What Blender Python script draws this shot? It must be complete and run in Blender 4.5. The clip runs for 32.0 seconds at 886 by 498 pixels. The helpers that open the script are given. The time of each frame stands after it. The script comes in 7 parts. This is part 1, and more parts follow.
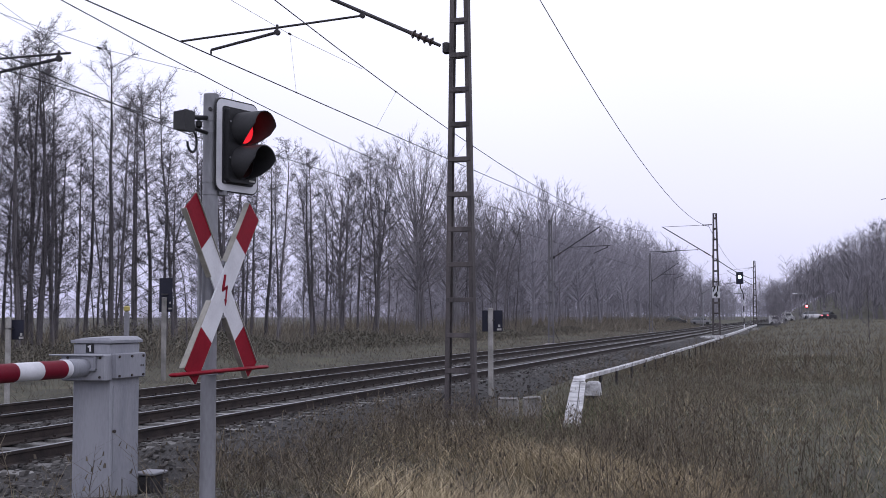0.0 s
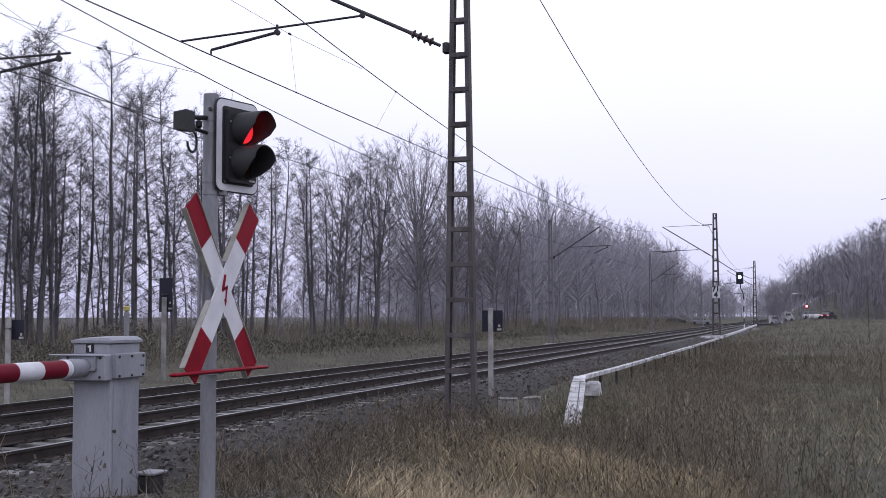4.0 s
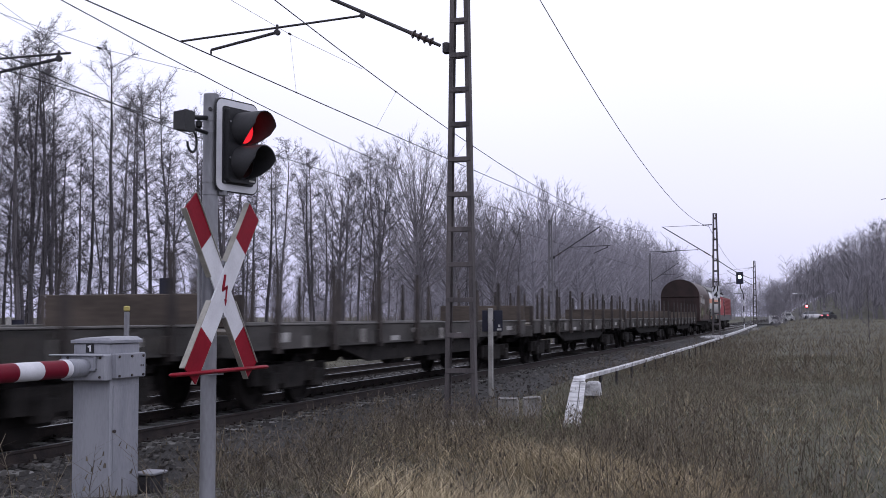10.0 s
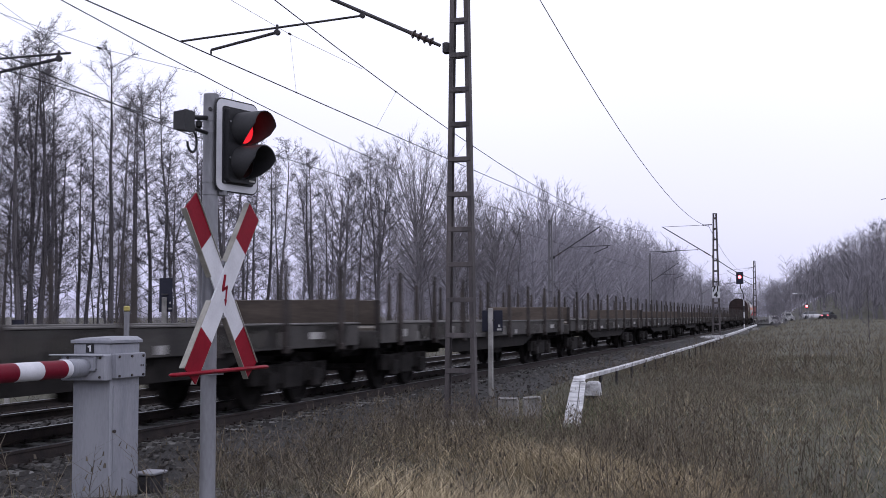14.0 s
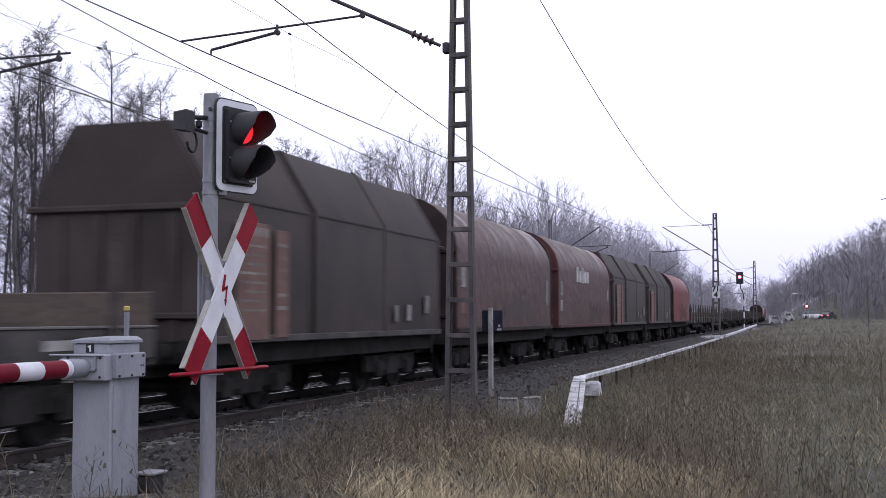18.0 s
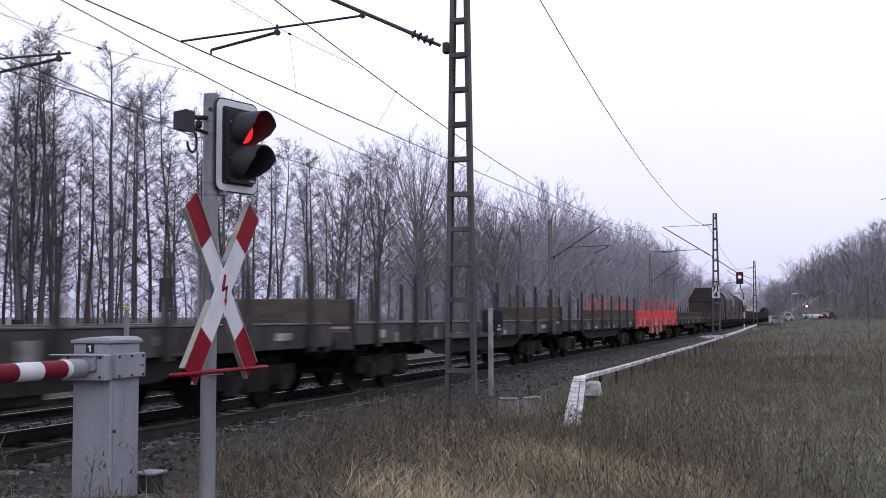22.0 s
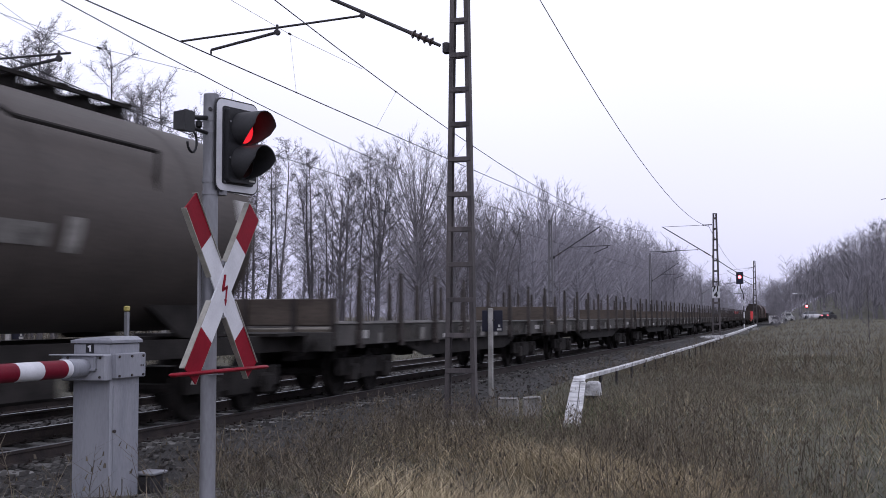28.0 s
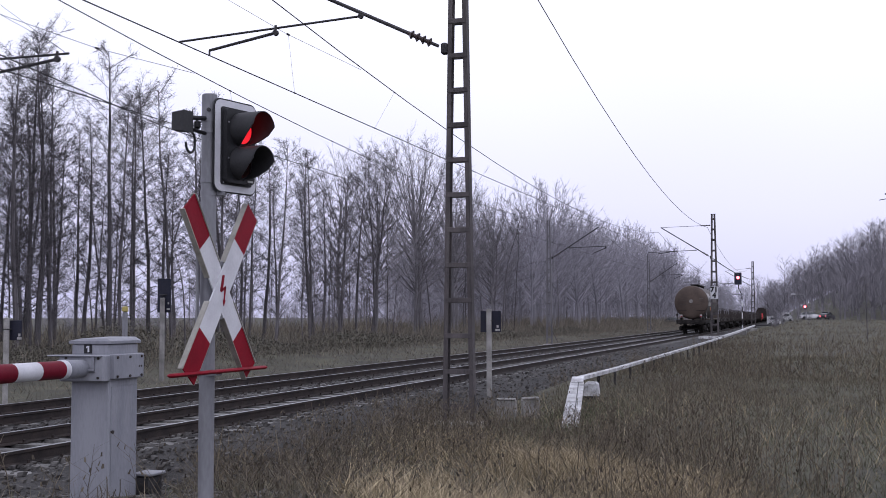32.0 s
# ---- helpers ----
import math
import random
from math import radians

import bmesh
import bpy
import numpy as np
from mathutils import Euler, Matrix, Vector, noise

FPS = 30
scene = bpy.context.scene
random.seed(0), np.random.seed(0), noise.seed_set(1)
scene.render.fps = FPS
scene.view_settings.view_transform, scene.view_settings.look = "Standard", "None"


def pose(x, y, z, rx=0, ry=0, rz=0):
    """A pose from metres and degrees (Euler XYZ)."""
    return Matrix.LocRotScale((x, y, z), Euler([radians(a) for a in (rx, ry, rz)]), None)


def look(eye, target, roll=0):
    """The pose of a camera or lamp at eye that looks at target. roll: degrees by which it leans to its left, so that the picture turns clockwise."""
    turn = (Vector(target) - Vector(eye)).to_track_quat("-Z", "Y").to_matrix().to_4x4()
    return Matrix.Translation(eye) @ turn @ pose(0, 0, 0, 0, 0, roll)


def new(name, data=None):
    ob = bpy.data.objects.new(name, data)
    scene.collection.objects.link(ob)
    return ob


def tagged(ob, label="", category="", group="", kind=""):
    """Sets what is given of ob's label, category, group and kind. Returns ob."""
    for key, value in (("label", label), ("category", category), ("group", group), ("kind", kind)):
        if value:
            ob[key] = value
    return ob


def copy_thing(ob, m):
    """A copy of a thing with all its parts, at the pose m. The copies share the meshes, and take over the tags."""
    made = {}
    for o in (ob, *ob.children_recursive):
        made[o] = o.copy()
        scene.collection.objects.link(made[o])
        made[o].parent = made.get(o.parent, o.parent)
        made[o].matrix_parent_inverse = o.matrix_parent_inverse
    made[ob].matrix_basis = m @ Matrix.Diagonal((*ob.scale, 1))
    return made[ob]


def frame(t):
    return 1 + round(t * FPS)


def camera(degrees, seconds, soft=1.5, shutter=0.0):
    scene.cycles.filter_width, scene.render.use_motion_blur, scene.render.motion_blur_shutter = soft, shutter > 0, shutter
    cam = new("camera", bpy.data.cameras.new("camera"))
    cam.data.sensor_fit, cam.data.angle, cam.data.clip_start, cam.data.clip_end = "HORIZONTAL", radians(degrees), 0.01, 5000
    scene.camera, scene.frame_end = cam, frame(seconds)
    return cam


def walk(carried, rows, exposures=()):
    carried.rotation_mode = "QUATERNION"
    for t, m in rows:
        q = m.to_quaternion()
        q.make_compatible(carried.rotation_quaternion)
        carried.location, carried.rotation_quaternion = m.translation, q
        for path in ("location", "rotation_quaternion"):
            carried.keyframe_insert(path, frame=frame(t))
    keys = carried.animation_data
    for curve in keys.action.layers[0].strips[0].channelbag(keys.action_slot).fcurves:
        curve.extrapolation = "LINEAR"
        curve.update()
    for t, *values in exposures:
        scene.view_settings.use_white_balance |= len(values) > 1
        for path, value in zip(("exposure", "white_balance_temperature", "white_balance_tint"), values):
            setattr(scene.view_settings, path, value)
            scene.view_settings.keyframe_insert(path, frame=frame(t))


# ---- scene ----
# ---- camera ----
EYE = Vector((0.0, 0.0, 1.533))
YAW, PITCH, ROLL = 0.3048, 0.0590, -0.115


def aim(right=0.0, up=0.0):
    """The camera's pose, turned by that many thousandths of a radian to the right and up."""
    a, b = YAW - right / 1000, PITCH + up / 1000
    way = Vector((-math.sin(a) * math.cos(b), math.cos(a) * math.cos(b), math.sin(b)))
    return look(EYE, EYE + way * 10, ROLL)


cam = camera(42.19, 32.0, soft=0.85, shutter=0.30)
walk(cam, [(0.0, aim()), (30.3, aim()), (30.6, aim(0.2, -0.2)), (31.0, aim(3.2, 0.0)), (31.4, aim(1.4, 0.5)), (32.0, aim(1.4, 0.5))],
     exposures=[(0.0, 0.0, 6090, 14), (14.0, 0.03, 6090, 14), (16.8, 0.24, 6090, 14), (18.2, 0.24, 6090, 14), (19.4, 0.07, 6090, 14), (22.0, 0.04, 6090, 14), (32.0, 0.0, 6090, 14)])

# ---- light ----
world = bpy.data.worlds.new("overcast")
scene.world = world
world.use_nodes = True
wn, wl = world.node_tree.nodes, world.node_tree.links
wn.clear()
sky = wn.new("ShaderNodeTexSky")
sky.sky_type, sky.sun_disc, sky.sun_elevation, sky.sun_rotation = "NISHITA", False, radians(24), radians(200)
sky_dim = wn.new("ShaderNodeVectorMath")
sky_dim.operation = "SCALE"
sky_dim.inputs[3].default_value = 0.06
wl.new(sky.outputs[0], sky_dim.inputs[0])
coords = wn.new("ShaderNodeTexCoord")
split = wn.new("ShaderNodeSeparateXYZ")
wl.new(coords.outputs["Generated"], split.inputs[0])
cloud = wn.new("ShaderNodeTexNoise")
cloud.inputs["Scale"].default_value, cloud.inputs["Detail"].default_value = 1.6, 3
wl.new(coords.outputs["Generated"], cloud.inputs["Vector"])
height = wn.new("ShaderNodeMath")
height.operation = "MULTIPLY_ADD"
height.inputs[1].default_value, height.inputs[2].default_value = 0.16, -0.08
wl.new(cloud.outputs[0], height.inputs[0])
total = wn.new("ShaderNodeMath")
wl.new(split.outputs[2], total.inputs[0])
wl.new(height.outputs[0], total.inputs[1])
ramp = wn.new("ShaderNodeValToRGB")
ramp.color_ramp.elements[0].position, ramp.color_ramp.elements[0].color = 0.0, (0.60, 0.588, 0.775, 1)
ramp.color_ramp.elements[1].position, ramp.color_ramp.elements[1].color = 0.26, (1.0, 0.995, 1.09, 1)
mid = ramp.color_ramp.elements.new(0.10)
mid.color = (0.795, 0.776, 0.945, 1)
wl.new(total.outputs[0], ramp.inputs[0])
blend = wn.new("ShaderNodeMix")
blend.data_type = "RGBA"
blend.inputs[0].default_value = 0.92
wl.new(sky_dim.outputs[0], blend.inputs[6])
wl.new(ramp.outputs[0], blend.inputs[7])
back = wn.new("ShaderNodeBackground")
back.inputs[1].default_value = 1.17
wl.new(blend.outputs[2], back.inputs[0])
wl.new(back.outputs[0], wn.new("ShaderNodeOutputWorld").inputs[0])

sun = new("sun", bpy.data.lights.new("sun", "SUN"))
sun.data.energy, sun.data.angle, sun.data.color = 0.35, radians(30), (1.0, 0.98, 0.96)
sun.matrix_world = look((40, -60, 55), (0, 0, 0))


# ---- materials ----
def mat(name, dark, light, rough=0.85, metal=0.0, scale=3.0, fine=40.0, bump=0.3, stretch=(1, 1, 1), varied=0.15, spec=0.25, depth=0.02):
    """A surface that goes between two colours in broad stains and fine grain, with relief."""
    m = bpy.data.materials.new(name)
    m.use_nodes = True
    n, l = m.node_tree.nodes, m.node_tree.links
    bsdf = n["Principled BSDF"]
    bsdf.inputs["Metallic"].default_value = metal
    bsdf.inputs["Specular IOR Level"].default_value = spec
    co = n.new("ShaderNodeTexCoord")
    mp = n.new("ShaderNodeMapping")
    mp.inputs["Scale"].default_value = stretch
    info = n.new("ShaderNodeObjectInfo")
    l.new(co.outputs["Object"], mp.inputs[0])
    big, small = n.new("ShaderNodeTexNoise"), n.new("ShaderNodeTexNoise")
    big.noise_dimensions = small.noise_dimensions = "4D"
    big.inputs["Scale"].default_value, big.inputs["Detail"].default_value = scale, 6
    small.inputs["Scale"].default_value, small.inputs["Detail"].default_value = fine, 4
    move = n.new("ShaderNodeMath")
    move.operation = "MULTIPLY"
    move.inputs[1].default_value = 40
    l.new(info.outputs["Random"], move.inputs[0])
    for t in (big, small):
        l.new(mp.outputs[0], t.inputs["Vector"])
        l.new(move.outputs[0], t.inputs["W"])
    cr = n.new("ShaderNodeValToRGB")
    cr.color_ramp.elements[0].position, cr.color_ramp.elements[0].color = 0.32, (*dark, 1)
    cr.color_ramp.elements[1].position, cr.color_ramp.elements[1].color = 0.68, (*light, 1)
    add = n.new("ShaderNodeMath")
    add.operation = "MULTIPLY_ADD"
    add.inputs[1].default_value = 0.45
    l.new(small.outputs[0], add.inputs[0])
    sub = n.new("ShaderNodeMath")
    sub.operation = "MULTIPLY_ADD"
    sub.inputs[1].default_value, sub.inputs[2].default_value = 1.0, -0.225
    l.new(big.outputs[0], sub.inputs[0])
    l.new(sub.outputs[0], add.inputs[2])
    l.new(add.outputs[0], cr.inputs[0])
    hsv = n.new("ShaderNodeHueSaturation")
    val = n.new("ShaderNodeMath")
    val.operation = "MULTIPLY_ADD"
    val.inputs[1].default_value, val.inputs[2].default_value = varied * 2, 1 - varied
    l.new(info.outputs["Random"], val.inputs[0])
    l.new(val.outputs[0], hsv.inputs["Value"])
    l.new(cr.outputs[0], hsv.inputs["Color"])
    l.new(hsv.outputs[0], bsdf.inputs["Base Color"])
    rr = n.new("ShaderNodeMath")
    rr.operation = "MULTIPLY_ADD"
    rr.inputs[1].default_value, rr.inputs[2].default_value = 0.25, max(0.03, rough - 0.125)
    rr.use_clamp = True
    l.new(big.outputs[0], rr.inputs[0])
    l.new(rr.outputs[0], bsdf.inputs["Roughness"])
    if bump:
        bp = n.new("ShaderNodeBump")
        bp.inputs["Strength"].default_value, bp.inputs["Distance"].default_value = bump, depth
        l.new(small.outputs[0], bp.inputs["Height"])
        l.new(bp.outputs[0], bsdf.inputs["Normal"])
    return m


def blades_mat(name, colours, rough=0.9):
    """Dry plants: each stalk takes its own colour from a row of colours."""
    m = bpy.data.materials.new(name)
    m.use_nodes = True
    n, l = m.node_tree.nodes, m.node_tree.links
    bsdf = n["Principled BSDF"]
    bsdf.inputs["Roughness"].default_value, bsdf.inputs["Specular IOR Level"].default_value = rough, 0.15
    geo = n.new("ShaderNodeNewGeometry")
    cr = n.new("ShaderNodeValToRGB")
    cr.color_ramp.interpolation = "LINEAR"
    for i, c in enumerate(colours):
        p = i / max(1, len(colours) - 1)
        e = cr.color_ramp.elements[0] if i == 0 else cr.color_ramp.elements[-1] if i == len(colours) - 1 else cr.color_ramp.elements.new(p)
        e.color = (*c, 1)
    l.new(geo.outputs["Random Per Island"], cr.inputs[0])
    l.new(cr.outputs[0], bsdf.inputs["Base Color"])
    return m


def glow_mat(name, colour, strength):
    m = bpy.data.materials.new(name)
    m.use_nodes = True
    bsdf = m.node_tree.nodes["Principled BSDF"]
    bsdf.inputs["Base Color"].default_value = (*colour, 1)
    bsdf.inputs["Emission Color"].default_value = (*colour, 1)
    bsdf.inputs["Emission Strength"].default_value = strength
    return m


def glass_mat(name, colour, rough=0.08):
    m = bpy.data.materials.new(name)
    m.use_nodes = True
    bsdf = m.node_tree.nodes["Principled BSDF"]
    bsdf.inputs["Base Color"].default_value, bsdf.inputs["Roughness"].default_value = (*colour, 1), rough
    bsdf.inputs["Specular IOR Level"].default_value = 0.7
    return m


SOIL = mat("soil_and_litter", (0.040, 0.039, 0.0306), (0.100, 0.097, 0.0684), scale=0.6, fine=9, bump=0.8, depth=0.06, varied=0)
BALLAST = mat("ballast_bed", (0.022, 0.021, 0.0212), (0.062, 0.059, 0.058), scale=1.2, fine=24, bump=1.0, depth=0.05, varied=0)
STONE = blades_mat("ballast_stone", [(0.03, 0.027, 0.0267), (0.080, 0.076, 0.0745), (0.145, 0.139, 0.1352), (0.045, 0.040, 0.0368)])
RAIL_RUST = mat("rusty_rail", (0.016, 0.013, 0.013), (0.044, 0.034, 0.031), rough=0.8, scale=4, fine=60, bump=0.2, varied=0)
RAIL_HEAD = mat("polished_rail_head", (0.26, 0.26, 0.28), (0.38, 0.38, 0.40), rough=0.34, metal=0.9, scale=3, fine=90, bump=0.05, varied=0)
SLEEPER = mat("weathered_sleeper", (0.085, 0.082, 0.08), (0.22, 0.215, 0.21), scale=5, fine=50, bump=0.4, varied=0.25)
BARK = mat("dark_bark", (0.050, 0.046, 0.052), (0.135, 0.125, 0.135), scale=1.5, fine=18, bump=0.6, stretch=(1, 1, 0.25), varied=0.25)
TWIG = mat("grey_brown_twigs", (0.050, 0.046, 0.053), (0.115, 0.107, 0.118), scale=0.8, fine=12, bump=0, varied=0.25)
# Beech greys are paler than the alders': distance haze put into the colour.
BEECH = mat("hazy_grey_beech_bark", (0.12, 0.114, 0.123), (0.19, 0.181, 0.196), scale=1.0, fine=12, bump=0.3, stretch=(1, 1, 0.3), varied=0.2)
BEECH_TWIG = mat("hazy_grey_beech_twigs", (0.115, 0.109, 0.122), (0.19, 0.181, 0.202), scale=0.7, fine=10, bump=0, varied=0.2)
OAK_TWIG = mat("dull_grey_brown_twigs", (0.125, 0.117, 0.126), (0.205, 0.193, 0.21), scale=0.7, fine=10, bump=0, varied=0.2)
# Distance haze is mixed into these two base colours.
MISTY_BARK = mat("haze_tinted_bark", (0.18, 0.173, 0.196), (0.26, 0.25, 0.283), scale=1.0, fine=12, bump=0.3, stretch=(1, 1, 0.3), varied=0.15)
MISTY_TWIG = mat("haze_tinted_twigs", (0.235, 0.226, 0.256), (0.33, 0.317, 0.36), scale=0.05, fine=10, bump=0, varied=0.2)
DRY_GRASS = blades_mat("dry_grass", [(0.15, 0.12, 0.0792), (0.31, 0.252, 0.162), (0.56, 0.47, 0.306), (0.19, 0.153, 0.1008), (0.43, 0.352, 0.225), (0.25, 0.198, 0.1233)])
WEED = blades_mat("dead_weed_stems", [(0.057, 0.050, 0.043), (0.120, 0.102, 0.081), (0.225, 0.189, 0.139), (0.080, 0.070, 0.059)])
FIELD_GRASS = blades_mat("winter_field_grass", [(0.062, 0.066, 0.045), (0.11, 0.110, 0.0756), (0.18, 0.165, 0.1188), (0.080, 0.076, 0.0594), (0.085, 0.102, 0.0567)])
BRUSH = blades_mat("brown_brushwood", [(0.080, 0.072, 0.0644), (0.145, 0.130, 0.1095), (0.235, 0.207, 0.1638), (0.10, 0.090, 0.0782)])
GREEN_GRASS = blades_mat("green_grass", [(0.055, 0.075, 0.040), (0.085, 0.11, 0.058), (0.12, 0.13, 0.08), (0.07, 0.085, 0.05)])
BRAMBLE = blades_mat("olive_brown_bramble", [(0.060, 0.059, 0.0488), (0.098, 0.096, 0.0791), (0.140, 0.132, 0.1086), (0.076, 0.071, 0.0607), (0.105, 0.108, 0.081)])
MIXED = blades_mat("mixed_dry_stems", [(0.053, 0.046, 0.040), (0.125, 0.107, 0.081), (0.275, 0.234, 0.165), (0.073, 0.063, 0.051), (0.181, 0.154, 0.112)])
GALV = mat("galvanised_steel", (0.17, 0.172, 0.19), (0.26, 0.262, 0.285), rough=0.55, metal=0.35, scale=5, fine=60, bump=0.08, stretch=(1, 1, 0.3), varied=0.05)
GREY_PAINT = mat("light_grey_paint", (0.19, 0.195, 0.225), (0.29, 0.295, 0.33), rough=0.5, scale=3, fine=70, bump=0.06, stretch=(1, 1, 0.25), varied=0.06)
MAST_STEEL = mat("brown_grey_mast_paint", (0.045, 0.040, 0.043), (0.105, 0.094, 0.095), rough=0.75, scale=3, fine=50, bump=0.25, stretch=(1, 1, 0.3), varied=0.1)
# Paler than the near masts: haze put into the steel's colour.
PALE_STEEL = mat("haze_paled_mast_steel", (0.10, 0.096, 0.105), (0.17, 0.163, 0.178), rough=0.75, scale=3, fine=50, bump=0.2, stretch=(1, 1, 0.3), varied=0.1)
DARK_STEEL = mat("dark_steel", (0.028, 0.027, 0.030), (0.065, 0.062, 0.066), rough=0.6, metal=0.4, scale=5, fine=60, bump=0.1)
WIRE = mat("dark_copper_wire", (0.025, 0.024, 0.030), (0.05, 0.048, 0.055), rough=0.6, metal=0.5, bump=0)
CERAMIC = mat("brown_insulator", (0.045, 0.035, 0.035), (0.08, 0.06, 0.058), rough=0.3, bump=0)
SIGN_RED = mat("red_sign_film", (0.165, 0.004, 0.013), (0.235, 0.008, 0.021), rough=0.5, scale=6, fine=80, bump=0.03, varied=0, spec=0.08)
BEAM_RED = mat("dark_red_beam_film", (0.10, 0.005, 0.014), (0.16, 0.010, 0.024), rough=0.5, scale=6, fine=80, bump=0.03, varied=0, spec=0.08)
SIGN_WHITE = mat("white_sign_film", (0.50, 0.50, 0.54), (0.62, 0.62, 0.66), rough=0.5, scale=6, fine=80, bump=0.03, varied=0)
SIGN_EDGE = mat("dull_sign_edge", (0.20, 0.19, 0.17), (0.32, 0.31, 0.28), rough=0.6, scale=8, bump=0.05)
BLACK_PLASTIC = mat("black_signal_plastic", (0.012, 0.012, 0.014), (0.028, 0.028, 0.032), rough=0.5, scale=6, fine=90, bump=0.05)
VISOR = mat("dull_grey_black_plastic", (0.024, 0.024, 0.027), (0.042, 0.042, 0.046), rough=0.62, scale=6, fine=90, bump=0.04, varied=0)
WHITE_WORN = mat("worn_white_paint", (0.20, 0.195, 0.20), (0.62, 0.62, 0.64), rough=0.6, scale=4, fine=26, bump=0.25)
CONCRETE = mat("weathered_concrete", (0.17, 0.165, 0.16), (0.33, 0.32, 0.31), scale=4, fine=50, bump=0.4)
NAVY = mat("dark_blue_back", (0.009, 0.010, 0.020), (0.020, 0.021, 0.036), rough=0.5, bump=0.05)
YELLOW = mat("yellow_cap", (0.30, 0.25, 0.07), (0.42, 0.36, 0.12), rough=0.5, bump=0.05)
ASPHALT = mat("asphalt", (0.035, 0.035, 0.037), (0.07, 0.07, 0.072), scale=1, fine=60, bump=0.3, varied=0)
RED_LAMP = glow_mat("lit_red_lens", (1.0, 0.02, 0.03), 0.9)
RED_FAR = glow_mat("far_red_light", (1.0, 0.10, 0.12), 9)
GREEN_FAR = glow_mat("far_white_green_light", (0.75, 1.0, 0.95), 8)
LENS_DARK = glass_mat("unlit_lens", (0.02, 0.005, 0.005))


# ---- builders ----
class Build:
    """Collects points and faces for one mesh."""

    def __init__(self):
        self.v, self.f, self.smooth = [], [], []

    def put(self, points, faces, smooth=False):
        o = len(self.v)
        self.v += [tuple(p) for p in points]
        self.f += [tuple(i + o for i in f) for f in faces]
        self.smooth += [smooth] * len(faces)
        return self

    def box(self, c, s, rot=None, bevel=0.0):
        """A box by centre and size; bevel cuts its upright and lying edges."""
        hx, hy, hz = s[0] / 2, s[1] / 2, s[2] / 2
        if bevel <= 0:
            pts = [(x * hx, y * hy, z * hz) for z in (-1, 1) for y in (-1, 1) for x in (-1, 1)]
            fs = [(0, 2, 3, 1), (4, 5, 7, 6), (0, 1, 5, 4), (2, 6, 7, 3), (0, 4, 6, 2), (1, 3, 7, 5)]
        else:
            b = min(bevel, hx * 0.9, hy * 0.9, hz * 0.9)
            pts, fs = [], []
            for z, k in ((-hz, b), (-hz + b, 0), (hz - b, 0), (hz, b)):
                x, y, c2 = hx - k, hy - k, b
                pts += [(x - c2, -y, z), (x, -y + c2, z), (x, y - c2, z), (x - c2, y, z), (-x + c2, y, z), (-x, y - c2, z), (-x, -y + c2, z), (-x + c2, -y, z)]
            fs.append(tuple(range(7, -1, -1)))
            for r in range(3):
                for i in range(8):
                    j = (i + 1) % 8
                    fs.append((r * 8 + i, r * 8 + j, r * 8 + 8 + j, r * 8 + 8 + i))
            fs.append(tuple(range(24, 32)))
        m = Matrix.Translation(c) @ (rot.to_4x4() if rot else Matrix())
        return self.put([m @ Vector(p) for p in pts], fs)

    def tube(self, a, b, r0, r1=None, n=8, caps=True, smooth=True):
        a, b = Vector(a), Vector(b)
        r1 = r0 if r1 is None else r1
        d = (b - a)
        if d.length < 1e-6:
            return self
        q = d.to_track_quat("Z", "Y").to_matrix()
        ring = [q @ Vector((math.cos(2 * math.pi * i / n), math.sin(2 * math.pi * i / n), 0)) for i in range(n)]
        self.put([a + p * r0 for p in ring] + [b + p * r1 for p in ring], [(i, (i + 1) % n, n + (i + 1) % n, n + i) for i in range(n)], smooth)
        if caps:
            o = len(self.v) - 2 * n
            self.f += [tuple(o + i for i in range(n - 1, -1, -1)), tuple(o + n + i for i in range(n))]
            self.smooth += [False, False]
        return self

    def path(self, pts, r, n=6):
        for a, b in zip(pts[:-1], pts[1:]):
            self.tube(a, b, r, r, n, True)
        return self

    def loft(self, rings, closed=True, caps=True, smooth=True):
        n = len(rings[0])
        o = len(self.v)
        pts = [p for r in rings for p in r]
        fs = []
        m = n if closed else n - 1
        for k in range(len(rings) - 1):
            for i in range(m):
                j = (i + 1) % n
                fs.append((k * n + i, k * n + j, (k + 1) * n + j, (k + 1) * n + i))
        self.put(pts, fs, smooth)
        if caps and closed:
            self.f += [tuple(o + i for i in range(n - 1, -1, -1)), tuple(o + (len(rings) - 1) * n + i for i in range(n))]
            self.smooth += [False, False]
        return self

    def prism(self, profile, y0, y1, smooth=False):
        """A profile of (x, z) pulled along y."""
        return self.loft([[(x, y0, z) for x, z in profile], [(x, y1, z) for x, z in profile]], True, True, smooth)

    def disc(self, c, r, axis, thick, n=20, r2=None):
        c, a = Vector(c), Vector(axis).normalized()
        return self.tube(c - a * thick / 2, c + a * thick / 2, r, r if r2 is None else r2, n)

    def mesh(self, name, material):
        me = bpy.data.meshes.new(name)
        me.from_pydata(self.v, [], self.f)
        me.polygons.foreach_set("use_smooth", self.smooth)
        me.materials.append(material)
        bm = bmesh.new()
        bm.from_mesh(me)
        if len(bm.faces) < 4000:
            bmesh.ops.recalc_face_normals(bm, faces=bm.faces)
        bm.to_mesh(me)
        bm.free()
        me.set_sharp_from_angle(angle=radians(38))
        return me


def part(name, b, material, parent, label=""):
    """One mesh under a thing or a part. b: a Build, or a mesh to share."""
    me = b if isinstance(b, bpy.types.Mesh) else b.mesh(name, material)
    ob = new(name, me)
    ob.parent = parent
    return tagged(ob, label=label)


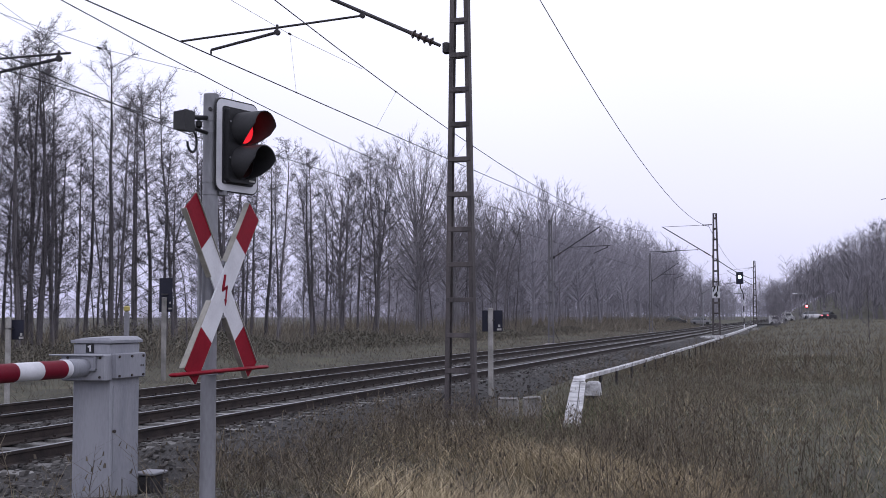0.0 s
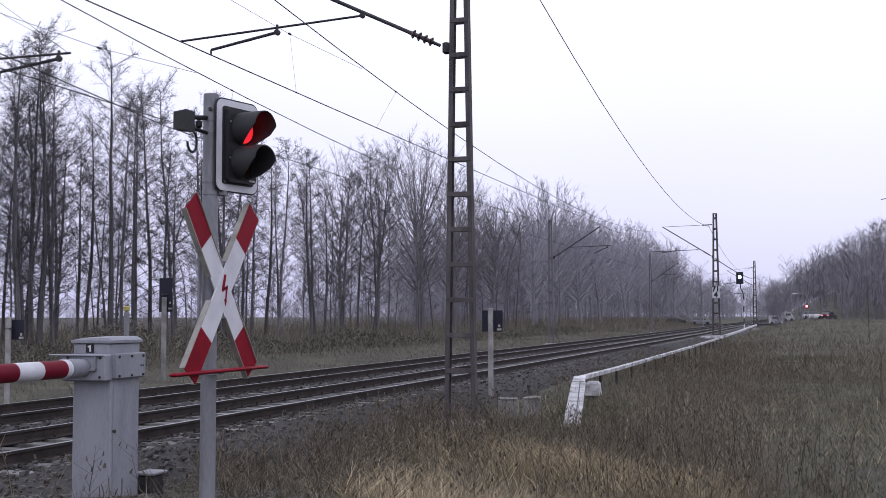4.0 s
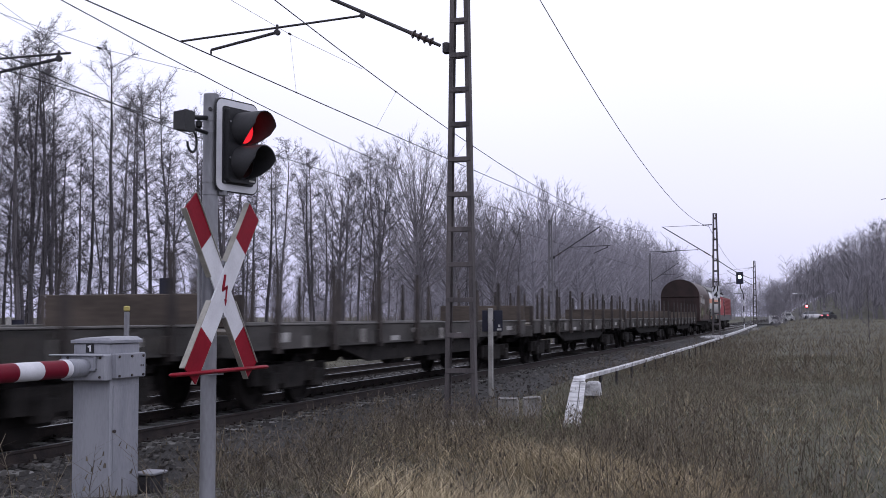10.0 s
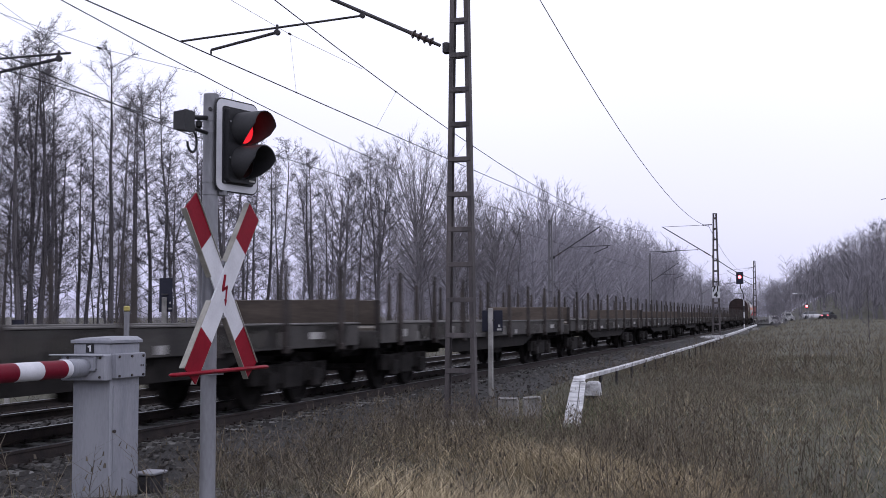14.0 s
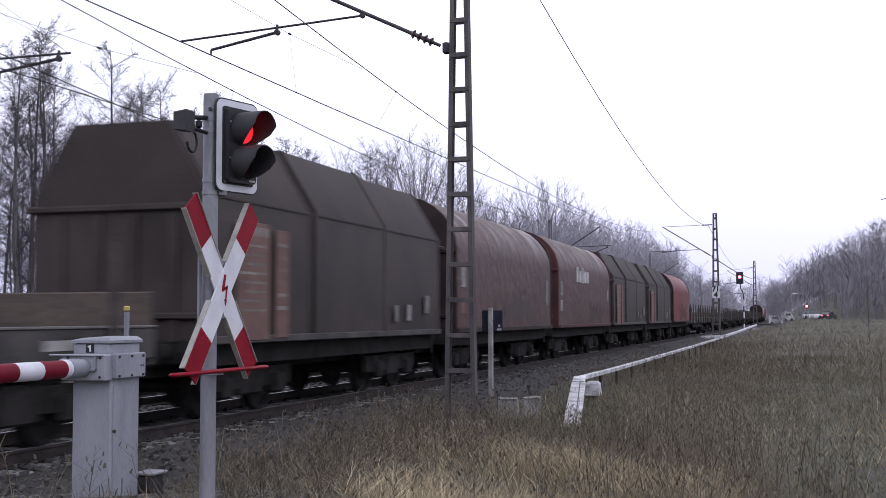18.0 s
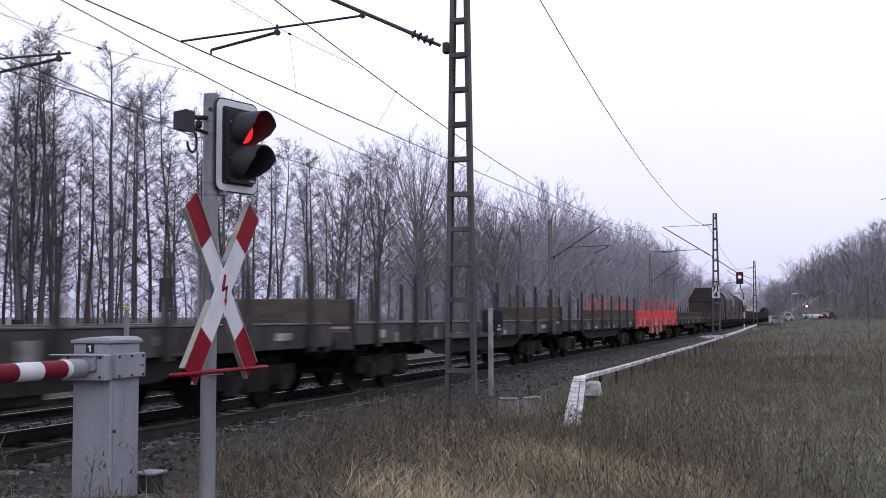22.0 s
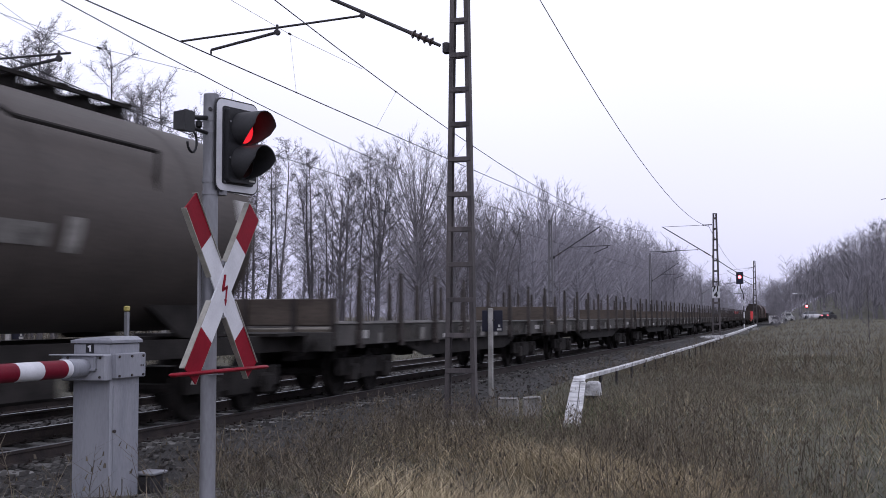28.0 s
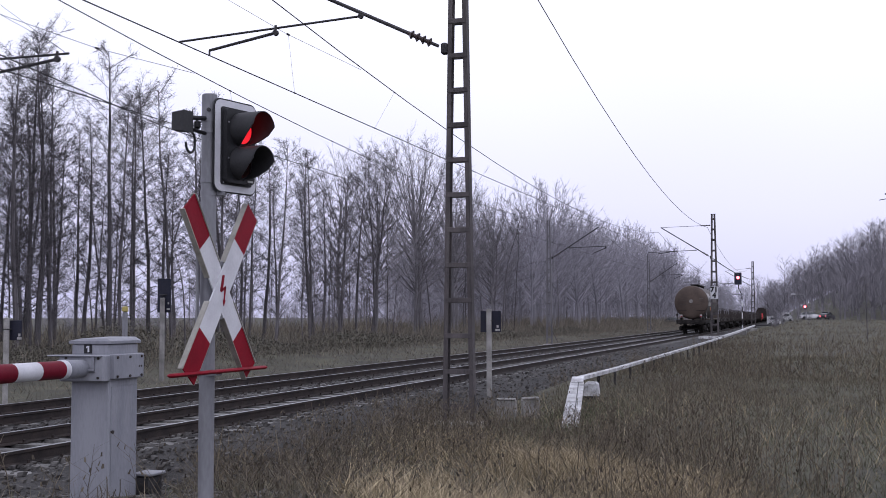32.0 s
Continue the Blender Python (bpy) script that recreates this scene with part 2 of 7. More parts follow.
def thing(name, label, category, m=None, group="", kind=""):
    ob = new(name)
    ob.empty_display_size = 0.2
    if m is not None:
        ob.matrix_basis = m
    return tagged(ob, label, category, group, kind)


def single(name, b, material, label, category="", kind="", group="", m=None):
    ob = new(name, b if isinstance(b, bpy.types.Mesh) else b.mesh(name, material))
    if m is not None:
        ob.matrix_basis = m
    return tagged(ob, label, category, group, kind)


def sheet_mesh(name, v, f, material, smooth=False):
    """A mesh from whole arrays of points and faces of one size."""
    me = bpy.data.meshes.new(name)
    me.from_pydata(v.tolist() if hasattr(v, "tolist") else v, [], f.tolist() if hasattr(f, "tolist") else f)
    me.materials.append(material)
    if smooth:
        me.polygons.foreach_set("use_smooth", [True] * len(me.polygons))
    return me


def text_mesh(body, size, thick, material, bold=0.0):
    cu = bpy.data.curves.new("writing", "FONT")
    cu.body, cu.size, cu.extrude, cu.align_x, cu.align_y = body, size, thick, "CENTER", "CENTER"
    cu.offset = bold
    ob = bpy.data.objects.new("writing", cu)
    scene.collection.objects.link(ob)
    bpy.context.view_layer.update()
    me = bpy.data.meshes.new_from_object(ob.evaluated_get(bpy.context.evaluated_depsgraph_get()))
    bpy.data.objects.remove(ob)
    bpy.data.curves.remove(cu)
    me.materials.clear()
    me.materials.append(material)
    return me


# ---- plan ----
NEAR, FAR = -9.516, -12.903          # the two tracks' centre lines
SPEED, FRONT0 = 26.0, -116.6          # the train's speed, and where its front is at 0 s
rng = np.random.default_rng(7)


def bend(y):
    """How far the line swings to the left, and its heading, far down the track."""
    if y < 60:
        return 0.0, 0.0
    k = 6.6e-5
    if y < 150:
        return -k * (y - 60) ** 2, 2 * k * (y - 60)
    return -k * 8100 - 2 * k * 90 * (y - 150), 2 * k * 90


def step(a, b, t):
    t = np.clip((t - a) / (b - a), 0, 1)
    return t * t * (3 - 2 * t)


def ground_z(x, y):
    """The lie of the land: a low verge, a flat wood floor, a rise and a hill far off on the right."""
    x, y = np.asarray(x, float), np.asarray(y, float)
    z = -0.42 + 0.05 * np.sin(x * 0.9 + 1.3) * np.cos(y * 0.37) + 0.04 * np.sin(x * 0.31 - y * 0.23)
    z = z + 0.42 * (1 - step(5.5, 11.0, np.hypot(x + 2.5, y - 1.0)))
    z = z + 0.22 * (1 - step(1.2, 3.2, np.hypot(x + 5.4, y - 8.2)))
    z = z + step(50, 235, y) * 1.35 * step(-6.8, -0.5, x)
    z = z + 0.35 * step(-16.5, -26, x) + step(242, 325, y) * 21.5 * step(-16, 45, x + 0.012 * (y - 330)) + step(260, 800, y) * 1.2 * step(-20, -60, x)
    return z


# ---- ground and track ----
def make_ground():
    xs = np.concatenate([-np.geomspace(2600, 62, 16), np.linspace(-60, -18, 29), np.linspace(-17, 12, 88), np.linspace(13, 60, 30), np.geomspace(63, 2600, 16)])
    ys = np.concatenate([-np.geomspace(2600, 22, 18), np.linspace(-20, 50, 176), np.linspace(51, 130, 60), np.linspace(133, 460, 60), np.geomspace(480, 2600, 14)])
    gx, gy = np.meshgrid(xs, ys)
    gz = ground_z(gx, gy) + (rng.random(gx.shape) - 0.5) * 0.05 * (np.abs(gx) < 60)
    under = (gx > FAR - 3.0) & (gx < NEAR + 2.8)
    gz = np.where(under, np.minimum(gz, -0.62), gz)
    n, m = len(xs), len(ys)
    v = np.stack([gx, gy, gz], -1).reshape(-1, 3)
    i = (np.arange(m - 1)[:, None] * n + np.arange(n - 1)[None, :]).ravel()
    f = np.stack([i, i + 1, i + n + 1, i + n], -1)
    single("ground", sheet_mesh("ground", v, f, SOIL, True), SOIL, "brown winter soil with moss, litter and dead grass", "ground", "structure")


def make_ballast():
    prof = [(FAR - 3.1, -0.72), (FAR - 2.1, -0.30), (FAR - 1.35, -0.18), (FAR - 0.86, -0.18), (FAR - 0.70, -0.225), (FAR + 0.70, -0.225), (FAR + 0.86, -0.175), (NEAR - 0.86, -0.175), (NEAR - 0.70, -0.225), (NEAR + 0.70, -0.225), (NEAR + 0.86, -0.175), (NEAR + 1.40, -0.185), (NEAR + 1.95, -0.30), (NEAR + 2.9, -0.74)]
    ys = np.concatenate([np.linspace(-760, -20, 30), np.linspace(-15, 70, 120), np.linspace(72, 160, 50), np.linspace(170, 720, 30)])
    xs, zs = [], []
    for (x0, z0), (x1, z1) in zip(prof[:-1], prof[1:]):
        k = max(2, int((x1 - x0) / 0.3))
        xs += list(np.linspace(x0, x1, k, endpoint=False))
        zs += list(np.linspace(z0, z1, k, endpoint=False))
    xs.append(prof[-1][0]), zs.append(prof[-1][1])
    gx, gy = np.meshgrid(np.array(xs), ys)
    gz = np.tile(np.array(zs), (len(ys), 1)) + (rng.random(gx.shape) - 0.5) * 0.05
    gx = gx + np.array([bend(y)[0] for y in ys])[:, None]
    n, m = len(xs), len(ys)
    v = np.stack([gx, gy, gz], -1).reshape(-1, 3)
    i = (np.arange(m - 1)[:, None] * n + np.arange(n - 1)[None, :]).ravel()
    single("ballast_bed", sheet_mesh("ballast_bed", v, np.stack([i, i + 1, i + n + 1, i + n], -1), BALLAST, True), BALLAST,
           "dark grey crushed stone bed under both tracks", "ballast", "structure")
    # loose stones: each a small uneven lump
    num = 23000
    y = 5 + 62 * rng.random(num) ** 1.7
    x = FAR - 2.6 + (NEAR + 2.75 - FAR + 2.6) * rng.random(num)
    keep = rng.random(num) < np.where(x > NEAR - 1.6, 1.0, 0.6)
    on_sleeper = (np.abs((y - 2.0 + 0.315) % 0.63 - 0.315) < 0.14) & ((np.abs(x - NEAR) < 0.72) | (np.abs(x - FAR) < 0.72))
    keep &= ~(on_sleeper & (rng.random(num) < 0.93))
    x, y = x[keep], y[keep]
    z = np.interp(x, [p[0] for p in prof], [p[1] for p in prof]) + 0.012
    # more of them strewn over the verge's foot
    x2, y2 = -6.95 + 3.9 * rng.random(8000) ** 1.15, 6.5 + 11 * rng.random(8000)
    x, y, z = np.concatenate([x, x2]), np.concatenate([y, y2]), np.concatenate([z, ground_z(x2, y2) + 0.008])
    r = (0.022 + 0.036 * rng.random(len(x)) ** 1.5) * np.where(np.arange(len(x)) < len(x) - 8000, 1.0, 0.62)
    lump = np.array([(i, j, k) for k in (-1, 1) for j in (-1, 1) for i in (-1, 1)], float) * 0.62
    pts = lump[None] * (0.55 + 0.8 * rng.random((len(x), 8, 3))) * r[:, None, None]
    a = rng.random(len(x)) * 6.28
    ca, sa = np.cos(a)[:, None], np.sin(a)[:, None]
    px = pts[..., 0] * ca - pts[..., 1] * sa + pts[..., 2] * 0.3
    py = pts[..., 0] * sa + pts[..., 1] * ca + pts[..., 2] * 0.2
    v = np.stack([px + x[:, None], py + y[:, None], pts[..., 2] * 0.8 + z[:, None]], -1).reshape(-1, 3)
    t = np.array([(0, 2, 3, 1), (4, 5, 7, 6), (0, 1, 5, 4), (2, 6, 7, 3), (0, 4, 6, 2), (1, 3, 7, 5)])
    f = (t[None] + (np.arange(len(x)) * 8)[:, None, None]).reshape(-1, 4)
    single("ballast_stones", sheet_mesh("ballast_stones", v, f, STONE), STONE, "loose grey broken stones along the track", "gravel", "stuff")


def rail_line(x0):
    ys = list(range(-760, 60, 20)) + list(range(60, 161, 5)) + list(range(180, 721, 20))
    prof = [(-0.075, -0.172), (0.075, -0.172), (0.075, -0.160), (0.012, -0.140), (0.010, -0.045), (0.034, -0.036), (0.034, -0.004), (-0.034, -0.004), (-0.034, -0.036), (-0.010, -0.045), (-0.012, -0.140), (-0.075, -0.160)]
    b = Build()
    b.loft([[(x0 + bend(y)[0] + px, y, pz) for px, pz in prof] for y in ys], True, True, False)
    top = Build()
    hp = [(-0.030, -0.004), (0.030, -0.004), (0.030, -0.001), (0.024, 0.0), (-0.024, 0.0), (-0.030, -0.001)]
    top.loft([[(x0 + bend(y)[0] + px, y, pz) for px, pz in hp] for y in ys], True, True, False)
    return b, top


def make_track(c, label):
    tr = thing("railway_track", label, "railway track", kind="structure")
    for s in (-0.7535, 0.7535):
        b, top = rail_line(c + s)
        r = part("rail", b, RAIL_RUST, tr, "rust-brown steel rail")
        part("rail_head", top, RAIL_HEAD, r, "bright worn running surface")
    sl = Build()
    sl.prism([(-1.30, -0.34), (1.30, -0.34), (1.30, -0.19), (1.27, -0.172), (-1.27, -0.172), (-1.30, -0.19)], -0.13, 0.13)
    me = sl.mesh("sleeper", SLEEPER)
    fastening = Build()
    for s in (-0.7535, 0.7535):
        fastening.box((s, 0, -0.165), (0.32, 0.16, 0.02))
        for k in (-0.11, 0.11):
            fastening.tube((s + k, 0, -0.155), (s + k, 0, -0.115), 0.022, n=6)
    fm = fastening.mesh("rail_fastening", RAIL_RUST)
    y = 2.0
    while y < 92:
        o = part("sleeper", me, SLEEPER, tr)
        o.location = (c + bend(y)[0], y, 0)
        if y < 32:
            part("rail_fastening", fm, RAIL_RUST, o)
        y += 0.63
    far = Build()
    ys = list(np.arange(-60, 2, 0.63)) + list(np.arange(y, 240, 0.63))
    for yy in ys:
        far.box((c + bend(yy)[0], yy, -0.25), (2.6, 0.26, 0.16))
    tagged(part("far_sleepers", far, SLEEPER, tr), kind="stuff")
    return tr


make_ground()
make_ballast()
make_track(NEAR, "near main line with bright rail heads on sleepers")
make_track(FAR, "second main line with rusty rail sides on sleepers")


# ---- overhead line ----
def mast(name, x, y, z0, top, w0, w1, depth, rungs, label, leg=0.085, dz=0.62, z_first=0.3, paint=None):
    paint = paint or MAST_STEEL
    th = thing(name, label, "catenary mast", Matrix.Translation((x, y, z0)), "catenary masts")
    hh = top - z0
    for s in (-1, 1):
        b = Build()
        rings = []
        for z in (0, hh):
            w = (w0 + (w1 - w0) * z / hh) / 2
            xo, xi = s * w, s * (w - leg)
            t = leg * 0.16
            pr = [(xo, -depth / 2), (xo, depth / 2), (xi, depth / 2), (xi, depth / 2 - t), (xo - s * t, depth / 2 - t), (xo - s * t, -depth / 2 + t), (xi, -depth / 2 + t), (xi, -depth / 2)]
            if s < 0:
                pr.reverse()
            rings.append([(px, py, z) for px, py in pr])
        b.loft(rings, True, True, False)
        part("leg", b, paint, th)
    z, i = z_first, 0
    while z < hh - 0.05:
        w = w0 + (w1 - w0) * z / hh
        for s in (-1, 1):
            b = Build().box((0, s * (depth / 2 + 0.004), z), (w - 0.02, 0.012, leg * 1.05), bevel=0.003)
            part("batten_plate", b, paint, th)
        z += dz
    if rungs:
        b = Build().box((0, 0, -0.15), (w0 + 0.35, depth + 0.35, 0.42), bevel=0.04)
        part("footing", b, CONCRETE, th, "weathered concrete footing")
    part("cap", Build().box((0, 0, hh + 0.01), (w1 + 0.03, depth + 0.03, 0.03), bevel=0.008), paint, th)
    return th


def insulator(b, p, q, r, n=5):
    p, q = Vector(p), Vector(q)
    b.tube(p, q, r * 0.45, n=8)
    for i in range(n):
        c = p.lerp(q, (i + 0.5) / n)
        d = (q - p).normalized()
        b.tube(c - d * r * 0.35, c + d * r * 0.2, r, r * 0.5, 12)


def cantilever(th, o, foot, top_tip, reg_in, reg_out, steady_in, steady_out, tie=None):
    """The hinged arm on a mast that carries the wires; o: the mast's place."""
    o = Vector(o)
    L = lambda p: Vector(p) - o
    foot, tip = L(foot), L(top_tip)
    d = (tip - foot)
    arm = part("cantilever", Build().tube(foot + d * 0.17, tip, 0.034, n=8).tube(foot + d * 0.03, foot + d * 0.07, 0.03, n=8), DARK_STEEL, th, "slanted dark steel tube")
    ib = Build()
    insulator(ib, foot + d * 0.065, foot + d * 0.18, 0.085, 4)
    part("insulator", ib, CERAMIC, arm, "ribbed brown insulator")
    part("hinge", Build().box(foot, (0.12, 0.14, 0.2), bevel=0.02), DARK_STEEL, arm)
    part("registration_tube", Build().tube(L(reg_in), L(reg_out), 0.021, n=8).disc(L(reg_in), 0.05, (0, 1, 0), 0.05, 10), DARK_STEEL, th)
    si, so = L(steady_in), L(steady_out)
    sb = Build().tube(si, so, 0.030, 0.026, n=8).tube(si, si + Vector((0, 0, 0.14)), 0.025, n=8).tube(so, so + Vector((0, 0, -0.1)), 0.018, n=8).disc(si, 0.055, (0, 1, 0), 0.06, 10)
    part("steady_arm", sb, DARK_STEEL, th)
    if tie is not None:
        tb = Build().tube(L(tie), tip, 0.016, n=6)
        part("top_tie", tb, DARK_STEEL, th)
        ib = Build()
        insulator(ib, L(tie), L(tie).lerp(tip, 0.2), 0.07, 4)
        part("tie_insulator", ib, CERAMIC, th)


M1, M2, M3 = (-5.758, 19.34, -0.34), (-5.90, 82.3, -0.25), (-6.50, 163.0, -0.1)
m1 = mast("catenary_mast", *M1, 11.0, 0.575, 0.205, 0.16, True, "tall brown-grey lattice mast beside the near track", leg=0.078, z_first=0.31)
cantilever(m1, M1, (-6.00, 19.3, 6.31), (-9.75, 19.0, 8.11), (-7.50, 19.02, 6.95), (-10.94, 18.6, 6.64), (-9.05, 18.75, 6.70), (-10.28, 18.55, 6.42), None)
for sx, sy in ((-0.75, -0.1), (0.62, -0.35), (0.5, 0.3)):
    part("base_strut", Build().tube((0.0 + 0.25 * np.sign(sx), 0, 0.55), (sx, sy, 0.02), 0.022, n=6), DARK_STEEL, m1)
m2 = mast("catenary_mast", *M2, 8.72, 0.62, 0.30, 0.18, True, "lattice mast with a white kilometre plate", leg=0.12, dz=0.74, z_first=0.5)
cantilever(m2, M2, (-6.1, 82.3, 5.7), (-9.50, 82.0, 7.85), (-7.1, 82.1, 6.2), (-10.4, 82, 6.1), (-8.6, 82, 6.15), (-9.7, 82, 6.0), (-6.1, 82.3, 7.95))
m3 = mast("catenary_mast", *M3, 9.1, 0.62, 0.30, 0.18, True, "distant lattice mast beside the line", leg=0.13, dz=0.8, z_first=0.5)
cantilever(m3, M3, (-6.7, 163, 5.7), (-10.2, 163, 7.85), (-7.7, 163, 6.2), (-11.0, 163, 6.1), (-9.2, 163, 6.15), (-10.4, 163, 6.0), (-6.7, 163, 8.2))
FM = [(-16.2, 16.6, 8.4), (-16.2, 75.5, 8.0), (-16.3, 128.5, 8.5), (-17.3, 205.0, 8.6)]
for i, (x, y, t) in enumerate(FM):
    dx = bend(y)[0]
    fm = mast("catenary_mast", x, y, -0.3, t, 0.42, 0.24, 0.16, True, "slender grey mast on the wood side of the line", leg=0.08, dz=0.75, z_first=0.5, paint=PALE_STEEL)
    if i == 0:
        cantilever(fm, (x, y, -0.3), (x + 0.25, y, 5.5), (FAR + 0.1, y, 7.5), (x + 1.4, y, 6.05), (-11.89, y, 6.05), (-12.05, y - 0.1, 5.94), (-13.17, y - 0.2, 5.76))
    else:
        cantilever(fm, (x, y, -0.3), (x + 0.25, y, 5.5), (FAR + dx + 0.1, y, 7.5), (x + 1.4, y, 6.15), (FAR + dx + 0.75, y, 6.22), (FAR + dx + 0.55, y, 6.1), (FAR + dx - 0.3, y, 5.75))
    part("base_strut", Build().tube((0.2, 0, 0.9), (0.6, 0, 0.1), 0.02, n=5), DARK_STEEL, fm)

plate = thing("kilometre_plate", "white plate with black kilometre figures on a mast", "sign", Matrix.Translation((-5.9, 82.12, 3.22)))
part("board", Build().box((0, 0, 0), (0.50, 0.03, 0.86), bevel=0.01), SIGN_WHITE, plate)
INK = mat("black_ink", (0.012, 0.012, 0.013), (0.02, 0.02, 0.022), rough=0.5, bump=0, varied=0)
for body, z in (("71", 0.2), ("4", -0.2)):
    w = part("figures", text_mesh(body, 0.50, 0.006, INK, 0.022), INK, plate)
    w.matrix_basis = pose(0, -0.026, z, 90, 0, 0)


def wire_thing(name, label, spans, r, sag=0.0, drop=None):
    """A wire through given points, sagging between them."""
    b = Build()
    pts = []
    for a, c in zip(spans[:-1], spans[1:]):
        a, c = Vector(a), Vector(c)
        for i in range(14):
            t = i / 14
            p = a.lerp(c, t)
            p.z -= sag * min(1.0, ((c - a).length / 50) ** 2) * 4 * t * (1 - t)
            pts.append(p)
    pts.append(Vector(spans[-1]))
    b.path(pts, r, 5)
    return single(name, b, WIRE, label, "wire"), pts


def at(pts, y):
    for a, b in zip(pts[:-1], pts[1:]):
        if a.y <= y <= b.y:
            return a.lerp(b, (y - a.y) / (b.y - a.y))
    return pts[-1]


def near_x(y, off):
    return NEAR + bend(y)[0] + off


YN = [-44, 18.6, 82, 163, 240, 310]
contact, cp = wire_thing("contact_wire", "dark contact wire over the near track", [(near_x(y, -0.75 if i == 1 else (0.25 if i % 2 == 0 else -0.3)), y, 6.32 if i == 1 else 6.06) for i, y in enumerate(YN)], 0.0115, 0.05)
mess, mp_ = wire_thing("messenger_wire", "dark sagging carrier wire over the near track", [(near_x(y, -0.1), y, 7.72 if i < 2 else 7.5) for i, y in enumerate(YN)], 0.0115, 1.25)
YF = [-45, 16.6, 75.5, 128.5, 205, 280, 330]
contact2, cp2 = wire_thing("contact_wire", "dark contact wire over the second track", [(FAR + bend(y)[0] + (0.3 if i % 2 else -0.3), y, 5.65) for i, y in enumerate(YF)], 0.011, 0.05)
mess2, mp2 = wire_thing("messenger_wire", "dark sagging carrier wire over the second track", [(FAR + bend(y)[0], y, 7.43) for y in YF], 0.011, 1.12)
stitch2, _ = wire_thing("stitch_wire", "thin stitch wire slung under the far carrier wire", [(FAR, 10.2, 7.0), (FAR, 14.0, 6.72), (FAR, 16.2, 6.684), (FAR, 18.9, 6.729), (FAR, 22.6, 7.0)], 0.0055)
stitch1, _ = wire_thing("stitch_wire", "thin stitch wire slung under the near carrier wire", [(-10.3, 13.9, 7.71), (-10.3, 19.17, 7.56), (-10.3, 21.84, 7.52), (-10.3, 23.66, 7.57), (-10.3, 26.13, 7.64)], 0.0045)
strand, _ = wire_thing("contact_wire", "second contact strand that runs out beside the far track", [(-10.6, 5.0, 5.75), (-12.05, 15.0, 5.70), (-13.05, 21.5, 5.65), (-13.3, 25.0, 5.64)], 0.011)
tube_stay, _ = wire_thing("stay_wire", "thin stay wires that hold the far arm up", [(-12.92, 16.15, 6.68), (-12.5, 17.0, 6.36), (-11.95, 16.6, 6.06), (-12.9, 15.4, 7.0)], 0.004)
feed, fp = wire_thing("feeder_wire", "single feeder cable strung from mast to mast", [(-6.2, -44, 10.6), (-6.3, 19.3, 10.84), (-6.3, 82.2, 7.8), (-6.9, 163, 8.3), (-7.6, 240, 8.3)], 0.013, 1.62)
anchor, _ = wire_thing("anchor_cable", "thick anchor cable between two lattice masts", [(-5.95, 82.4, 5.6), (-6.5, 162.9, 6.6)], 0.035, 0.25)
for pts_c, pts_m, marks, ob in ((cp, mp_, (-38, -20, -8, 3, 14.2, 26.7, 33, 40, 50, 60, 70, 90, 105, 122, 140), contact), (cp2, mp2, (-30, -10, 5, 24.3, 30.5, 36, 42, 52, 62, 85, 100, 115), contact2)):
    for y in marks:
        a, c = at(pts_c, y), at(pts_m, y)
        part("dropper", Build().tube(a, c, 0.003, n=4).tube(c + Vector((0, -0.04, 0)), c + Vector((0, 0.04, 0)), 0.018, n=6).tube(a + Vector((0, -0.03, 0)), a + Vector((0, 0.03, 0)), 0.016, n=6), WIRE, ob)

for pts_c, pts_s, y, ob in ((cp, (-10.3, 21.95, 7.525), 22.1, contact), (cp2, (FAR, 18.9, 6.73), 18.9, contact2), (cp2, (FAR, 12.6, 6.82), 12.6, contact2)):
    a, c = at(pts_c, y), Vector(pts_s)
    part("dropper", Build().tube(a, c, 0.003, n=4).tube(c + Vector((0, -0.05, 0)), c + Vector((0, 0.05, 0)), 0.022, n=6).tube(a + Vector((0, -0.03, 0)), a + Vector((0, 0.03, 0)), 0.016, n=6), WIRE, ob)


# ---- train ----
LOCO_RED = mat("traffic_red_paint", (0.22, 0.026, 0.033), (0.32, 0.050, 0.056), rough=0.5, scale=1.5, fine=50, bump=0.03, varied=0, spec=0.5)
LOCO_RED_DULL = mat("dusty_red_louvres", (0.21, 0.045, 0.049), (0.33, 0.090, 0.094), rough=0.6, scale=2, fine=40, bump=0.05, varied=0)
SKIRT = mat("dusty_dark_grey_paint", (0.075, 0.076, 0.078), (0.135, 0.135, 0.137), rough=0.65, scale=1.5, fine=40, bump=0.05, varied=0)
ROOF_GREY = mat("light_grey_roof_paint", (0.17, 0.172, 0.185), (0.28, 0.282, 0.30), rough=0.55, scale=1.5, fine=40, bump=0.05, varied=0)
UNDER = mat("black_brown_running_gear", (0.009, 0.008, 0.008), (0.030, 0.027, 0.026), rough=0.9, scale=4, fine=40, bump=0.2, varied=0.2, spec=0.16)
WHEEL = mat("worn_wheel_steel", (0.010, 0.009, 0.009), (0.026, 0.023, 0.022), rough=0.75, metal=0.1, scale=6, bump=0.05, spec=0.1)
TANK_WHITE = mat("grimy_white_tank", (0.37, 0.365, 0.36), (0.71, 0.71, 0.73), rough=0.45, scale=0.8, fine=25, bump=0.02, stretch=(1, 0.3, 1), varied=0)
TANK_ORANGE = mat("faded_orange_band", (0.52, 0.235, 0.155), (0.66, 0.33, 0.235), rough=0.5, scale=1.5, fine=30, bump=0.02, varied=0)
TANK_CREAM = mat("dirty_cream_frame_paint", (0.20, 0.185, 0.155), (0.36, 0.335, 0.285), rough=0.6, scale=1.5, fine=30, bump=0.03, varied=0)
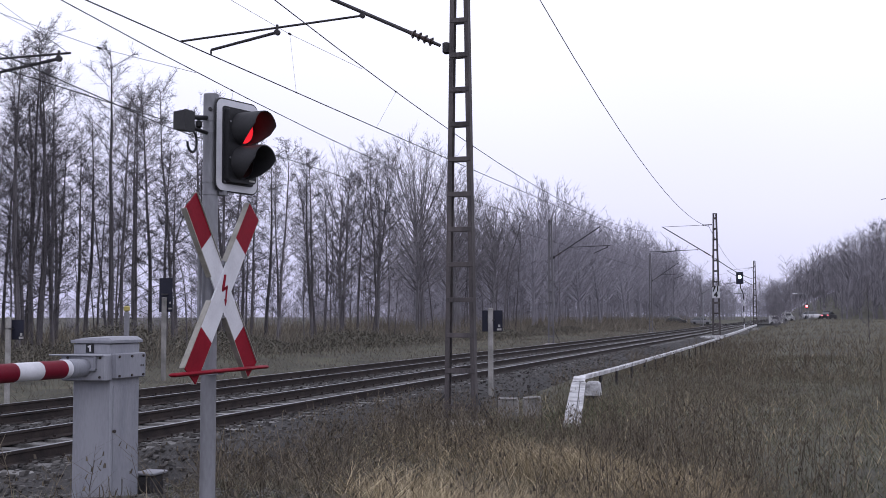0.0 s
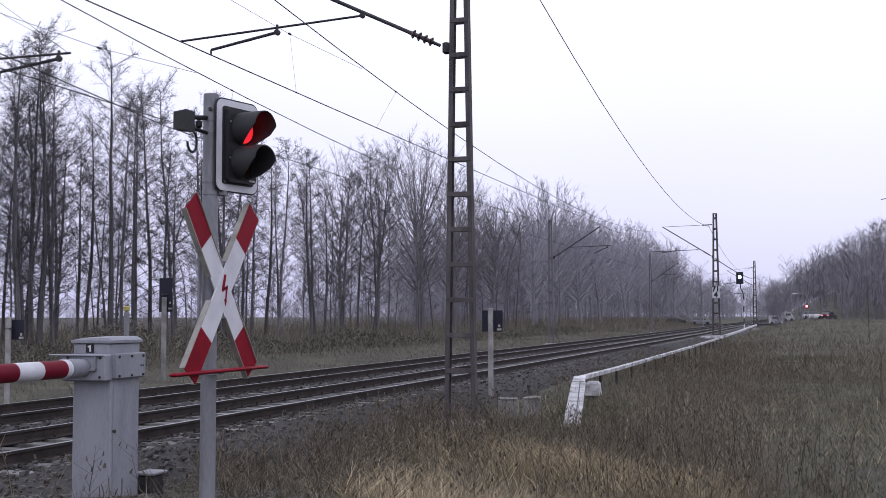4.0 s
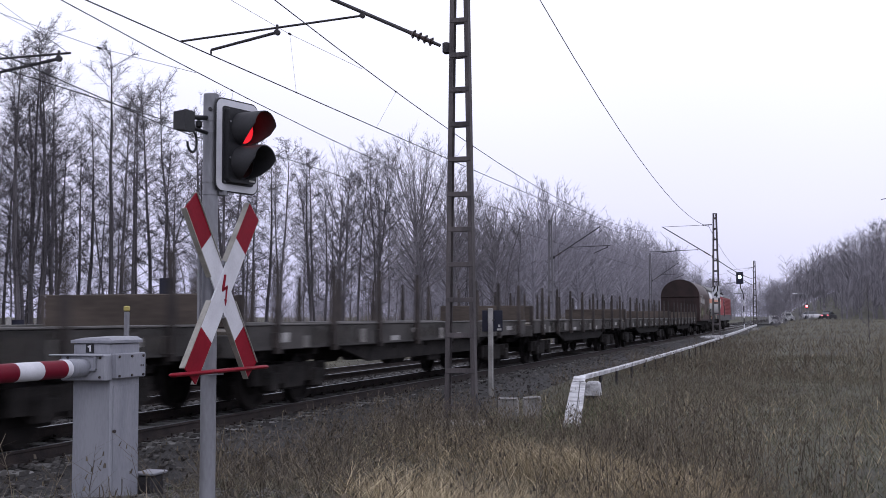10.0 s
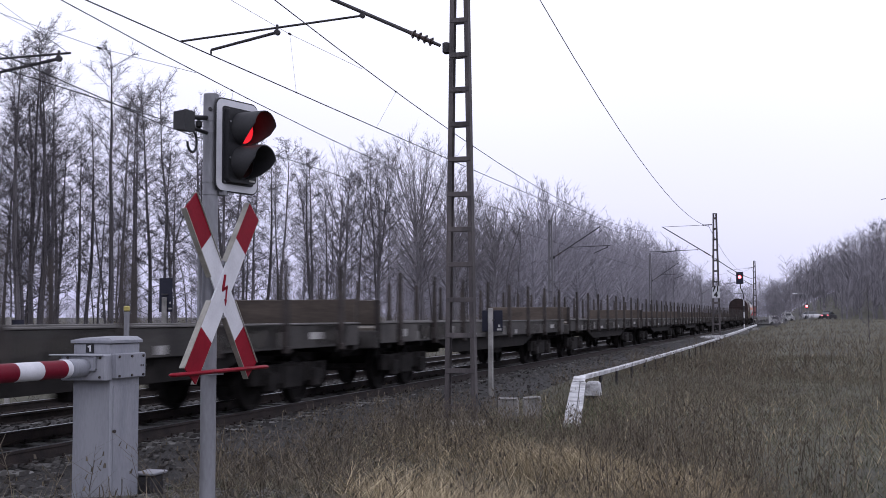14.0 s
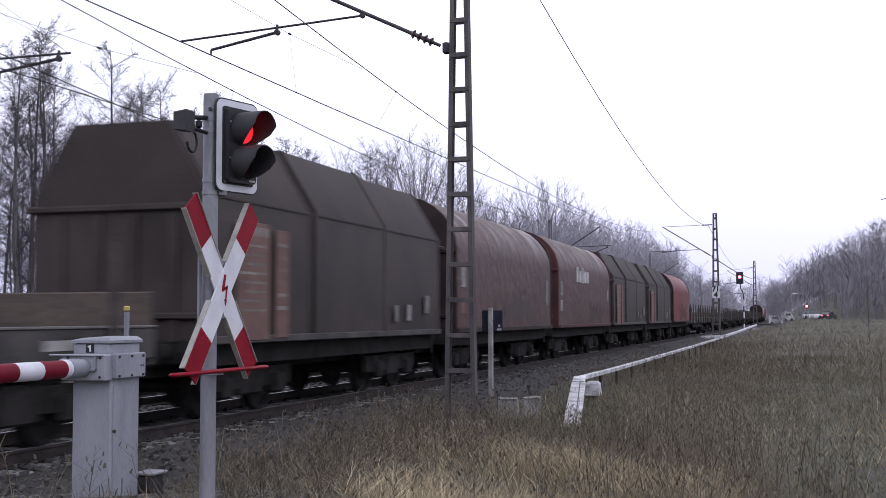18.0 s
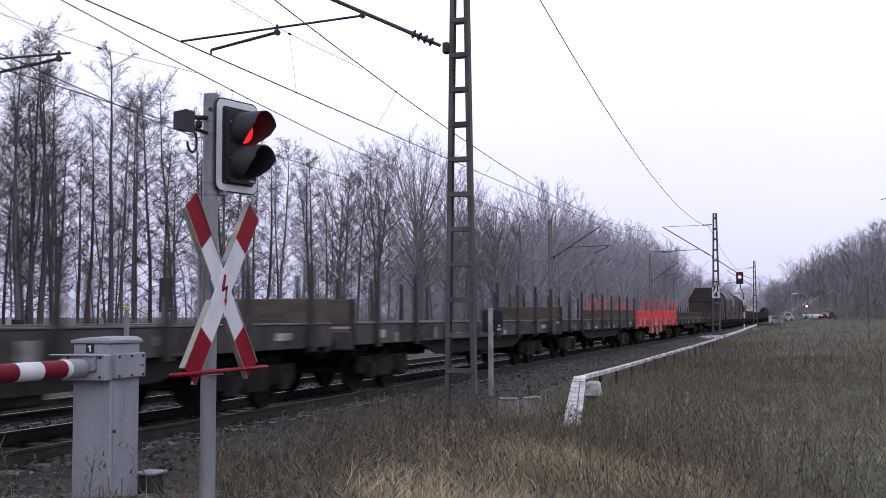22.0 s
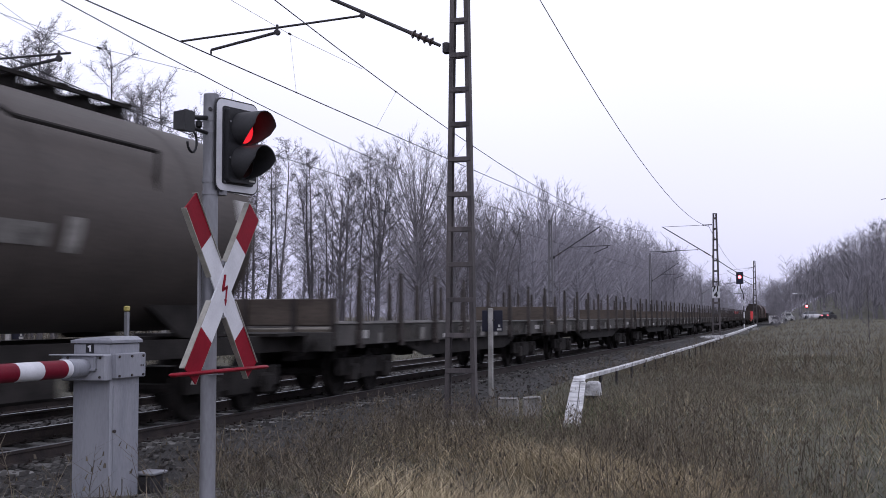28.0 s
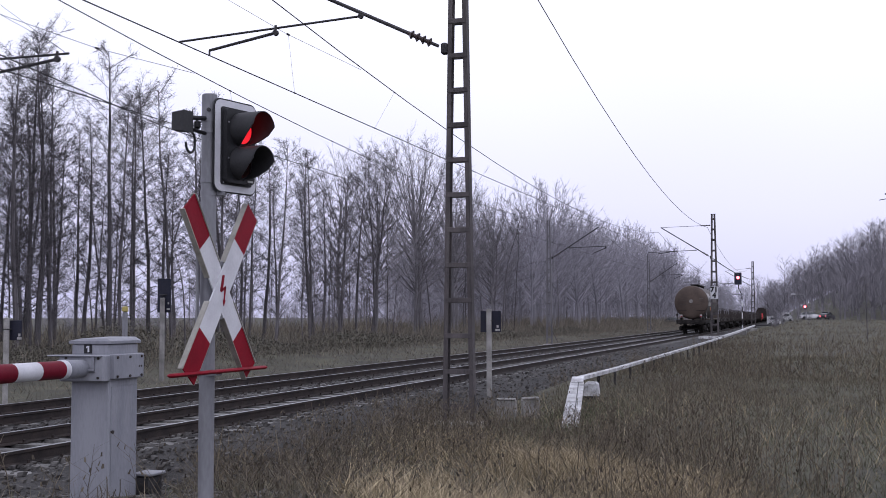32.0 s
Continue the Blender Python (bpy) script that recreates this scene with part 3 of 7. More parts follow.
TANK_GREY = mat("grey_sun_shield", (0.10, 0.10, 0.10), (0.17, 0.17, 0.165), rough=0.6, scale=1, fine=30, bump=0.04, varied=0)
TANK_DARK = mat("soot_brown_tank", (0.036, 0.031, 0.029), (0.078, 0.066, 0.060), rough=0.6, scale=0.8, fine=20, bump=0.05, stretch=(1, 0.4, 1), varied=0)
TANK_END = mat("rusty_tank_end", (0.052, 0.038, 0.032), (0.098, 0.073, 0.061), rough=0.7, scale=1.0, fine=20, bump=0.06, varied=0)
HOOD_END = mat("sooty_red_brown_end", (0.014, 0.009, 0.009), (0.034, 0.021, 0.020), rough=0.7, scale=1.5, fine=25, bump=0.1, varied=0)
HOOD_DARK = mat("dark_sooty_steel_hood", (0.021, 0.0165, 0.0155), (0.048, 0.038, 0.0355), rough=0.7, scale=0.9, fine=25, bump=0.1, varied=0)
GREY_STEEL = mat("dirty_grey_brown_wagon_side", (0.030, 0.028, 0.0275), (0.082, 0.076, 0.073), rough=0.8, scale=1.6, fine=25, bump=0.15, varied=0.2)
BOARD = mat("weathered_end_board", (0.044, 0.036, 0.031), (0.098, 0.080, 0.068), rough=0.85, scale=2.0, fine=20, bump=0.2, stretch=(0.3, 1, 1), varied=0.2)
DECK_WOOD = mat("worn_plank_floor", (0.07, 0.06, 0.05), (0.15, 0.13, 0.108), rough=0.9, scale=2, fine=25, bump=0.3, varied=0.2)
STAKE_STEEL = mat("rusty_stake", (0.022, 0.019, 0.019), (0.055, 0.046, 0.043), rough=0.8, scale=4, fine=40, bump=0.15, varied=0.2)
WAGON_RED = mat("fresh_red_wagon_paint", (0.46, 0.035, 0.038), (0.62, 0.085, 0.085), rough=0.5, scale=1.5, fine=30, bump=0.05, varied=0)
RED_SIDE = mat("dusty_pink_red_side", (0.42, 0.085, 0.085), (0.60, 0.18, 0.175), rough=0.6, scale=1.5, fine=30, bump=0.05, varied=0)
YELLOW_WORN = mat("dull_worn_yellow", (0.20, 0.16, 0.07), (0.34, 0.28, 0.13), rough=0.6, bump=0, varied=0)
LABEL_WHITE = mat("dirty_white_marking", (0.24, 0.235, 0.23), (0.46, 0.45, 0.44), rough=0.6, scale=4, fine=40, bump=0, varied=0)
RIM = mat("rubbed_steel_edge", (0.075, 0.072, 0.070), (0.155, 0.148, 0.143), rough=0.6, scale=3, fine=30, bump=0.05, varied=0.1)
LABEL_WORN = mat("faint_worn_lettering", (0.10, 0.095, 0.09), (0.24, 0.23, 0.22), rough=0.7, scale=5, fine=40, bump=0, varied=0.3)
HOOD_PANEL = mat("faded_brown_red_panel", (0.10, 0.058, 0.050), (0.17, 0.105, 0.090), rough=0.7, scale=3, fine=30, bump=0.05, varied=0)


def tarp_mat(name, dark, light, streak_tone, rough=0.5):
    """A grimy tarpaulin, paler in streaks over the bows along its shoulders and top."""
    m = mat(name, dark, light, rough=rough, scale=1.3, fine=6, bump=0.7, depth=0.08, stretch=(1, 1, 0.5), varied=0, spec=0.25)
    n, l = m.node_tree.nodes, m.node_tree.links
    bsdf = n["Principled BSDF"]
    old = bsdf.inputs["Base Color"].links[0].from_socket
    co, sp, mp, no = n.new("ShaderNodeTexCoord"), n.new("ShaderNodeSeparateXYZ"), n.new("ShaderNodeMapping"), n.new("ShaderNodeTexNoise")
    l.new(co.outputs["Object"], sp.inputs[0])
    l.new(co.outputs["Object"], mp.inputs[0])
    mp.inputs["Scale"].default_value = (0.5, 2.6, 0.5)
    l.new(mp.outputs[0], no.inputs["Vector"])
    no.inputs["Scale"].default_value, no.inputs["Detail"].default_value = 1.0, 7
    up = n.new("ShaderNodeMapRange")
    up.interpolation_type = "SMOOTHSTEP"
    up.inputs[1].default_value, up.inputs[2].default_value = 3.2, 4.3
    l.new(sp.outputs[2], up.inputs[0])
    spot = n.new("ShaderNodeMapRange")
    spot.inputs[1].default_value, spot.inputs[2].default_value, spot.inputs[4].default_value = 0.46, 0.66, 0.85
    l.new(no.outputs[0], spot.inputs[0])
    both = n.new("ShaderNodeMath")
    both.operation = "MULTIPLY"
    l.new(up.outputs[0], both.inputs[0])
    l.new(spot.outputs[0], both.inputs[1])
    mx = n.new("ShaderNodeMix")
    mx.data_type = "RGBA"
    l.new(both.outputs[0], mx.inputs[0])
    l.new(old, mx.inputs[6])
    mx.inputs[7].default_value = (*streak_tone, 1)
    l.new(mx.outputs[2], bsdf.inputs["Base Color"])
    return m


def smear_mat(name, dark, light, cover=0.9):
    """Dust or spray paint that breaks off in ragged edges and lets the ground show through."""
    m = mat(name, dark, light, rough=0.8, scale=2.5, fine=20, bump=0, varied=0)
    n, l = m.node_tree.nodes, m.node_tree.links
    co, sp, no = n.new("ShaderNodeTexCoord"), n.new("ShaderNodeSeparateXYZ"), n.new("ShaderNodeTexNoise")
    l.new(co.outputs["Generated"], sp.inputs[0])
    l.new(co.outputs["Object"], no.inputs["Vector"])
    no.inputs["Scale"].default_value, no.inputs["Detail"].default_value = 2.2, 5

    def calc(op, a, b):
        q = n.new("ShaderNodeMath")
        q.operation = op
        for i, v in enumerate((a, b)):
            if isinstance(v, (int, float)):
                q.inputs[i].default_value = v
            else:
                l.new(v, q.inputs[i])
        return q.outputs[0]
    far = calc("MAXIMUM", calc("ABSOLUTE", calc("SUBTRACT", sp.outputs[1], 0.5), 0), calc("ABSOLUTE", calc("SUBTRACT", sp.outputs[2], 0.5), 0))
    val = calc("ADD", calc("SUBTRACT", 0.5, far), calc("MULTIPLY", calc("SUBTRACT", no.outputs[0], 0.55), 1.3))
    ramp = n.new("ShaderNodeMapRange")
    ramp.inputs[1].default_value, ramp.inputs[2].default_value, ramp.inputs[4].default_value = 0.04, 0.30, cover
    l.new(val, ramp.inputs[0])
    l.new(ramp.outputs[0], n["Principled BSDF"].inputs["Alpha"])
    return m


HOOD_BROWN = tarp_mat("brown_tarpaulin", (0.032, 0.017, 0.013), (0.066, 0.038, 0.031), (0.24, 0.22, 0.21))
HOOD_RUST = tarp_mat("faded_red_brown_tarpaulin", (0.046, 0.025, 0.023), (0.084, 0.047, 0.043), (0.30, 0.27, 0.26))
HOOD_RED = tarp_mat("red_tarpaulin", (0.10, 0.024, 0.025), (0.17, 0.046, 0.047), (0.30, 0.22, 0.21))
SMEAR_GREEN = smear_mat("thin_green_spray", (0.16, 0.165, 0.10), (0.26, 0.265, 0.17), 0.6)
SMEAR_GREY = smear_mat("grey_grime_smear", (0.075, 0.068, 0.062), (0.14, 0.13, 0.12), 0.42)
LABEL_ORANGE = mat("orange_plate", (0.5, 0.17, 0.05), (0.6, 0.22, 0.08), rough=0.5, bump=0, varied=0)
LABEL_BLUE = mat("faded_blue_mark", (0.24, 0.29, 0.42), (0.36, 0.41, 0.52), rough=0.5, bump=0, varied=0)
CAB_GLASS = glass_mat("dark_cab_glass", (0.05, 0.055, 0.06))
# Windscreen base lifted to grey for the sky mirrored in it.
SCREEN_GLASS = glass_mat("sky_greyed_windscreen", (0.13, 0.135, 0.14), 0.2)

WHEEL_ME = {}


def wheel_mesh(r):
    if r not in WHEEL_ME:
        b = Build()
        prof = [(0.0, 0.10), (0.06, 0.11), (0.05, r * 0.45), (0.02, r * 0.5), (0.015, r * 0.82), (0.065, r * 0.86), (0.065, r), (-0.055, r * 1.01), (-0.065, r + 0.03), (-0.085, r + 0.03), (-0.085, r * 0.86), (-0.02, r * 0.82), (-0.02, 0.12), (-0.05, 0.1)]
        n = 14
        b.loft([[(x, math.cos(2 * math.pi * i / n) * q, math.sin(2 * math.pi * i / n) * q) for i in range(n)] for x, q in prof], True, True, True)
        WHEEL_ME[r] = b.mesh("wheel", WHEEL)
    return WHEEL_ME[r]


def bogie(th, y, base, r=0.46, heavy=False):
    b = Build()
    for s in (-1, 1):
        x = s * 1.0
        zc = 0.56
        b.prism([(x - 0.06, 0.42), (x + 0.06, 0.42), (x + 0.06, 0.74), (x - 0.06, 0.74)], y - base / 2 - 0.55, y + base / 2 + 0.55)
        b.box((x, y, 0.52), (0.18, 0.75, 0.42), bevel=0.03)
        for k in (-1, 1):
            b.box((x + s * 0.06, y + k * base / 2, r), (0.22, 0.34, 0.34), bevel=0.04)
            for j in (-1, 1):
                b.tube((x + s * 0.05, y + k * base / 2 + j * 0.27, 0.42), (x + s * 0.05, y + k * base / 2 + j * 0.27, 0.72), 0.075, n=8)
    b.box((0, y, 0.62), (2.0, 0.5, 0.28))
    if heavy:
        for s in (-1, 1):
            b.tube((s * 1.12, y - 0.5, 0.95), (s * 1.12, y + 0.5, 0.45), 0.05, n=8)
            b.box((s * 1.16, y, 0.78), (0.1, 1.2, 0.2), bevel=0.03)
    bo = part("bogie", b, UNDER, th, "dark grimy bogie")
    for k in (-1, 1):
        for s in (-1, 1):
            w = part("wheel", wheel_mesh(r), WHEEL, bo)
            w.matrix_basis = pose(s * 0.72, y + k * base / 2, r, 0, 0, 0 if s > 0 else 180)
        part("axle", Build().tube((-0.7, y + k * base / 2, r), (0.7, y + k * base / 2, r), 0.08, n=8), UNDER, bo)


def buffers(th, half, z=1.05):
    for e in (-1, 1):
        for s in (-1, 1):
            b = Build().tube((s * 0.875, e * (half - 0.62), z), (s * 0.875, e * (half - 0.2), z), 0.11, n=10)
            b.tube((s * 0.875, e * (half - 0.22), z), (s * 0.875, e * (half - 0.05), z), 0.075, n=10).tube((s * 0.875, e * (half - 0.05), z), (s * 0.875, e * (half - 0.005), z), 0.22, 0.21, 14)
            part("buffer", b, UNDER, th)
        c = Build().tube((0, e * (half - 0.6), 0.98), (0, e * (half - 0.1), 0.96), 0.05, n=8).box((0, e * (half - 0.12), 0.84), (0.08, 0.10, 0.34), bevel=0.02)
        part("coupling", c, UNDER, th)


def flat_wagon(name, label, side, board, stake_m, stakes=True):
    L = 19.62
    th = thing(name, label, "freight wagon", group="stake wagons of the train")
    hb = L / 2 - 0.62
    f = Build()
    for s in (-1, 1):
        f.prism([(s * 0.35 - 0.1, 0.72), (s * 0.35 + 0.1, 0.72), (s * 0.35 + 0.1, 1.1), (s * 0.35 - 0.1, 1.1)], -hb + 0.1, hb - 0.1)
        # fish-bellied side girder
        g = [[(s * 1.15, y, z0), (s * 1.22, y, z0), (s * 1.22, y, 1.05), (s * 1.15, y, 1.05)] for y, z0 in ((-5.2, 0.98), (-3.6, 0.66), (3.6, 0.66), (5.2, 0.98))]
        f.loft(g, True, True, False)
    for y in np.linspace(-hb + 0.8, hb - 0.8, 9):
        f.box((0, y, 0.98), (2.5, 0.12, 0.18))
    part("underframe", f, UNDER, th, "dark fish-bellied underframe")
    for s in (-1, 1):
        sb = Build().box((s * 1.335, 0, 1.20), (0.07, 2 * hb, 0.40), bevel=0.012)
        sp = part("side_sill", sb, side, th)
        part("rim", Build().box((s * 1.34, 0, 1.415), (0.10, 2 * hb, 0.035), bevel=0.008), RIM if side is not RED_SIDE else RED_SIDE, sp, "pale worn top edge")
        for i, (y, z, w, h) in enumerate(((-7.9, 1.20, 0.50, 0.16), (-6.95, 1.12, 0.22, 0.20), (-4.3, 1.18, 0.30, 0.26), (-2.5, 1.10, 0.50, 0.10), (-1.3, 1.25, 0.20, 0.10), (0.7, 1.16, 0.34, 0.24), (2.1, 1.10, 0.24, 0.12), (3.5, 1.22, 0.50, 0.12), (5.8, 1.15, 0.30, 0.26), (7.2, 1.21, 0.60, 0.12))):
            part("marking", Build().box((s * 1.374, y, z), (0.006, w, h)), LABEL_WORN if i % 3 else LABEL_WHITE, sp, "worn white lettering panel")
        for y, w in ((-5.6, 2.6), (-0.2, 3.2), (4.7, 2.4), (7.9, 1.4)):
            part("dust_smear", Build().box((s * 1.376, y, 1.21), (0.012, w, 0.34)), SMEAR_GREY, sp, "grey dust smear")
        for y in np.linspace(-hb + 1.0, hb - 1.0, 8):
            pk = Build().box((s * 1.40, y, 1.16), (0.07, 0.24, 0.26), bevel=0.015).box((s * 1.43, y, 1.0), (0.10, 0.13, 0.12), bevel=0.01)
            part("stake_pocket", pk, STAKE_STEEL if side is not RED_SIDE else WAGON_RED, sp)
            if stakes:
                st = Build().loft([[(s * 1.41 + a * 0.055 * k, y + b * 0.062 * k, z) for a, b in ((-1, -1), (1, -1), (1, 1), (-1, 1))] for z, k in ((1.0, 1.0), (1.5, 0.95), (2.42, 0.62), (2.46, 0.45))], True, True, False)
                part("stake", st, stake_m, th)
    part("deck", Build().box((0, 0, 1.27), (2.58, 2 * hb, 0.07)), DECK_WOOD, th, "worn plank floor")
    for e in (-1, 1):
        hbm = Build().box((0, e * (hb - 0.06), 1.62), (2.66, 0.09, 0.50), bevel=0.015)
        hp = part("end_board", hbm, board, th)
        for x in (-1.28, -0.5, 0.5, 1.28):
            part("end_post", Build().box((x, e * (hb + 0.015), 1.5), (0.10, 0.07, 0.76), bevel=0.012), STAKE_STEEL if side is not RED_SIDE else WAGON_RED, hp)
        part("headstock", Build().box((0, e * (hb + 0.04), 1.08), (2.6, 0.14, 0.36), bevel=0.02), side, th)
    if side is RED_SIDE:
        for y, w, h in ((-3.65, 0.95, 0.42), (0.45, 0.55, 0.40)):
            part("equipment_box", Build().box((1.25, y, 0.80), (0.20, w, h), bevel=0.02), RED_SIDE, th, "dusty pink equipment box")
        rim = [[(1.36 + 0.02 * math.cos(b), -2.05 + (0.25 + 0.02 * math.sin(b)) * math.cos(a), 0.78 + (0.25 + 0.02 * math.sin(b)) * math.sin(a)) for b in (0, 1.57, 3.14, 4.71)] for a in np.linspace(0, 2 * math.pi, 21)]
        wheel = part("brake_wheel", Build().loft(rim, True, False, True), YELLOW_WORN, th, "dull yellow brake wheel")
        for a in (0.3, 2.4, 4.5):
            part("spoke", Build().tube((1.36, -2.05, 0.78), (1.36, -2.05 + 0.25 * math.cos(a), 0.78 + 0.25 * math.sin(a)), 0.014, n=6), YELLOW_WORN, wheel)
        part("step", Build().path([(1.34, -1.45, 1.0), (1.34, -1.45, 0.5), (1.34, -1.05, 0.5), (1.34, -1.05, 1.0)], 0.025), LABEL_WORN, th, "pale bent step")
    for s in (-1, 1):
        part("brake_box", Build().box((s * 0.95, 1.0, 0.66), (0.3, 0.9, 0.3), bevel=0.03), UNDER, th)
        part("air_tank", Build().tube((s * 0.8, -1.5, 0.68), (s * 0.8, -0.6, 0.68), 0.16, n=10), UNDER, th)
    bogie(th, -hb + 2.35, 1.8), bogie(th, hb - 2.35, 1.8)
    buffers(th, L / 2)
    return th, L


def arch(half, z0, zs, top, n=14, flat=1.0):
    """A hood's outline: upright sides up to zs and a round roof."""
    pts = [(half, z0), (half, zs)]
    for i in range(1, n):
        a = math.pi * i / n
        pts.append((half * math.cos(a), zs + (top - zs) * math.sin(a) ** flat))
    return pts + [(-half, zs), (-half, z0)]


def coil_wagon(name, label, hood, endm, marks, shape="round"):
    L = 12.0
    th = thing(name, label, "freight wagon", group="covered wagons of the train")
    hb = L / 2 - 0.62
    for s in (-1, 1):
        part("side_beam", Build().prism([(s * 1.2 - 0.06, 0.82), (s * 1.2 + 0.06, 0.82), (s * 1.2 + 0.06, 1.16), (s * 1.2 - 0.06, 1.16)], -hb, hb), UNDER, th)
        part("centre_beam", Build().prism([(s * 0.4 - 0.1, 0.66), (s * 0.4 + 0.1, 0.66), (s * 0.4 + 0.1, 1.1), (s * 0.4 - 0.1, 1.1)], -hb, hb), UNDER, th)
    part("floor_plate", Build().box((0, 0, 1.12), (2.6, 2 * hb, 0.08)), UNDER, th)
    for e in (-1, 1):
        part("headstock", Build().box((0, e * (hb + 0.03), 1.04), (2.6, 0.12, 0.36), bevel=0.02), UNDER, th)
    prof = arch(1.53, 1.16, 3.15, 4.50) if shape == "round" else [(1.47, 1.16), (1.47, 3.30), (0.86, 4.32), (0.80, 4.38), (-0.80, 4.38), (-0.86, 4.32), (-1.47, 3.30), (-1.47, 1.16)]
    y1 = hb - 0.02
    if shape == "round":
        n, r = 25, random.Random(3)
        rings = []
        for i in range(n):
            y = -y1 + 2 * y1 * i / (n - 1)
            k = 1.0 if i % 2 else 0.984 + 0.008 * r.random()
            sink = 0.0 if i % 2 else 0.045 + 0.03 * r.random()
            rings.append([(x * k, y, z if z < 1.3 else z * (0.5 + 0.5 * k) - sink * max(0.0, min(1.0, (z - 3.1) / 0.9))) for x, z in prof])
        hd = part("hood", Build().loft(rings, True, True, True), hood, th)
        for i in (0, n - 1):
            y = -y1 + 2 * y1 * i / (n - 1)
            e = -1 if i == 0 else 1
            part("end_wall", Build().prism([(x * 1.004, 1.16 + (z - 1.16) * 1.004) for x, z in prof], y + e * 0.01, y + e * 0.09), endm, th)
    else:
        thirds = [(-y1, -y1 / 3 - 0.03, 1.0), (-y1 / 3 + 0.03, y1 / 3 - 0.03, 1.025), (y1 / 3 + 0.03, y1, 1.0)]
        for a, c, k in thirds:
            hd = part("hood_section", Build().prism([(x * k, 1.16 + (z - 1.16) * (1 + (k - 1) * 0.6)) for x, z in prof], a, c), hood, th)
            for y in (a + 0.06, c - 0.06):
                kk = k + 0.009
                part("hood_rib", Build().prism([(x * kk, 1.16 + (z - 1.16) * (1 + (kk - 1) * 0.6)) for x, z in prof], y - 0.05, y + 0.05), hood, hd)
            for s in (-1, 1):
                part("hood_seam", Build().box((s * (1.47 * k + 0.002), (a + c) / 2, 3.28), (0.02, c - a - 0.3, 0.03)), hood, hd)
        for e in (-1, 1):
            part("end_wall", Build().prism([(x * 0.985, z) for x, z in prof], e * (y1 - 0.03), e * (y1 + 0.08)), endm, th)
    for e in (-1, 1):
        yy = e * (y1 + 0.11)
        part("end_beam", Build().box((0, yy, 3.12), (3.1, 0.09, 0.10), bevel=0.02), endm, th)
        for x in (-0.95, -0.3, 0.3, 0.95):
            part("end_rib", Build().box((x, yy - e * 0.01, 2.1), (0.14, 0.07, 1.85), bevel=0.015), endm, th)
        part("end_beam", Build().box((0, yy, 1.55), (2.7, 0.1, 0.10), bevel=0.02), endm, th)
        for s in (-1, 1):
            part("corner_ladder", Build().tube((s * 1.28, e * (hb - 0.02), 0.7), (s * 1.28, e * (hb - 0.02), 2.3), 0.018, n=6).tube((s * 1.0, e * (hb - 0.02), 1.7), (s * 1.28, e * (hb - 0.02), 1.7), 0.015, n=6), STAKE_STEEL, th)
    for s in (-1, 1):
        part("lower_rail", Build().box((s * (1.545 if shape == "round" else 1.49), 0, 1.2), (0.07, 2 * y1, 0.12), bevel=0.015), GREY_STEEL if shape != "round" else endm, th)
        for (yy, zz, wy, wz, mm) in marks:
            xm = s * (1.524 if shape == "round" else 1.525)
            if wy > 0:
                part("marking", Build().box((xm, yy, zz), (0.026, wy, wz), bevel=0.01), mm, th)
            else:
                a1 = [2 * math.pi * i / 20 for i in range(20)]
                rr = [[(xm + o, yy - wy / 2 * k * math.cos(a), zz + wz / 2 * k2 * math.sin(a)) for a in a1] for k, k2, o in ((1, 1, -0.01), (1, 1, 0.013), (0.55, 0.62, 0.013), (0.55, 0.62, -0.01))]
                part("marking", Build().loft(rr, True, False, False), mm, th)
    bogie(th, -hb + 2.1, 1.8), bogie(th, hb - 2.1, 1.8)
    buffers(th, L / 2)
    return th, L


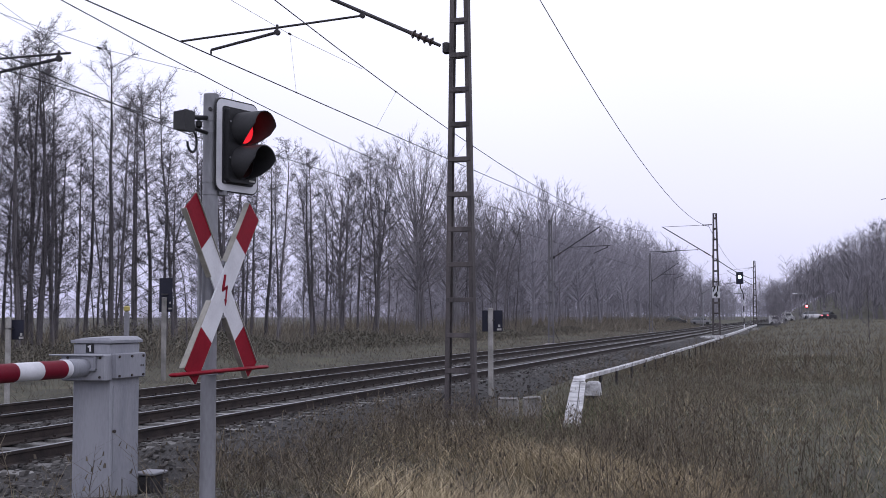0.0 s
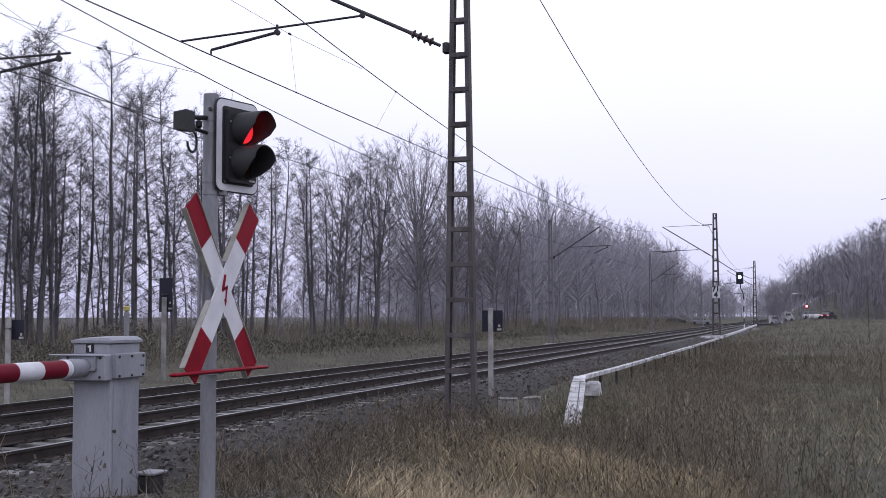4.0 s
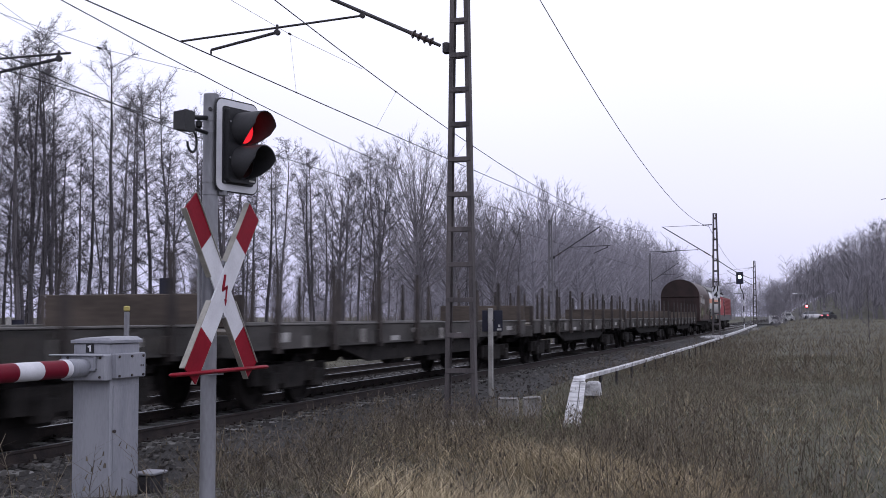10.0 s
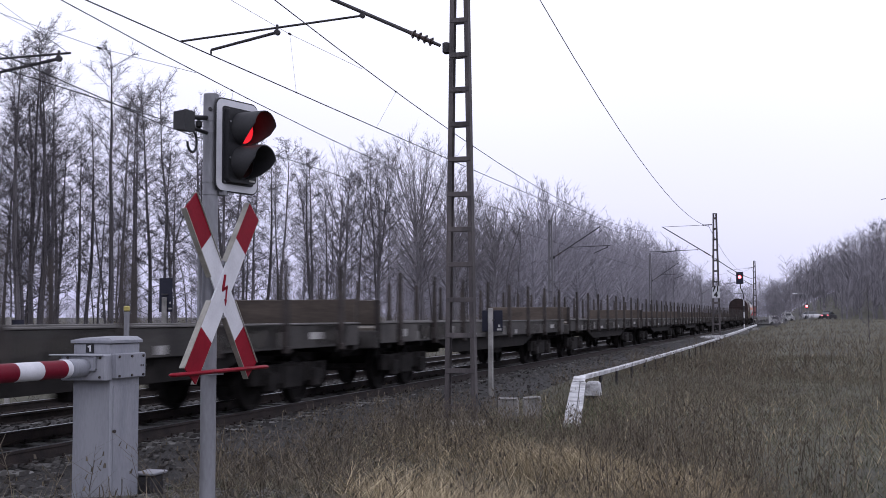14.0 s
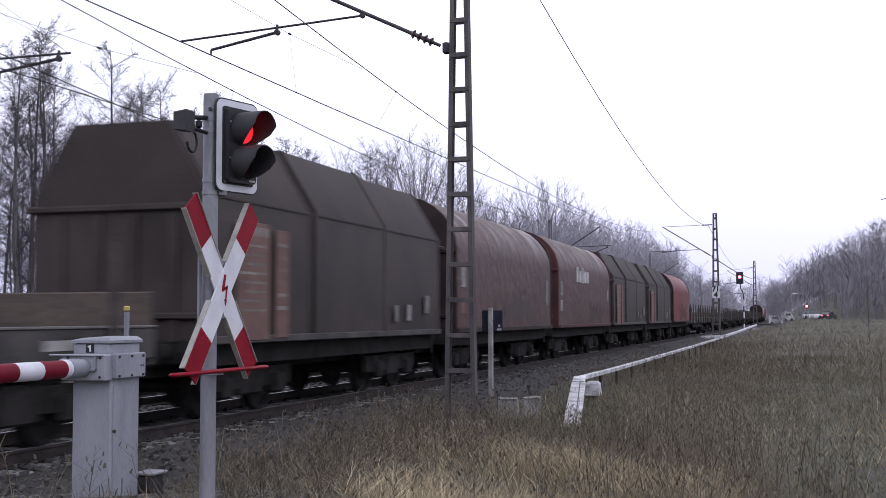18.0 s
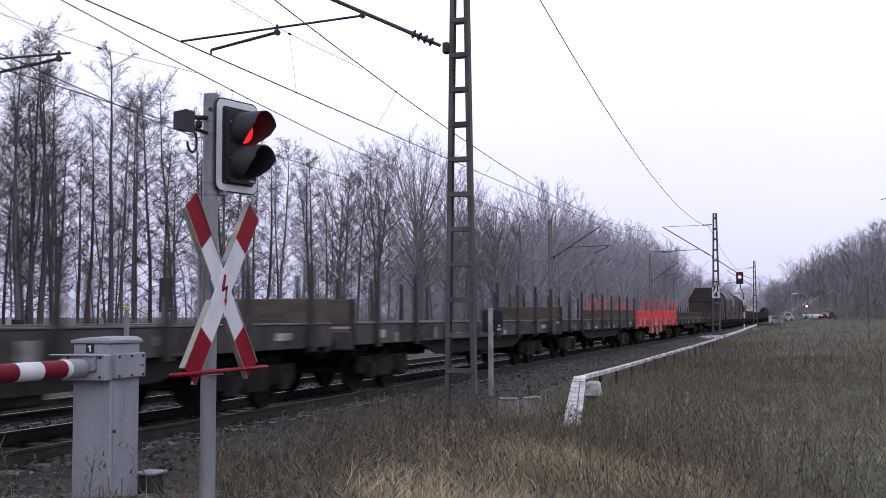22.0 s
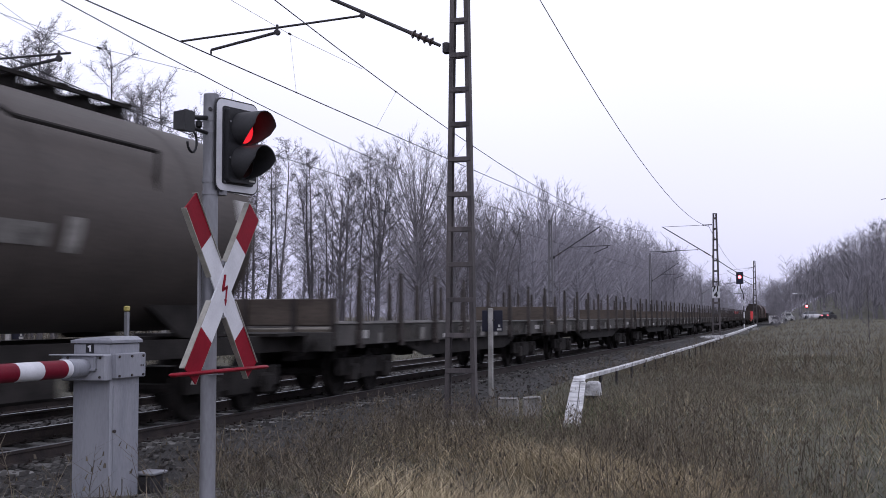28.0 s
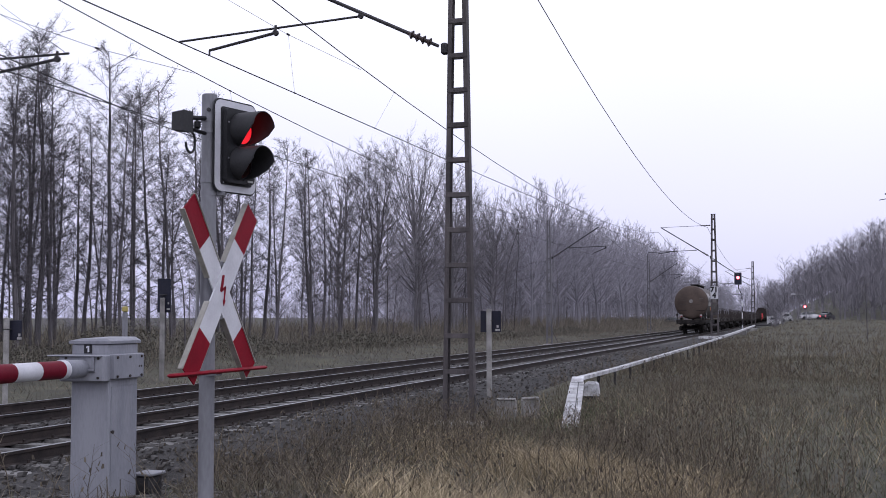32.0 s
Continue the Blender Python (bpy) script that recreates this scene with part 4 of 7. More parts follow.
def tank_wagon(name, label, L, zc, r, half, body, endm, white, shift=0.0):
    th = thing(name, label, "tank wagon")
    hb = L / 2 - 0.62
    n = 36

    def ring(y, q, a0=0.0, a1=2 * math.pi, full=True):
        m = n if full else 14
        return [(q * math.sin(a0 + (a1 - a0) * i / (m if full else m - 1)), y + shift, zc + q * math.cos(a0 + (a1 - a0) * i / (m if full else m - 1))) for i in range(m)]
    dp = 1.05 if white else 0.5
    prof = [(-half + dp * u, r * q) for u, q in ((0.0, 0.05), (0.03, 0.3), (0.08, 0.5), (0.16, 0.66), (0.26, 0.80), (0.40, 0.90), (0.56, 0.96), (0.76, 0.99), (1.0, 1.0))]
    cyl = Build()
    ys = np.linspace(-half + dp, half - dp, 9)
    cyl.loft([ring(y, r) for y in ys], True, False, True)
    bar = part("barrel", cyl, body, th)
    for e in (-1, 1):
        part("dished_end", Build().loft([ring(-e * y, q) for y, q in prof], True, True, True), endm, th)
    for y in ys[1:-1:2]:
        part("weld_band", Build().loft([ring(y - 0.03, r + 0.008), ring(y + 0.03, r + 0.008)], True, False, True), body, bar)
    if white:
        for s in (1, -1):
            a0, a1 = radians(80), radians(95)
            if s < 0:
                a0, a1 = -a1, -a0
            o = Build()
            o.loft([ring(-half + dp, r + 0.006, a0, a1, False), ring(half - dp, r + 0.006, a0, a1, False)], False, False, True)
            for e in (-1, 1):
                o.loft([ring(-e * y, q + 0.012, a0, a1, False) for y, q in prof[:1:-1]], False, False, True)
            part("band", o, TANK_ORANGE, bar, "faded orange band round the barrel")
            part("frame_strip", Build().box((s * 0.98, 0, zc - 0.715 * r), (0.06, 2 * half - 1.4, 0.13), bevel=0.012), TANK_CREAM, th, "dirty cream strip along the barrel")
        sh = Build()
        sr = r + 0.14
        a = radians(52)
        sh.loft([[*ring(y, sr, -a * k, a * k, False), *reversed(ring(y, sr - 0.03, -a * k, a * k, False))] for y, k in ((-half + 0.85, 0.45), (-half + 1.35, 1.0), (half - 1.35, 1.0), (half - 0.85, 0.45))], True, True, True)
        part("sun_shield", sh, TANK_GREY, th, "grey sheet sun shield over the top")
        part("emblem", Build().loft([ring(-2.2, r + 0.008, radians(52), radians(64), False), ring(-1.6, r + 0.008, radians(52), radians(64), False)], False, False, True), LABEL_BLUE, bar)
        part("emblem", Build().loft([ring(-3.3, r + 0.008, radians(56), radians(63), False), ring(-2.5, r + 0.008, radians(56), radians(63), False)], False, False, True), LABEL_BLUE, bar)
        part("valve_cabinet", Build().box((1.2, -6.0, 1.72), (0.35, 1.5, 1.15), bevel=0.03), UNDER, th, "dark cabinet with pale instruction plates")
        for i in range(9):
            part("plate", Build().box((1.385, -6.48 + 0.48 * (i % 3), 1.36 + 0.32 * (i // 3)), (0.012, 0.22 + 0.06 * (i % 2), 0.17)), LABEL_WHITE if i % 4 else LABEL_WORN, th)
        part("hazard_plate", Build().box((1.39, -5.05, 1.42), (0.02, 0.34, 0.3), bevel=0.005), LABEL_ORANGE, th, "orange hazard plate")
    else:
        pan = Build().loft([ring(-half + 0.55, r + 0.012, radians(57), radians(102), False), ring(-half + 3.5, r + 0.012, radians(57), radians(102), False)], False, False, True)
        pn = part("name_panel", pan, LABEL_WHITE, bar, "white panel with a dark company mark")
        for i, y in enumerate((-half + 0.95, -half + 1.6, -half + 2.2, -half + 2.8)):
            part("mark", Build().loft([ring(y - 0.17, r + 0.02, radians(72 + (i == 0) * 6), radians(90), False), ring(y + 0.19, r + 0.02, radians(72), radians(90 - (i == 3) * 4), False)], False, False, True), NAVY, pn)
        for y0, y1, a0, a1 in ((half - 1.0, half - 0.55, 44, 70), (half - 1.0, half - 0.55, 74, 86), (-half + 0.6, -half + 1.0, 52, 74), (0.9, 1.9, 100, 110), (2.2, 2.5, 96, 112)):
            part("marking", Build().loft([ring(y0, r + 0.010, radians(a0), radians(a1), False), ring(y1, r + 0.010, radians(a0), radians(a1), False)], False, False, True), LABEL_WHITE if y0 > half - 1.2 else LABEL_WORN, bar)
        part("hazard_plate", Build().box((r * 0.95, shift - half + 3.7, zc - 0.55), (0.02, 0.4, 0.3)), LABEL_ORANGE, th)
        ib = part("instruction_board", Build().box((1.22, shift - half + 1.7, 1.78), (0.03, 0.8, 0.82), bevel=0.006), UNDER, th, "black board with white writing bars")
        for i in range(6):
            part("writing_bar", Build().box((1.238, shift - half + 1.7 - 0.06 * (i % 2), 2.08 - 0.12 * i), (0.008, 0.5 + 0.12 * (i % 2), 0.05)), LABEL_WHITE, ib)
        part("emblem_plate", Build().loft([[(0.0 + q * k * math.cos(a2 * math.pi / 8), shift - half - o, zc + 0.1 + q * k * math.sin(a2 * math.pi / 8)) for a2 in range(16)] for q, k, o in ((0.17, 1, -0.04), (0.17, 1, 0.02))], True, True, False), LABEL_WORN, th, "pale round emblem plate")
        part("writing_bar", Build().box((0.75, shift - half + 0.06, zc + 0.3), (0.6, 0.03, 0.05)), LABEL_WORN, th)
        wk = Build()
        for s in (-0.35, 0.35):
            wk.box((s, 0, zc + r + 0.16), (0.06, 8.6, 0.05))
        for y in np.linspace(-4.2, 4.2, 12):
            wk.box((0, y, zc + r + 0.19), (0.8, 0.25, 0.02))
            wk.box((0, y, zc + r + 0.06), (0.6, 0.05, 0.2))
        part("roof_walkway", wk, UNDER, th)
        part("manhole", Build().tube((0, 0.8, zc + r - 0.1), (0, 0.8, zc + r + 0.26), 0.32, n=14), UNDER, th)
        part("side_rail", Build().path([(r * 0.82, 0.3, zc + 0.98), (r * 0.86 + 0.16, 0.3, zc + 0.85), (r * 0.86 + 0.16, 3.2, zc + 0.85), (r * 0.95, 3.2, zc - 0.1)], 0.03), UNDER, th)
        for s in (-1, 1):
            part("end_lamp", Build().tube((s * 1.25, -hb - 0.06, 1.72), (s * 1.25, -hb + 0.06, 1.72), 0.075, n=12).box((s * 1.25, -hb, 1.5), (0.05, 0.05, 0.4)), UNDER, th, "small dark tail lamp")
            part("tail_plate", Build().box((s * 0.86, -hb - 0.03, 1.62), (0.2, 0.02, 0.26), bevel=0.004), LABEL_WHITE, th, "small white tail plate")
            part("tail_plate_bar", Build().box((s * 0.86, -hb - 0.045, 1.56), (0.14, 0.012, 0.09)), SIGN_RED, th)
            part("end_seam", Build().box((0, shift - half + 0.03, zc + 0.16 * s - 0.02), (r * 1.3, 0.03, 0.03)), TANK_DARK, th)
            part("end_rail", Build().path([(s * 1.2, -hb + 0.1, 1.25), (s * 1.2, -hb + 0.1, 2.1), (s * 0.35, -hb + 0.1, 2.1)], 0.02), UNDER, th)
    for s in (-1, 1):
        fr = Build()
        fr.prism([(s * 0.95 - 0.08, 0.95), (s * 0.95 + 0.08, 0.95), (s * 0.95 + 0.08, 1.22), (s * 0.95 - 0.08, 1.22)], -hb, hb)
        part("side_beam", fr, UNDER, th)
    for e in (-1, 1):
        part("headstock", Build().box((0, e * (hb + 0.03), 1.08), (2.6, 0.12, 0.34), bevel=0.02), UNDER, th)
        part("end_platform", Build().box((0, e * (hb - 0.6), 1.24), (2.7, 1.2, 0.05)), UNDER, th)
    for e in (-1, 1):
        for s in (-1, 1):
            zt = zc - 0.72 * r
            ol = [(e * (half - 0.35), 1.24), (e * (half - 0.35), zt), (e * (half - 2.7), zt), (e * (half - 1.7), 1.24)]
            sd = Build().loft([[(s * xx, shift + yy, zz) for yy, zz in ol] for xx in (0.92, 1.0)], True, True, False)
            part("saddle", sd, TANK_CREAM if white else UNDER, th)
    part("brake_gear", Build().tube((0.6, -2.4, 0.75), (0.6, 2.2, 0.75), 0.05, n=8).box((0.85, 1.2, 0.72), (0.4, 1.2, 0.35), bevel=0.04).tube((0.9, -1.7, 0.72), (0.9, -0.7, 0.72), 0.17, n=12), UNDER, th)
    bogie(th, -hb + 2.0, 1.8), bogie(th, hb - 2.0, 1.8)
    buffers(th, L / 2)
    return th, L


def loco():
    L = 19.58
    th = thing("electric_locomotive", "red electric freight locomotive with grey skirt and ribbed sides", "locomotive")
    hl = L / 2 - 0.75

    def ring(y, w, zt, zb=1.10, slope=0.0):
        ts = 3.56
        return [(w, y, zb), (w, y, 1.68), (w * 0.985, y + slope * 0.35, 2.6), (w * 0.965, y + slope * 0.75, ts), (w * 0.80, y + slope, zt - 0.04), (w * 0.70, y + slope, zt), (-w * 0.70, y + slope, zt), (-w * 0.80, y + slope, zt - 0.04), (-w * 0.965, y + slope * 0.75, ts), (-w * 0.985, y + slope * 0.35, 2.6), (-w, y, 1.68), (-w, y, zb)]

    def slab(z0, z1, name, material, inset=0.0, y1=None):
        b = Build()
        rings = []
        for y, w, s in ((-hl, 1.24, 0.75), (-hl + 0.35, 1.40, 0.55), (-hl + 1.1, 1.5, 0.25), (-hl + 2.2, 1.5, 0.0), (hl - 2.2, 1.5, 0.0), (hl - 1.1, 1.5, -0.25), (hl - 0.35, 1.40, -0.55), (hl, 1.24, -0.75)):
            f0, f1 = (z0 - 1.1) / 2.7, (z1 - 1.1) / 2.7
            wi0, wi1 = w - inset, w - inset
            if z1 > 3.6:
                wi1 = w * 0.82
            s0, s1 = s * max(0, f0) ** 1.2 * 1.5, s * f1 ** 1.2 * 1.5
            rings.append([(wi0, y + s0, z0), (wi1, y + s1, z1), (-wi1, y + s1, z1), (-wi0, y + s0, z0)])
        b.loft(rings, True, True, False)
        return part(name, b, material, th)
    slab(1.08, 1.68, "skirt", SKIRT)
    body = slab(1.68, 3.56, "body_shell", LOCO_RED)
    slab(3.565, 3.86, "roof", ROOF_GREY)
    part("roof_line", Build().box((1.485, 0, 3.563), (0.05, 2 * hl - 2.5, 0.035)).box((-1.485, 0, 3.563), (0.05, 2 * hl - 2.5, 0.035)), DARK_STEEL, th)
    for s in (-1, 1):
        wall = part("louvre_panel", Build().box((s * 1.502, 0.0, 2.6), (0.02, 11.6, 1.70)), LOCO_RED, body)
        for i in range(11):
            z = 1.78 + i * 0.152
            part("louvre", Build().prism([(s * 1.51, z), (s * 1.555, z + 0.05), (s * 1.565, z + 0.085), (s * 1.51, z + 0.105)], -5.7, 5.7), LOCO_RED_DULL, wall)
        for y in (-5.9, 5.9):
            part("panel_joint", Build().box((s * 1.504, y, 2.6), (0.012, 0.03, 1.74)), SKIRT, body)
        for e in (-1, 1):
            part("cab_side_window", Build().box((s * 1.485, e * (hl - 1.45), 3.0), (0.05, 0.5, 0.72), bevel=0.02), CAB_GLASS, body)
            part("cab_door", Build().box((s * 1.503, e * (hl - 2.25), 2.5), (0.016, 0.62, 1.75), bevel=0.005), LOCO_RED, body)
            for k in (1.9, 2.62):
                part("handrail", Build().tube((s * 1.56, e * (hl - k), 1.5), (s * 1.56, e * (hl - k), 2.6), 0.016, n=6), STAKE_STEEL, body)
            part("step_recess", Build().box((s * 1.503, e * (hl - 2.25), 1.30), (0.02, 0.32, 0.2)), BLACK_PLASTIC, th)
            part("marking", Build().box((s * 1.503, e * (hl - 1.1), 1.78), (0.012, 0.4, 0.1)), LABEL_WHITE, th)
    for e in (-1, 1):
        yy = e * (hl - 0.30)
        ang = -e * 0.415
        q = Matrix.Rotation(-ang, 3, "X")
        part("windscreen", Build().box((0, e * (hl - 0.745), 3.02), (2.12, 0.05, 0.80), q, 0.02), SCREEN_GLASS, body)
        part("front_panel", Build().box((0, e * (hl - 0.325), 2.08), (2.0, 0.05, 0.58), q, 0.02), SIGN_WHITE, th, "pale grey front panel")
        for s in (-1, 1):
            part("headlight", Build().disc((s * 0.85, e * (hl - 0.05), 1.75), 0.12, (0, 1, 0), 0.08, 14), LABEL_WHITE, th)
        part("snow_plough", Build().box((0, e * (hl + 0.1), 0.5), (2.5, 0.12, 0.55), bevel=0.05).box((0, e * (hl + 0.03), 1.02), (2.5, 0.2, 0.3), bevel=0.04), UNDER, th)
    for s in (-1, 1):
        for i, y in enumerate((-5.2, -1.7, 1.7, 5.2)):
            part("roof_hatch", Build().box((s * 1.365, y, 3.73), (0.03, 2.0, 0.16), Matrix.Rotation(s * -0.62, 3, "Y"), 0.02), SKIRT, th)
    eq = Build()
    for y in np.linspace(-6.8, 6.8, 13):
        eq.tube((0.35 * (-1) ** int(y), y, 3.86), (0.35 * (-1) ** int(y), y, 4.18), 0.06, n=8)
    for x in (-0.4, 0.38):
        eq.tube((x, -7.0, 4.17), (x, 7.0, 4.17), 0.03, n=6)
    for y in np.linspace(-4.2, 4.2, 5):
        eq.box((0.1, y, 4.12), (1.5, 0.12, 0.10), bevel=0.02)
    for x in (-0.75, 0.0, 0.72):
        eq.tube((x, -4.6, 4.3), (x, 4.4, 4.3), 0.035, n=6)
    eq.box((0, 0, 3.98), (1.1, 2.4, 0.24), bevel=0.04).box((-0.2, -3.6, 3.95), (0.8, 1.4, 0.18), bevel=0.04).box((0.2, 3.6, 3.95), (0.8, 1.4, 0.18), bevel=0.04)
    for y in np.linspace(-7.6, 7.4, 16):
        eq.tube((0.55, y, 3.86), (0.55, y, 4.06), 0.085, 0.05, 8).tube((-0.6, y + 0.3, 3.86), (-0.6, y + 0.3, 4.1), 0.085, 0.05, 8)
    for y in (-6.9, -2.2, 2.1, 6.4):
        eq.box((0.3, y, 4.0), (0.9, 0.5, 0.26), bevel=0.05)
    for y in np.linspace(-8.0, 1.0, 10):
        eq.box((-0.25 + 0.12 * math.sin(y * 3), y, 4.06), (0.9, 0.62, 0.34 + 0.08 * math.cos(y * 5)), bevel=0.05)
        eq.tube((0.6, y - 0.3, 4.22), (-0.7, y + 0.35, 4.40), 0.03, n=6)
    part("roof_equipment", eq, UNDER, th, "dark bus bars and insulators")
    for y0, up in ((-6.2, False), (5.9, True)):
        e = -1
        base = Build()
        for s in (-0.5, 0.5):
            base.tube((s, y0 - 0.9, 4.05), (s, y0 + 0.9, 4.05), 0.035, n=6)
        base.tube((-0.5, y0 - 0.7, 4.05), (0.5, y0 - 0.7, 4.05), 0.035, n=6)
        pan = part("pantograph", base, DARK_STEEL, th, "raised pantograph" if up else "folded pantograph")
        knee = Vector((0, y0 - e * 1.5, 5.0 if up else 4.22))
        head = Vector((0, y0 + e * 0.35, 5.92 if up else 4.36))
        part("lower_arm", Build().tube((0, y0 + e * 0.6, 4.1), knee, 0.045, n=6), DARK_STEEL, pan)
        for s in (-1, 1):
            part("upper_arm", Build().tube(knee, head + Vector((s * 0.35, 0, 0)), 0.025, n=6), DARK_STEEL, pan)
        for k in (-0.16, 0.16):
            part("contact_strip", Build().path([head + Vector((-0.95, k, -0.22)), head + Vector((-0.72, k, 0)), head + Vector((0.72, k, 0)), head + Vector((0.95, k, -0.22))], 0.028, 6), DARK_STEEL, pan)
    part("underfloor_gear", Build().box((0, 0, 0.75), (2.5, 5.2, 0.6), bevel=0.06).tube((1.1, -1.5, 0.55), (1.1, 1.5, 0.55), 0.2, n=10), UNDER, th)
    bogie(th, -5.2, 2.9, 0.62, True), bogie(th, 5.2, 2.9, 0.62, True)
    buffers(th, L / 2)
    return th, L


W_ = LABEL_WHITE
HOOD_WINE = mat("dark_wine_red_steel", (0.048, 0.018, 0.018), (0.085, 0.031, 0.030), rough=0.65, scale=1, fine=25, bump=0.1, varied=0)
WAGON_MARKS = [(-4.95, 2.85, 0.42, 0.5, HOOD_PANEL), (-4.95, 2.42, 0.42, 0.06, LABEL_WORN), (-4.95, 2.3, 0.42, 0.06, LABEL_WORN), (-4.95, 2.18, 0.42, 0.06, LABEL_WORN), (-4.95, 2.06, 0.42, 0.06, LABEL_WORN), (-4.95, 1.65, 0.26, 0.24, W_), (-4.0, 3.24, 0.95, 0.07, W_), (-4.0, 2.46, 0.95, 0.07, W_), (-4.22, 2.86, 0.32, 0.46, W_), (-3.8, 2.86, 0.30, 0.46, W_),
               (-2.72, 2.9, -0.62, 0.74, W_), (-2.05, 2.78, -0.42, 0.44, W_), (-1.6, 2.78, 0.16, 0.46, W_), (-1.15, 2.70, -0.44, 0.56, W_), (-0.6, 2.78, -0.46, 0.46, W_),
               (-3.3, 1.85, 2.9, 1.5, SMEAR_GREEN), (-1.3, 2.0, 1.3, 1.1, SMEAR_GREEN), (1.6, 2.0, -0.7, 0.8, SMEAR_GREEN), (2.4, 2.0, -0.7, 0.8, SMEAR_GREEN), (3.3, 1.95, -0.8, 0.9, SMEAR_GREEN), (4.1, 1.95, -0.6, 0.9, SMEAR_GREEN), (2.9, 2.05, 2.8, 1.0, SMEAR_GREY), (4.85, 2.5, 0.3, 0.3, LABEL_WORN), (4.85, 2.15, 0.3, 0.16, LABEL_WORN), (4.85, 1.9, 0.3, 0.2, HOOD_PANEL), (4.85, 2.85, 0.26, 0.24, W_)]
LETTER_MARKS = [(-4.9, 2.5, 0.36, 0.5, LABEL_WORN), (-4.9, 1.9, 0.36, 0.4, LABEL_WORN), (-1.95, 3.08, 0.42, 0.56, W_), (-1.42, 3.02, 0.40, 0.44, W_), (-1.05, 3.08, 0.14, 0.60, W_), (-0.8, 3.08, 0.14, 0.60, W_), (-0.42, 3.02, 0.42, 0.44, W_), (0.12, 3.02, 0.42, 0.44, W_), (4.75, 2.4, 0.36, 0.5, LABEL_WORN), (2.0, 1.75, 3.6, 1.0, SMEAR_GREY)]
RUST_MARKS = [(-4.85, 2.5, 0.4, 0.5, LABEL_WORN), (-4.85, 1.8, 0.4, 0.4, HOOD_PANEL), (4.7, 2.3, 0.36, 0.8, LABEL_WORN), (0.8, 1.8, 6.5, 1.1, SMEAR_GREY)]
RED_MARKS = [(1.0, 1.85, 6.0, 1.3, SMEAR_GREY), (4.7, 2.0, 0.36, 0.8, LABEL_WORN)]
DARK_MARKS = [(-4.12, 2.08, 1.10, 1.80, HOOD_PANEL), (-3.10, 2.06, 0.46, 1.72, HOOD_PANEL), (-4.12, 2.84, 1.0, 0.16, LABEL_WORN)] + [(-4.15 + 0.05 * (i % 3), 2.62 - 0.14 * i, 0.9 - 0.14 * (i % 3), 0.06, LABEL_WORN) for i in range(8)] + [(-3.10, 2.68 - 0.2 * i, 0.34, 0.08, LABEL_WORN) for i in range(6)] + [(2.3, 1.6, 0.18, 0.34, LABEL_WORN), (3.1, 1.62, 0.22, 0.34, LABEL_WORN), (4.3, 1.8, 0.3, 0.4, LABEL_WORN)]


def make_train():
    """All vehicles, front first; gives each with the distance of its middle behind the train's front."""
    made, s = [], 0.0

    def hook(th, length, slack=0.0):
        nonlocal s
        made.append((th, s + length / 2 + slack))
        s += length
    hook(*loco())
    hook(*tank_wagon("gas_tank_wagon", "white tank wagon with an orange band and grey sun shield", 18.1, 2.85, 1.52, 8.45, TANK_WHITE, TANK_WHITE, True))
    hook(*coil_wagon("coil_wagon", "brown tarpaulin-covered coil wagon with white markings", HOOD_BROWN, HOOD_END, [(y + 0.28, z, w, h, m) for y, z, w, h, m in WAGON_MARKS]), 0.08)
    flat, fl = flat_wagon("stake_wagon", "grimy grey flat wagon with tall stakes and end boards", GREY_STEEL, BOARD, STAKE_STEEL)
    hook(flat, fl)
    for _ in range(10):
        hook(copy_thing(flat, Matrix()), fl)
    hook(*coil_wagon("coil_wagon", "red tarpaulin-covered coil wagon with spray paint", HOOD_RED, HOOD_END, RED_MARKS))
    dark, dl = coil_wagon("hood_wagon", "dark angular telescopic-hood wagon", HOOD_DARK, HOOD_DARK, DARK_MARKS, "angular")
    hook(dark, dl)
    hook(copy_thing(dark, Matrix()), dl)
    hook(*coil_wagon("coil_wagon", "faded brown coil wagon with white letter blocks", HOOD_RUST, HOOD_WINE, LETTER_MARKS))
    hook(*coil_wagon("coil_wagon", "faded rust-brown coil wagon with a grimy side", HOOD_RUST, HOOD_END, RUST_MARKS))
    hook(copy_thing(dark, Matrix()), dl)
    hook(copy_thing(flat, Matrix()), fl)
    hook(*flat_wagon("flat_wagon", "grimy grey flat wagon with no stakes", GREY_STEEL, BOARD, STAKE_STEEL, False))
    hook(*flat_wagon("red_stake_wagon", "bright red stake wagon with red end boards", RED_SIDE, WAGON_RED, WAGON_RED))
    for _ in range(10):
        hook(copy_thing(flat, Matrix()), fl)
    hook(*tank_wagon("tank_wagon", "sooty brown tank wagon with a white panel, last of the train", 17.8, 2.85, 1.52, 7.3, TANK_DARK, TANK_END, False, -0.95))
    return made


TRAIN = make_train()


# ---- level crossing ----
def gz(x, y):
    return float(ground_z(x, y))


def rounded(w, h, r, n=5):
    pts = []
    for cx, cy, a0 in ((w / 2 - r, h / 2 - r, 0), (-w / 2 + r, h / 2 - r, 90), (-w / 2 + r, -h / 2 + r, 180), (w / 2 - r, -h / 2 + r, 270)):
        pts += [(cx + r * math.cos(radians(a0 + 90 * i / n)), cy + r * math.sin(radians(a0 + 90 * i / n))) for i in range(n + 1)]
    return pts


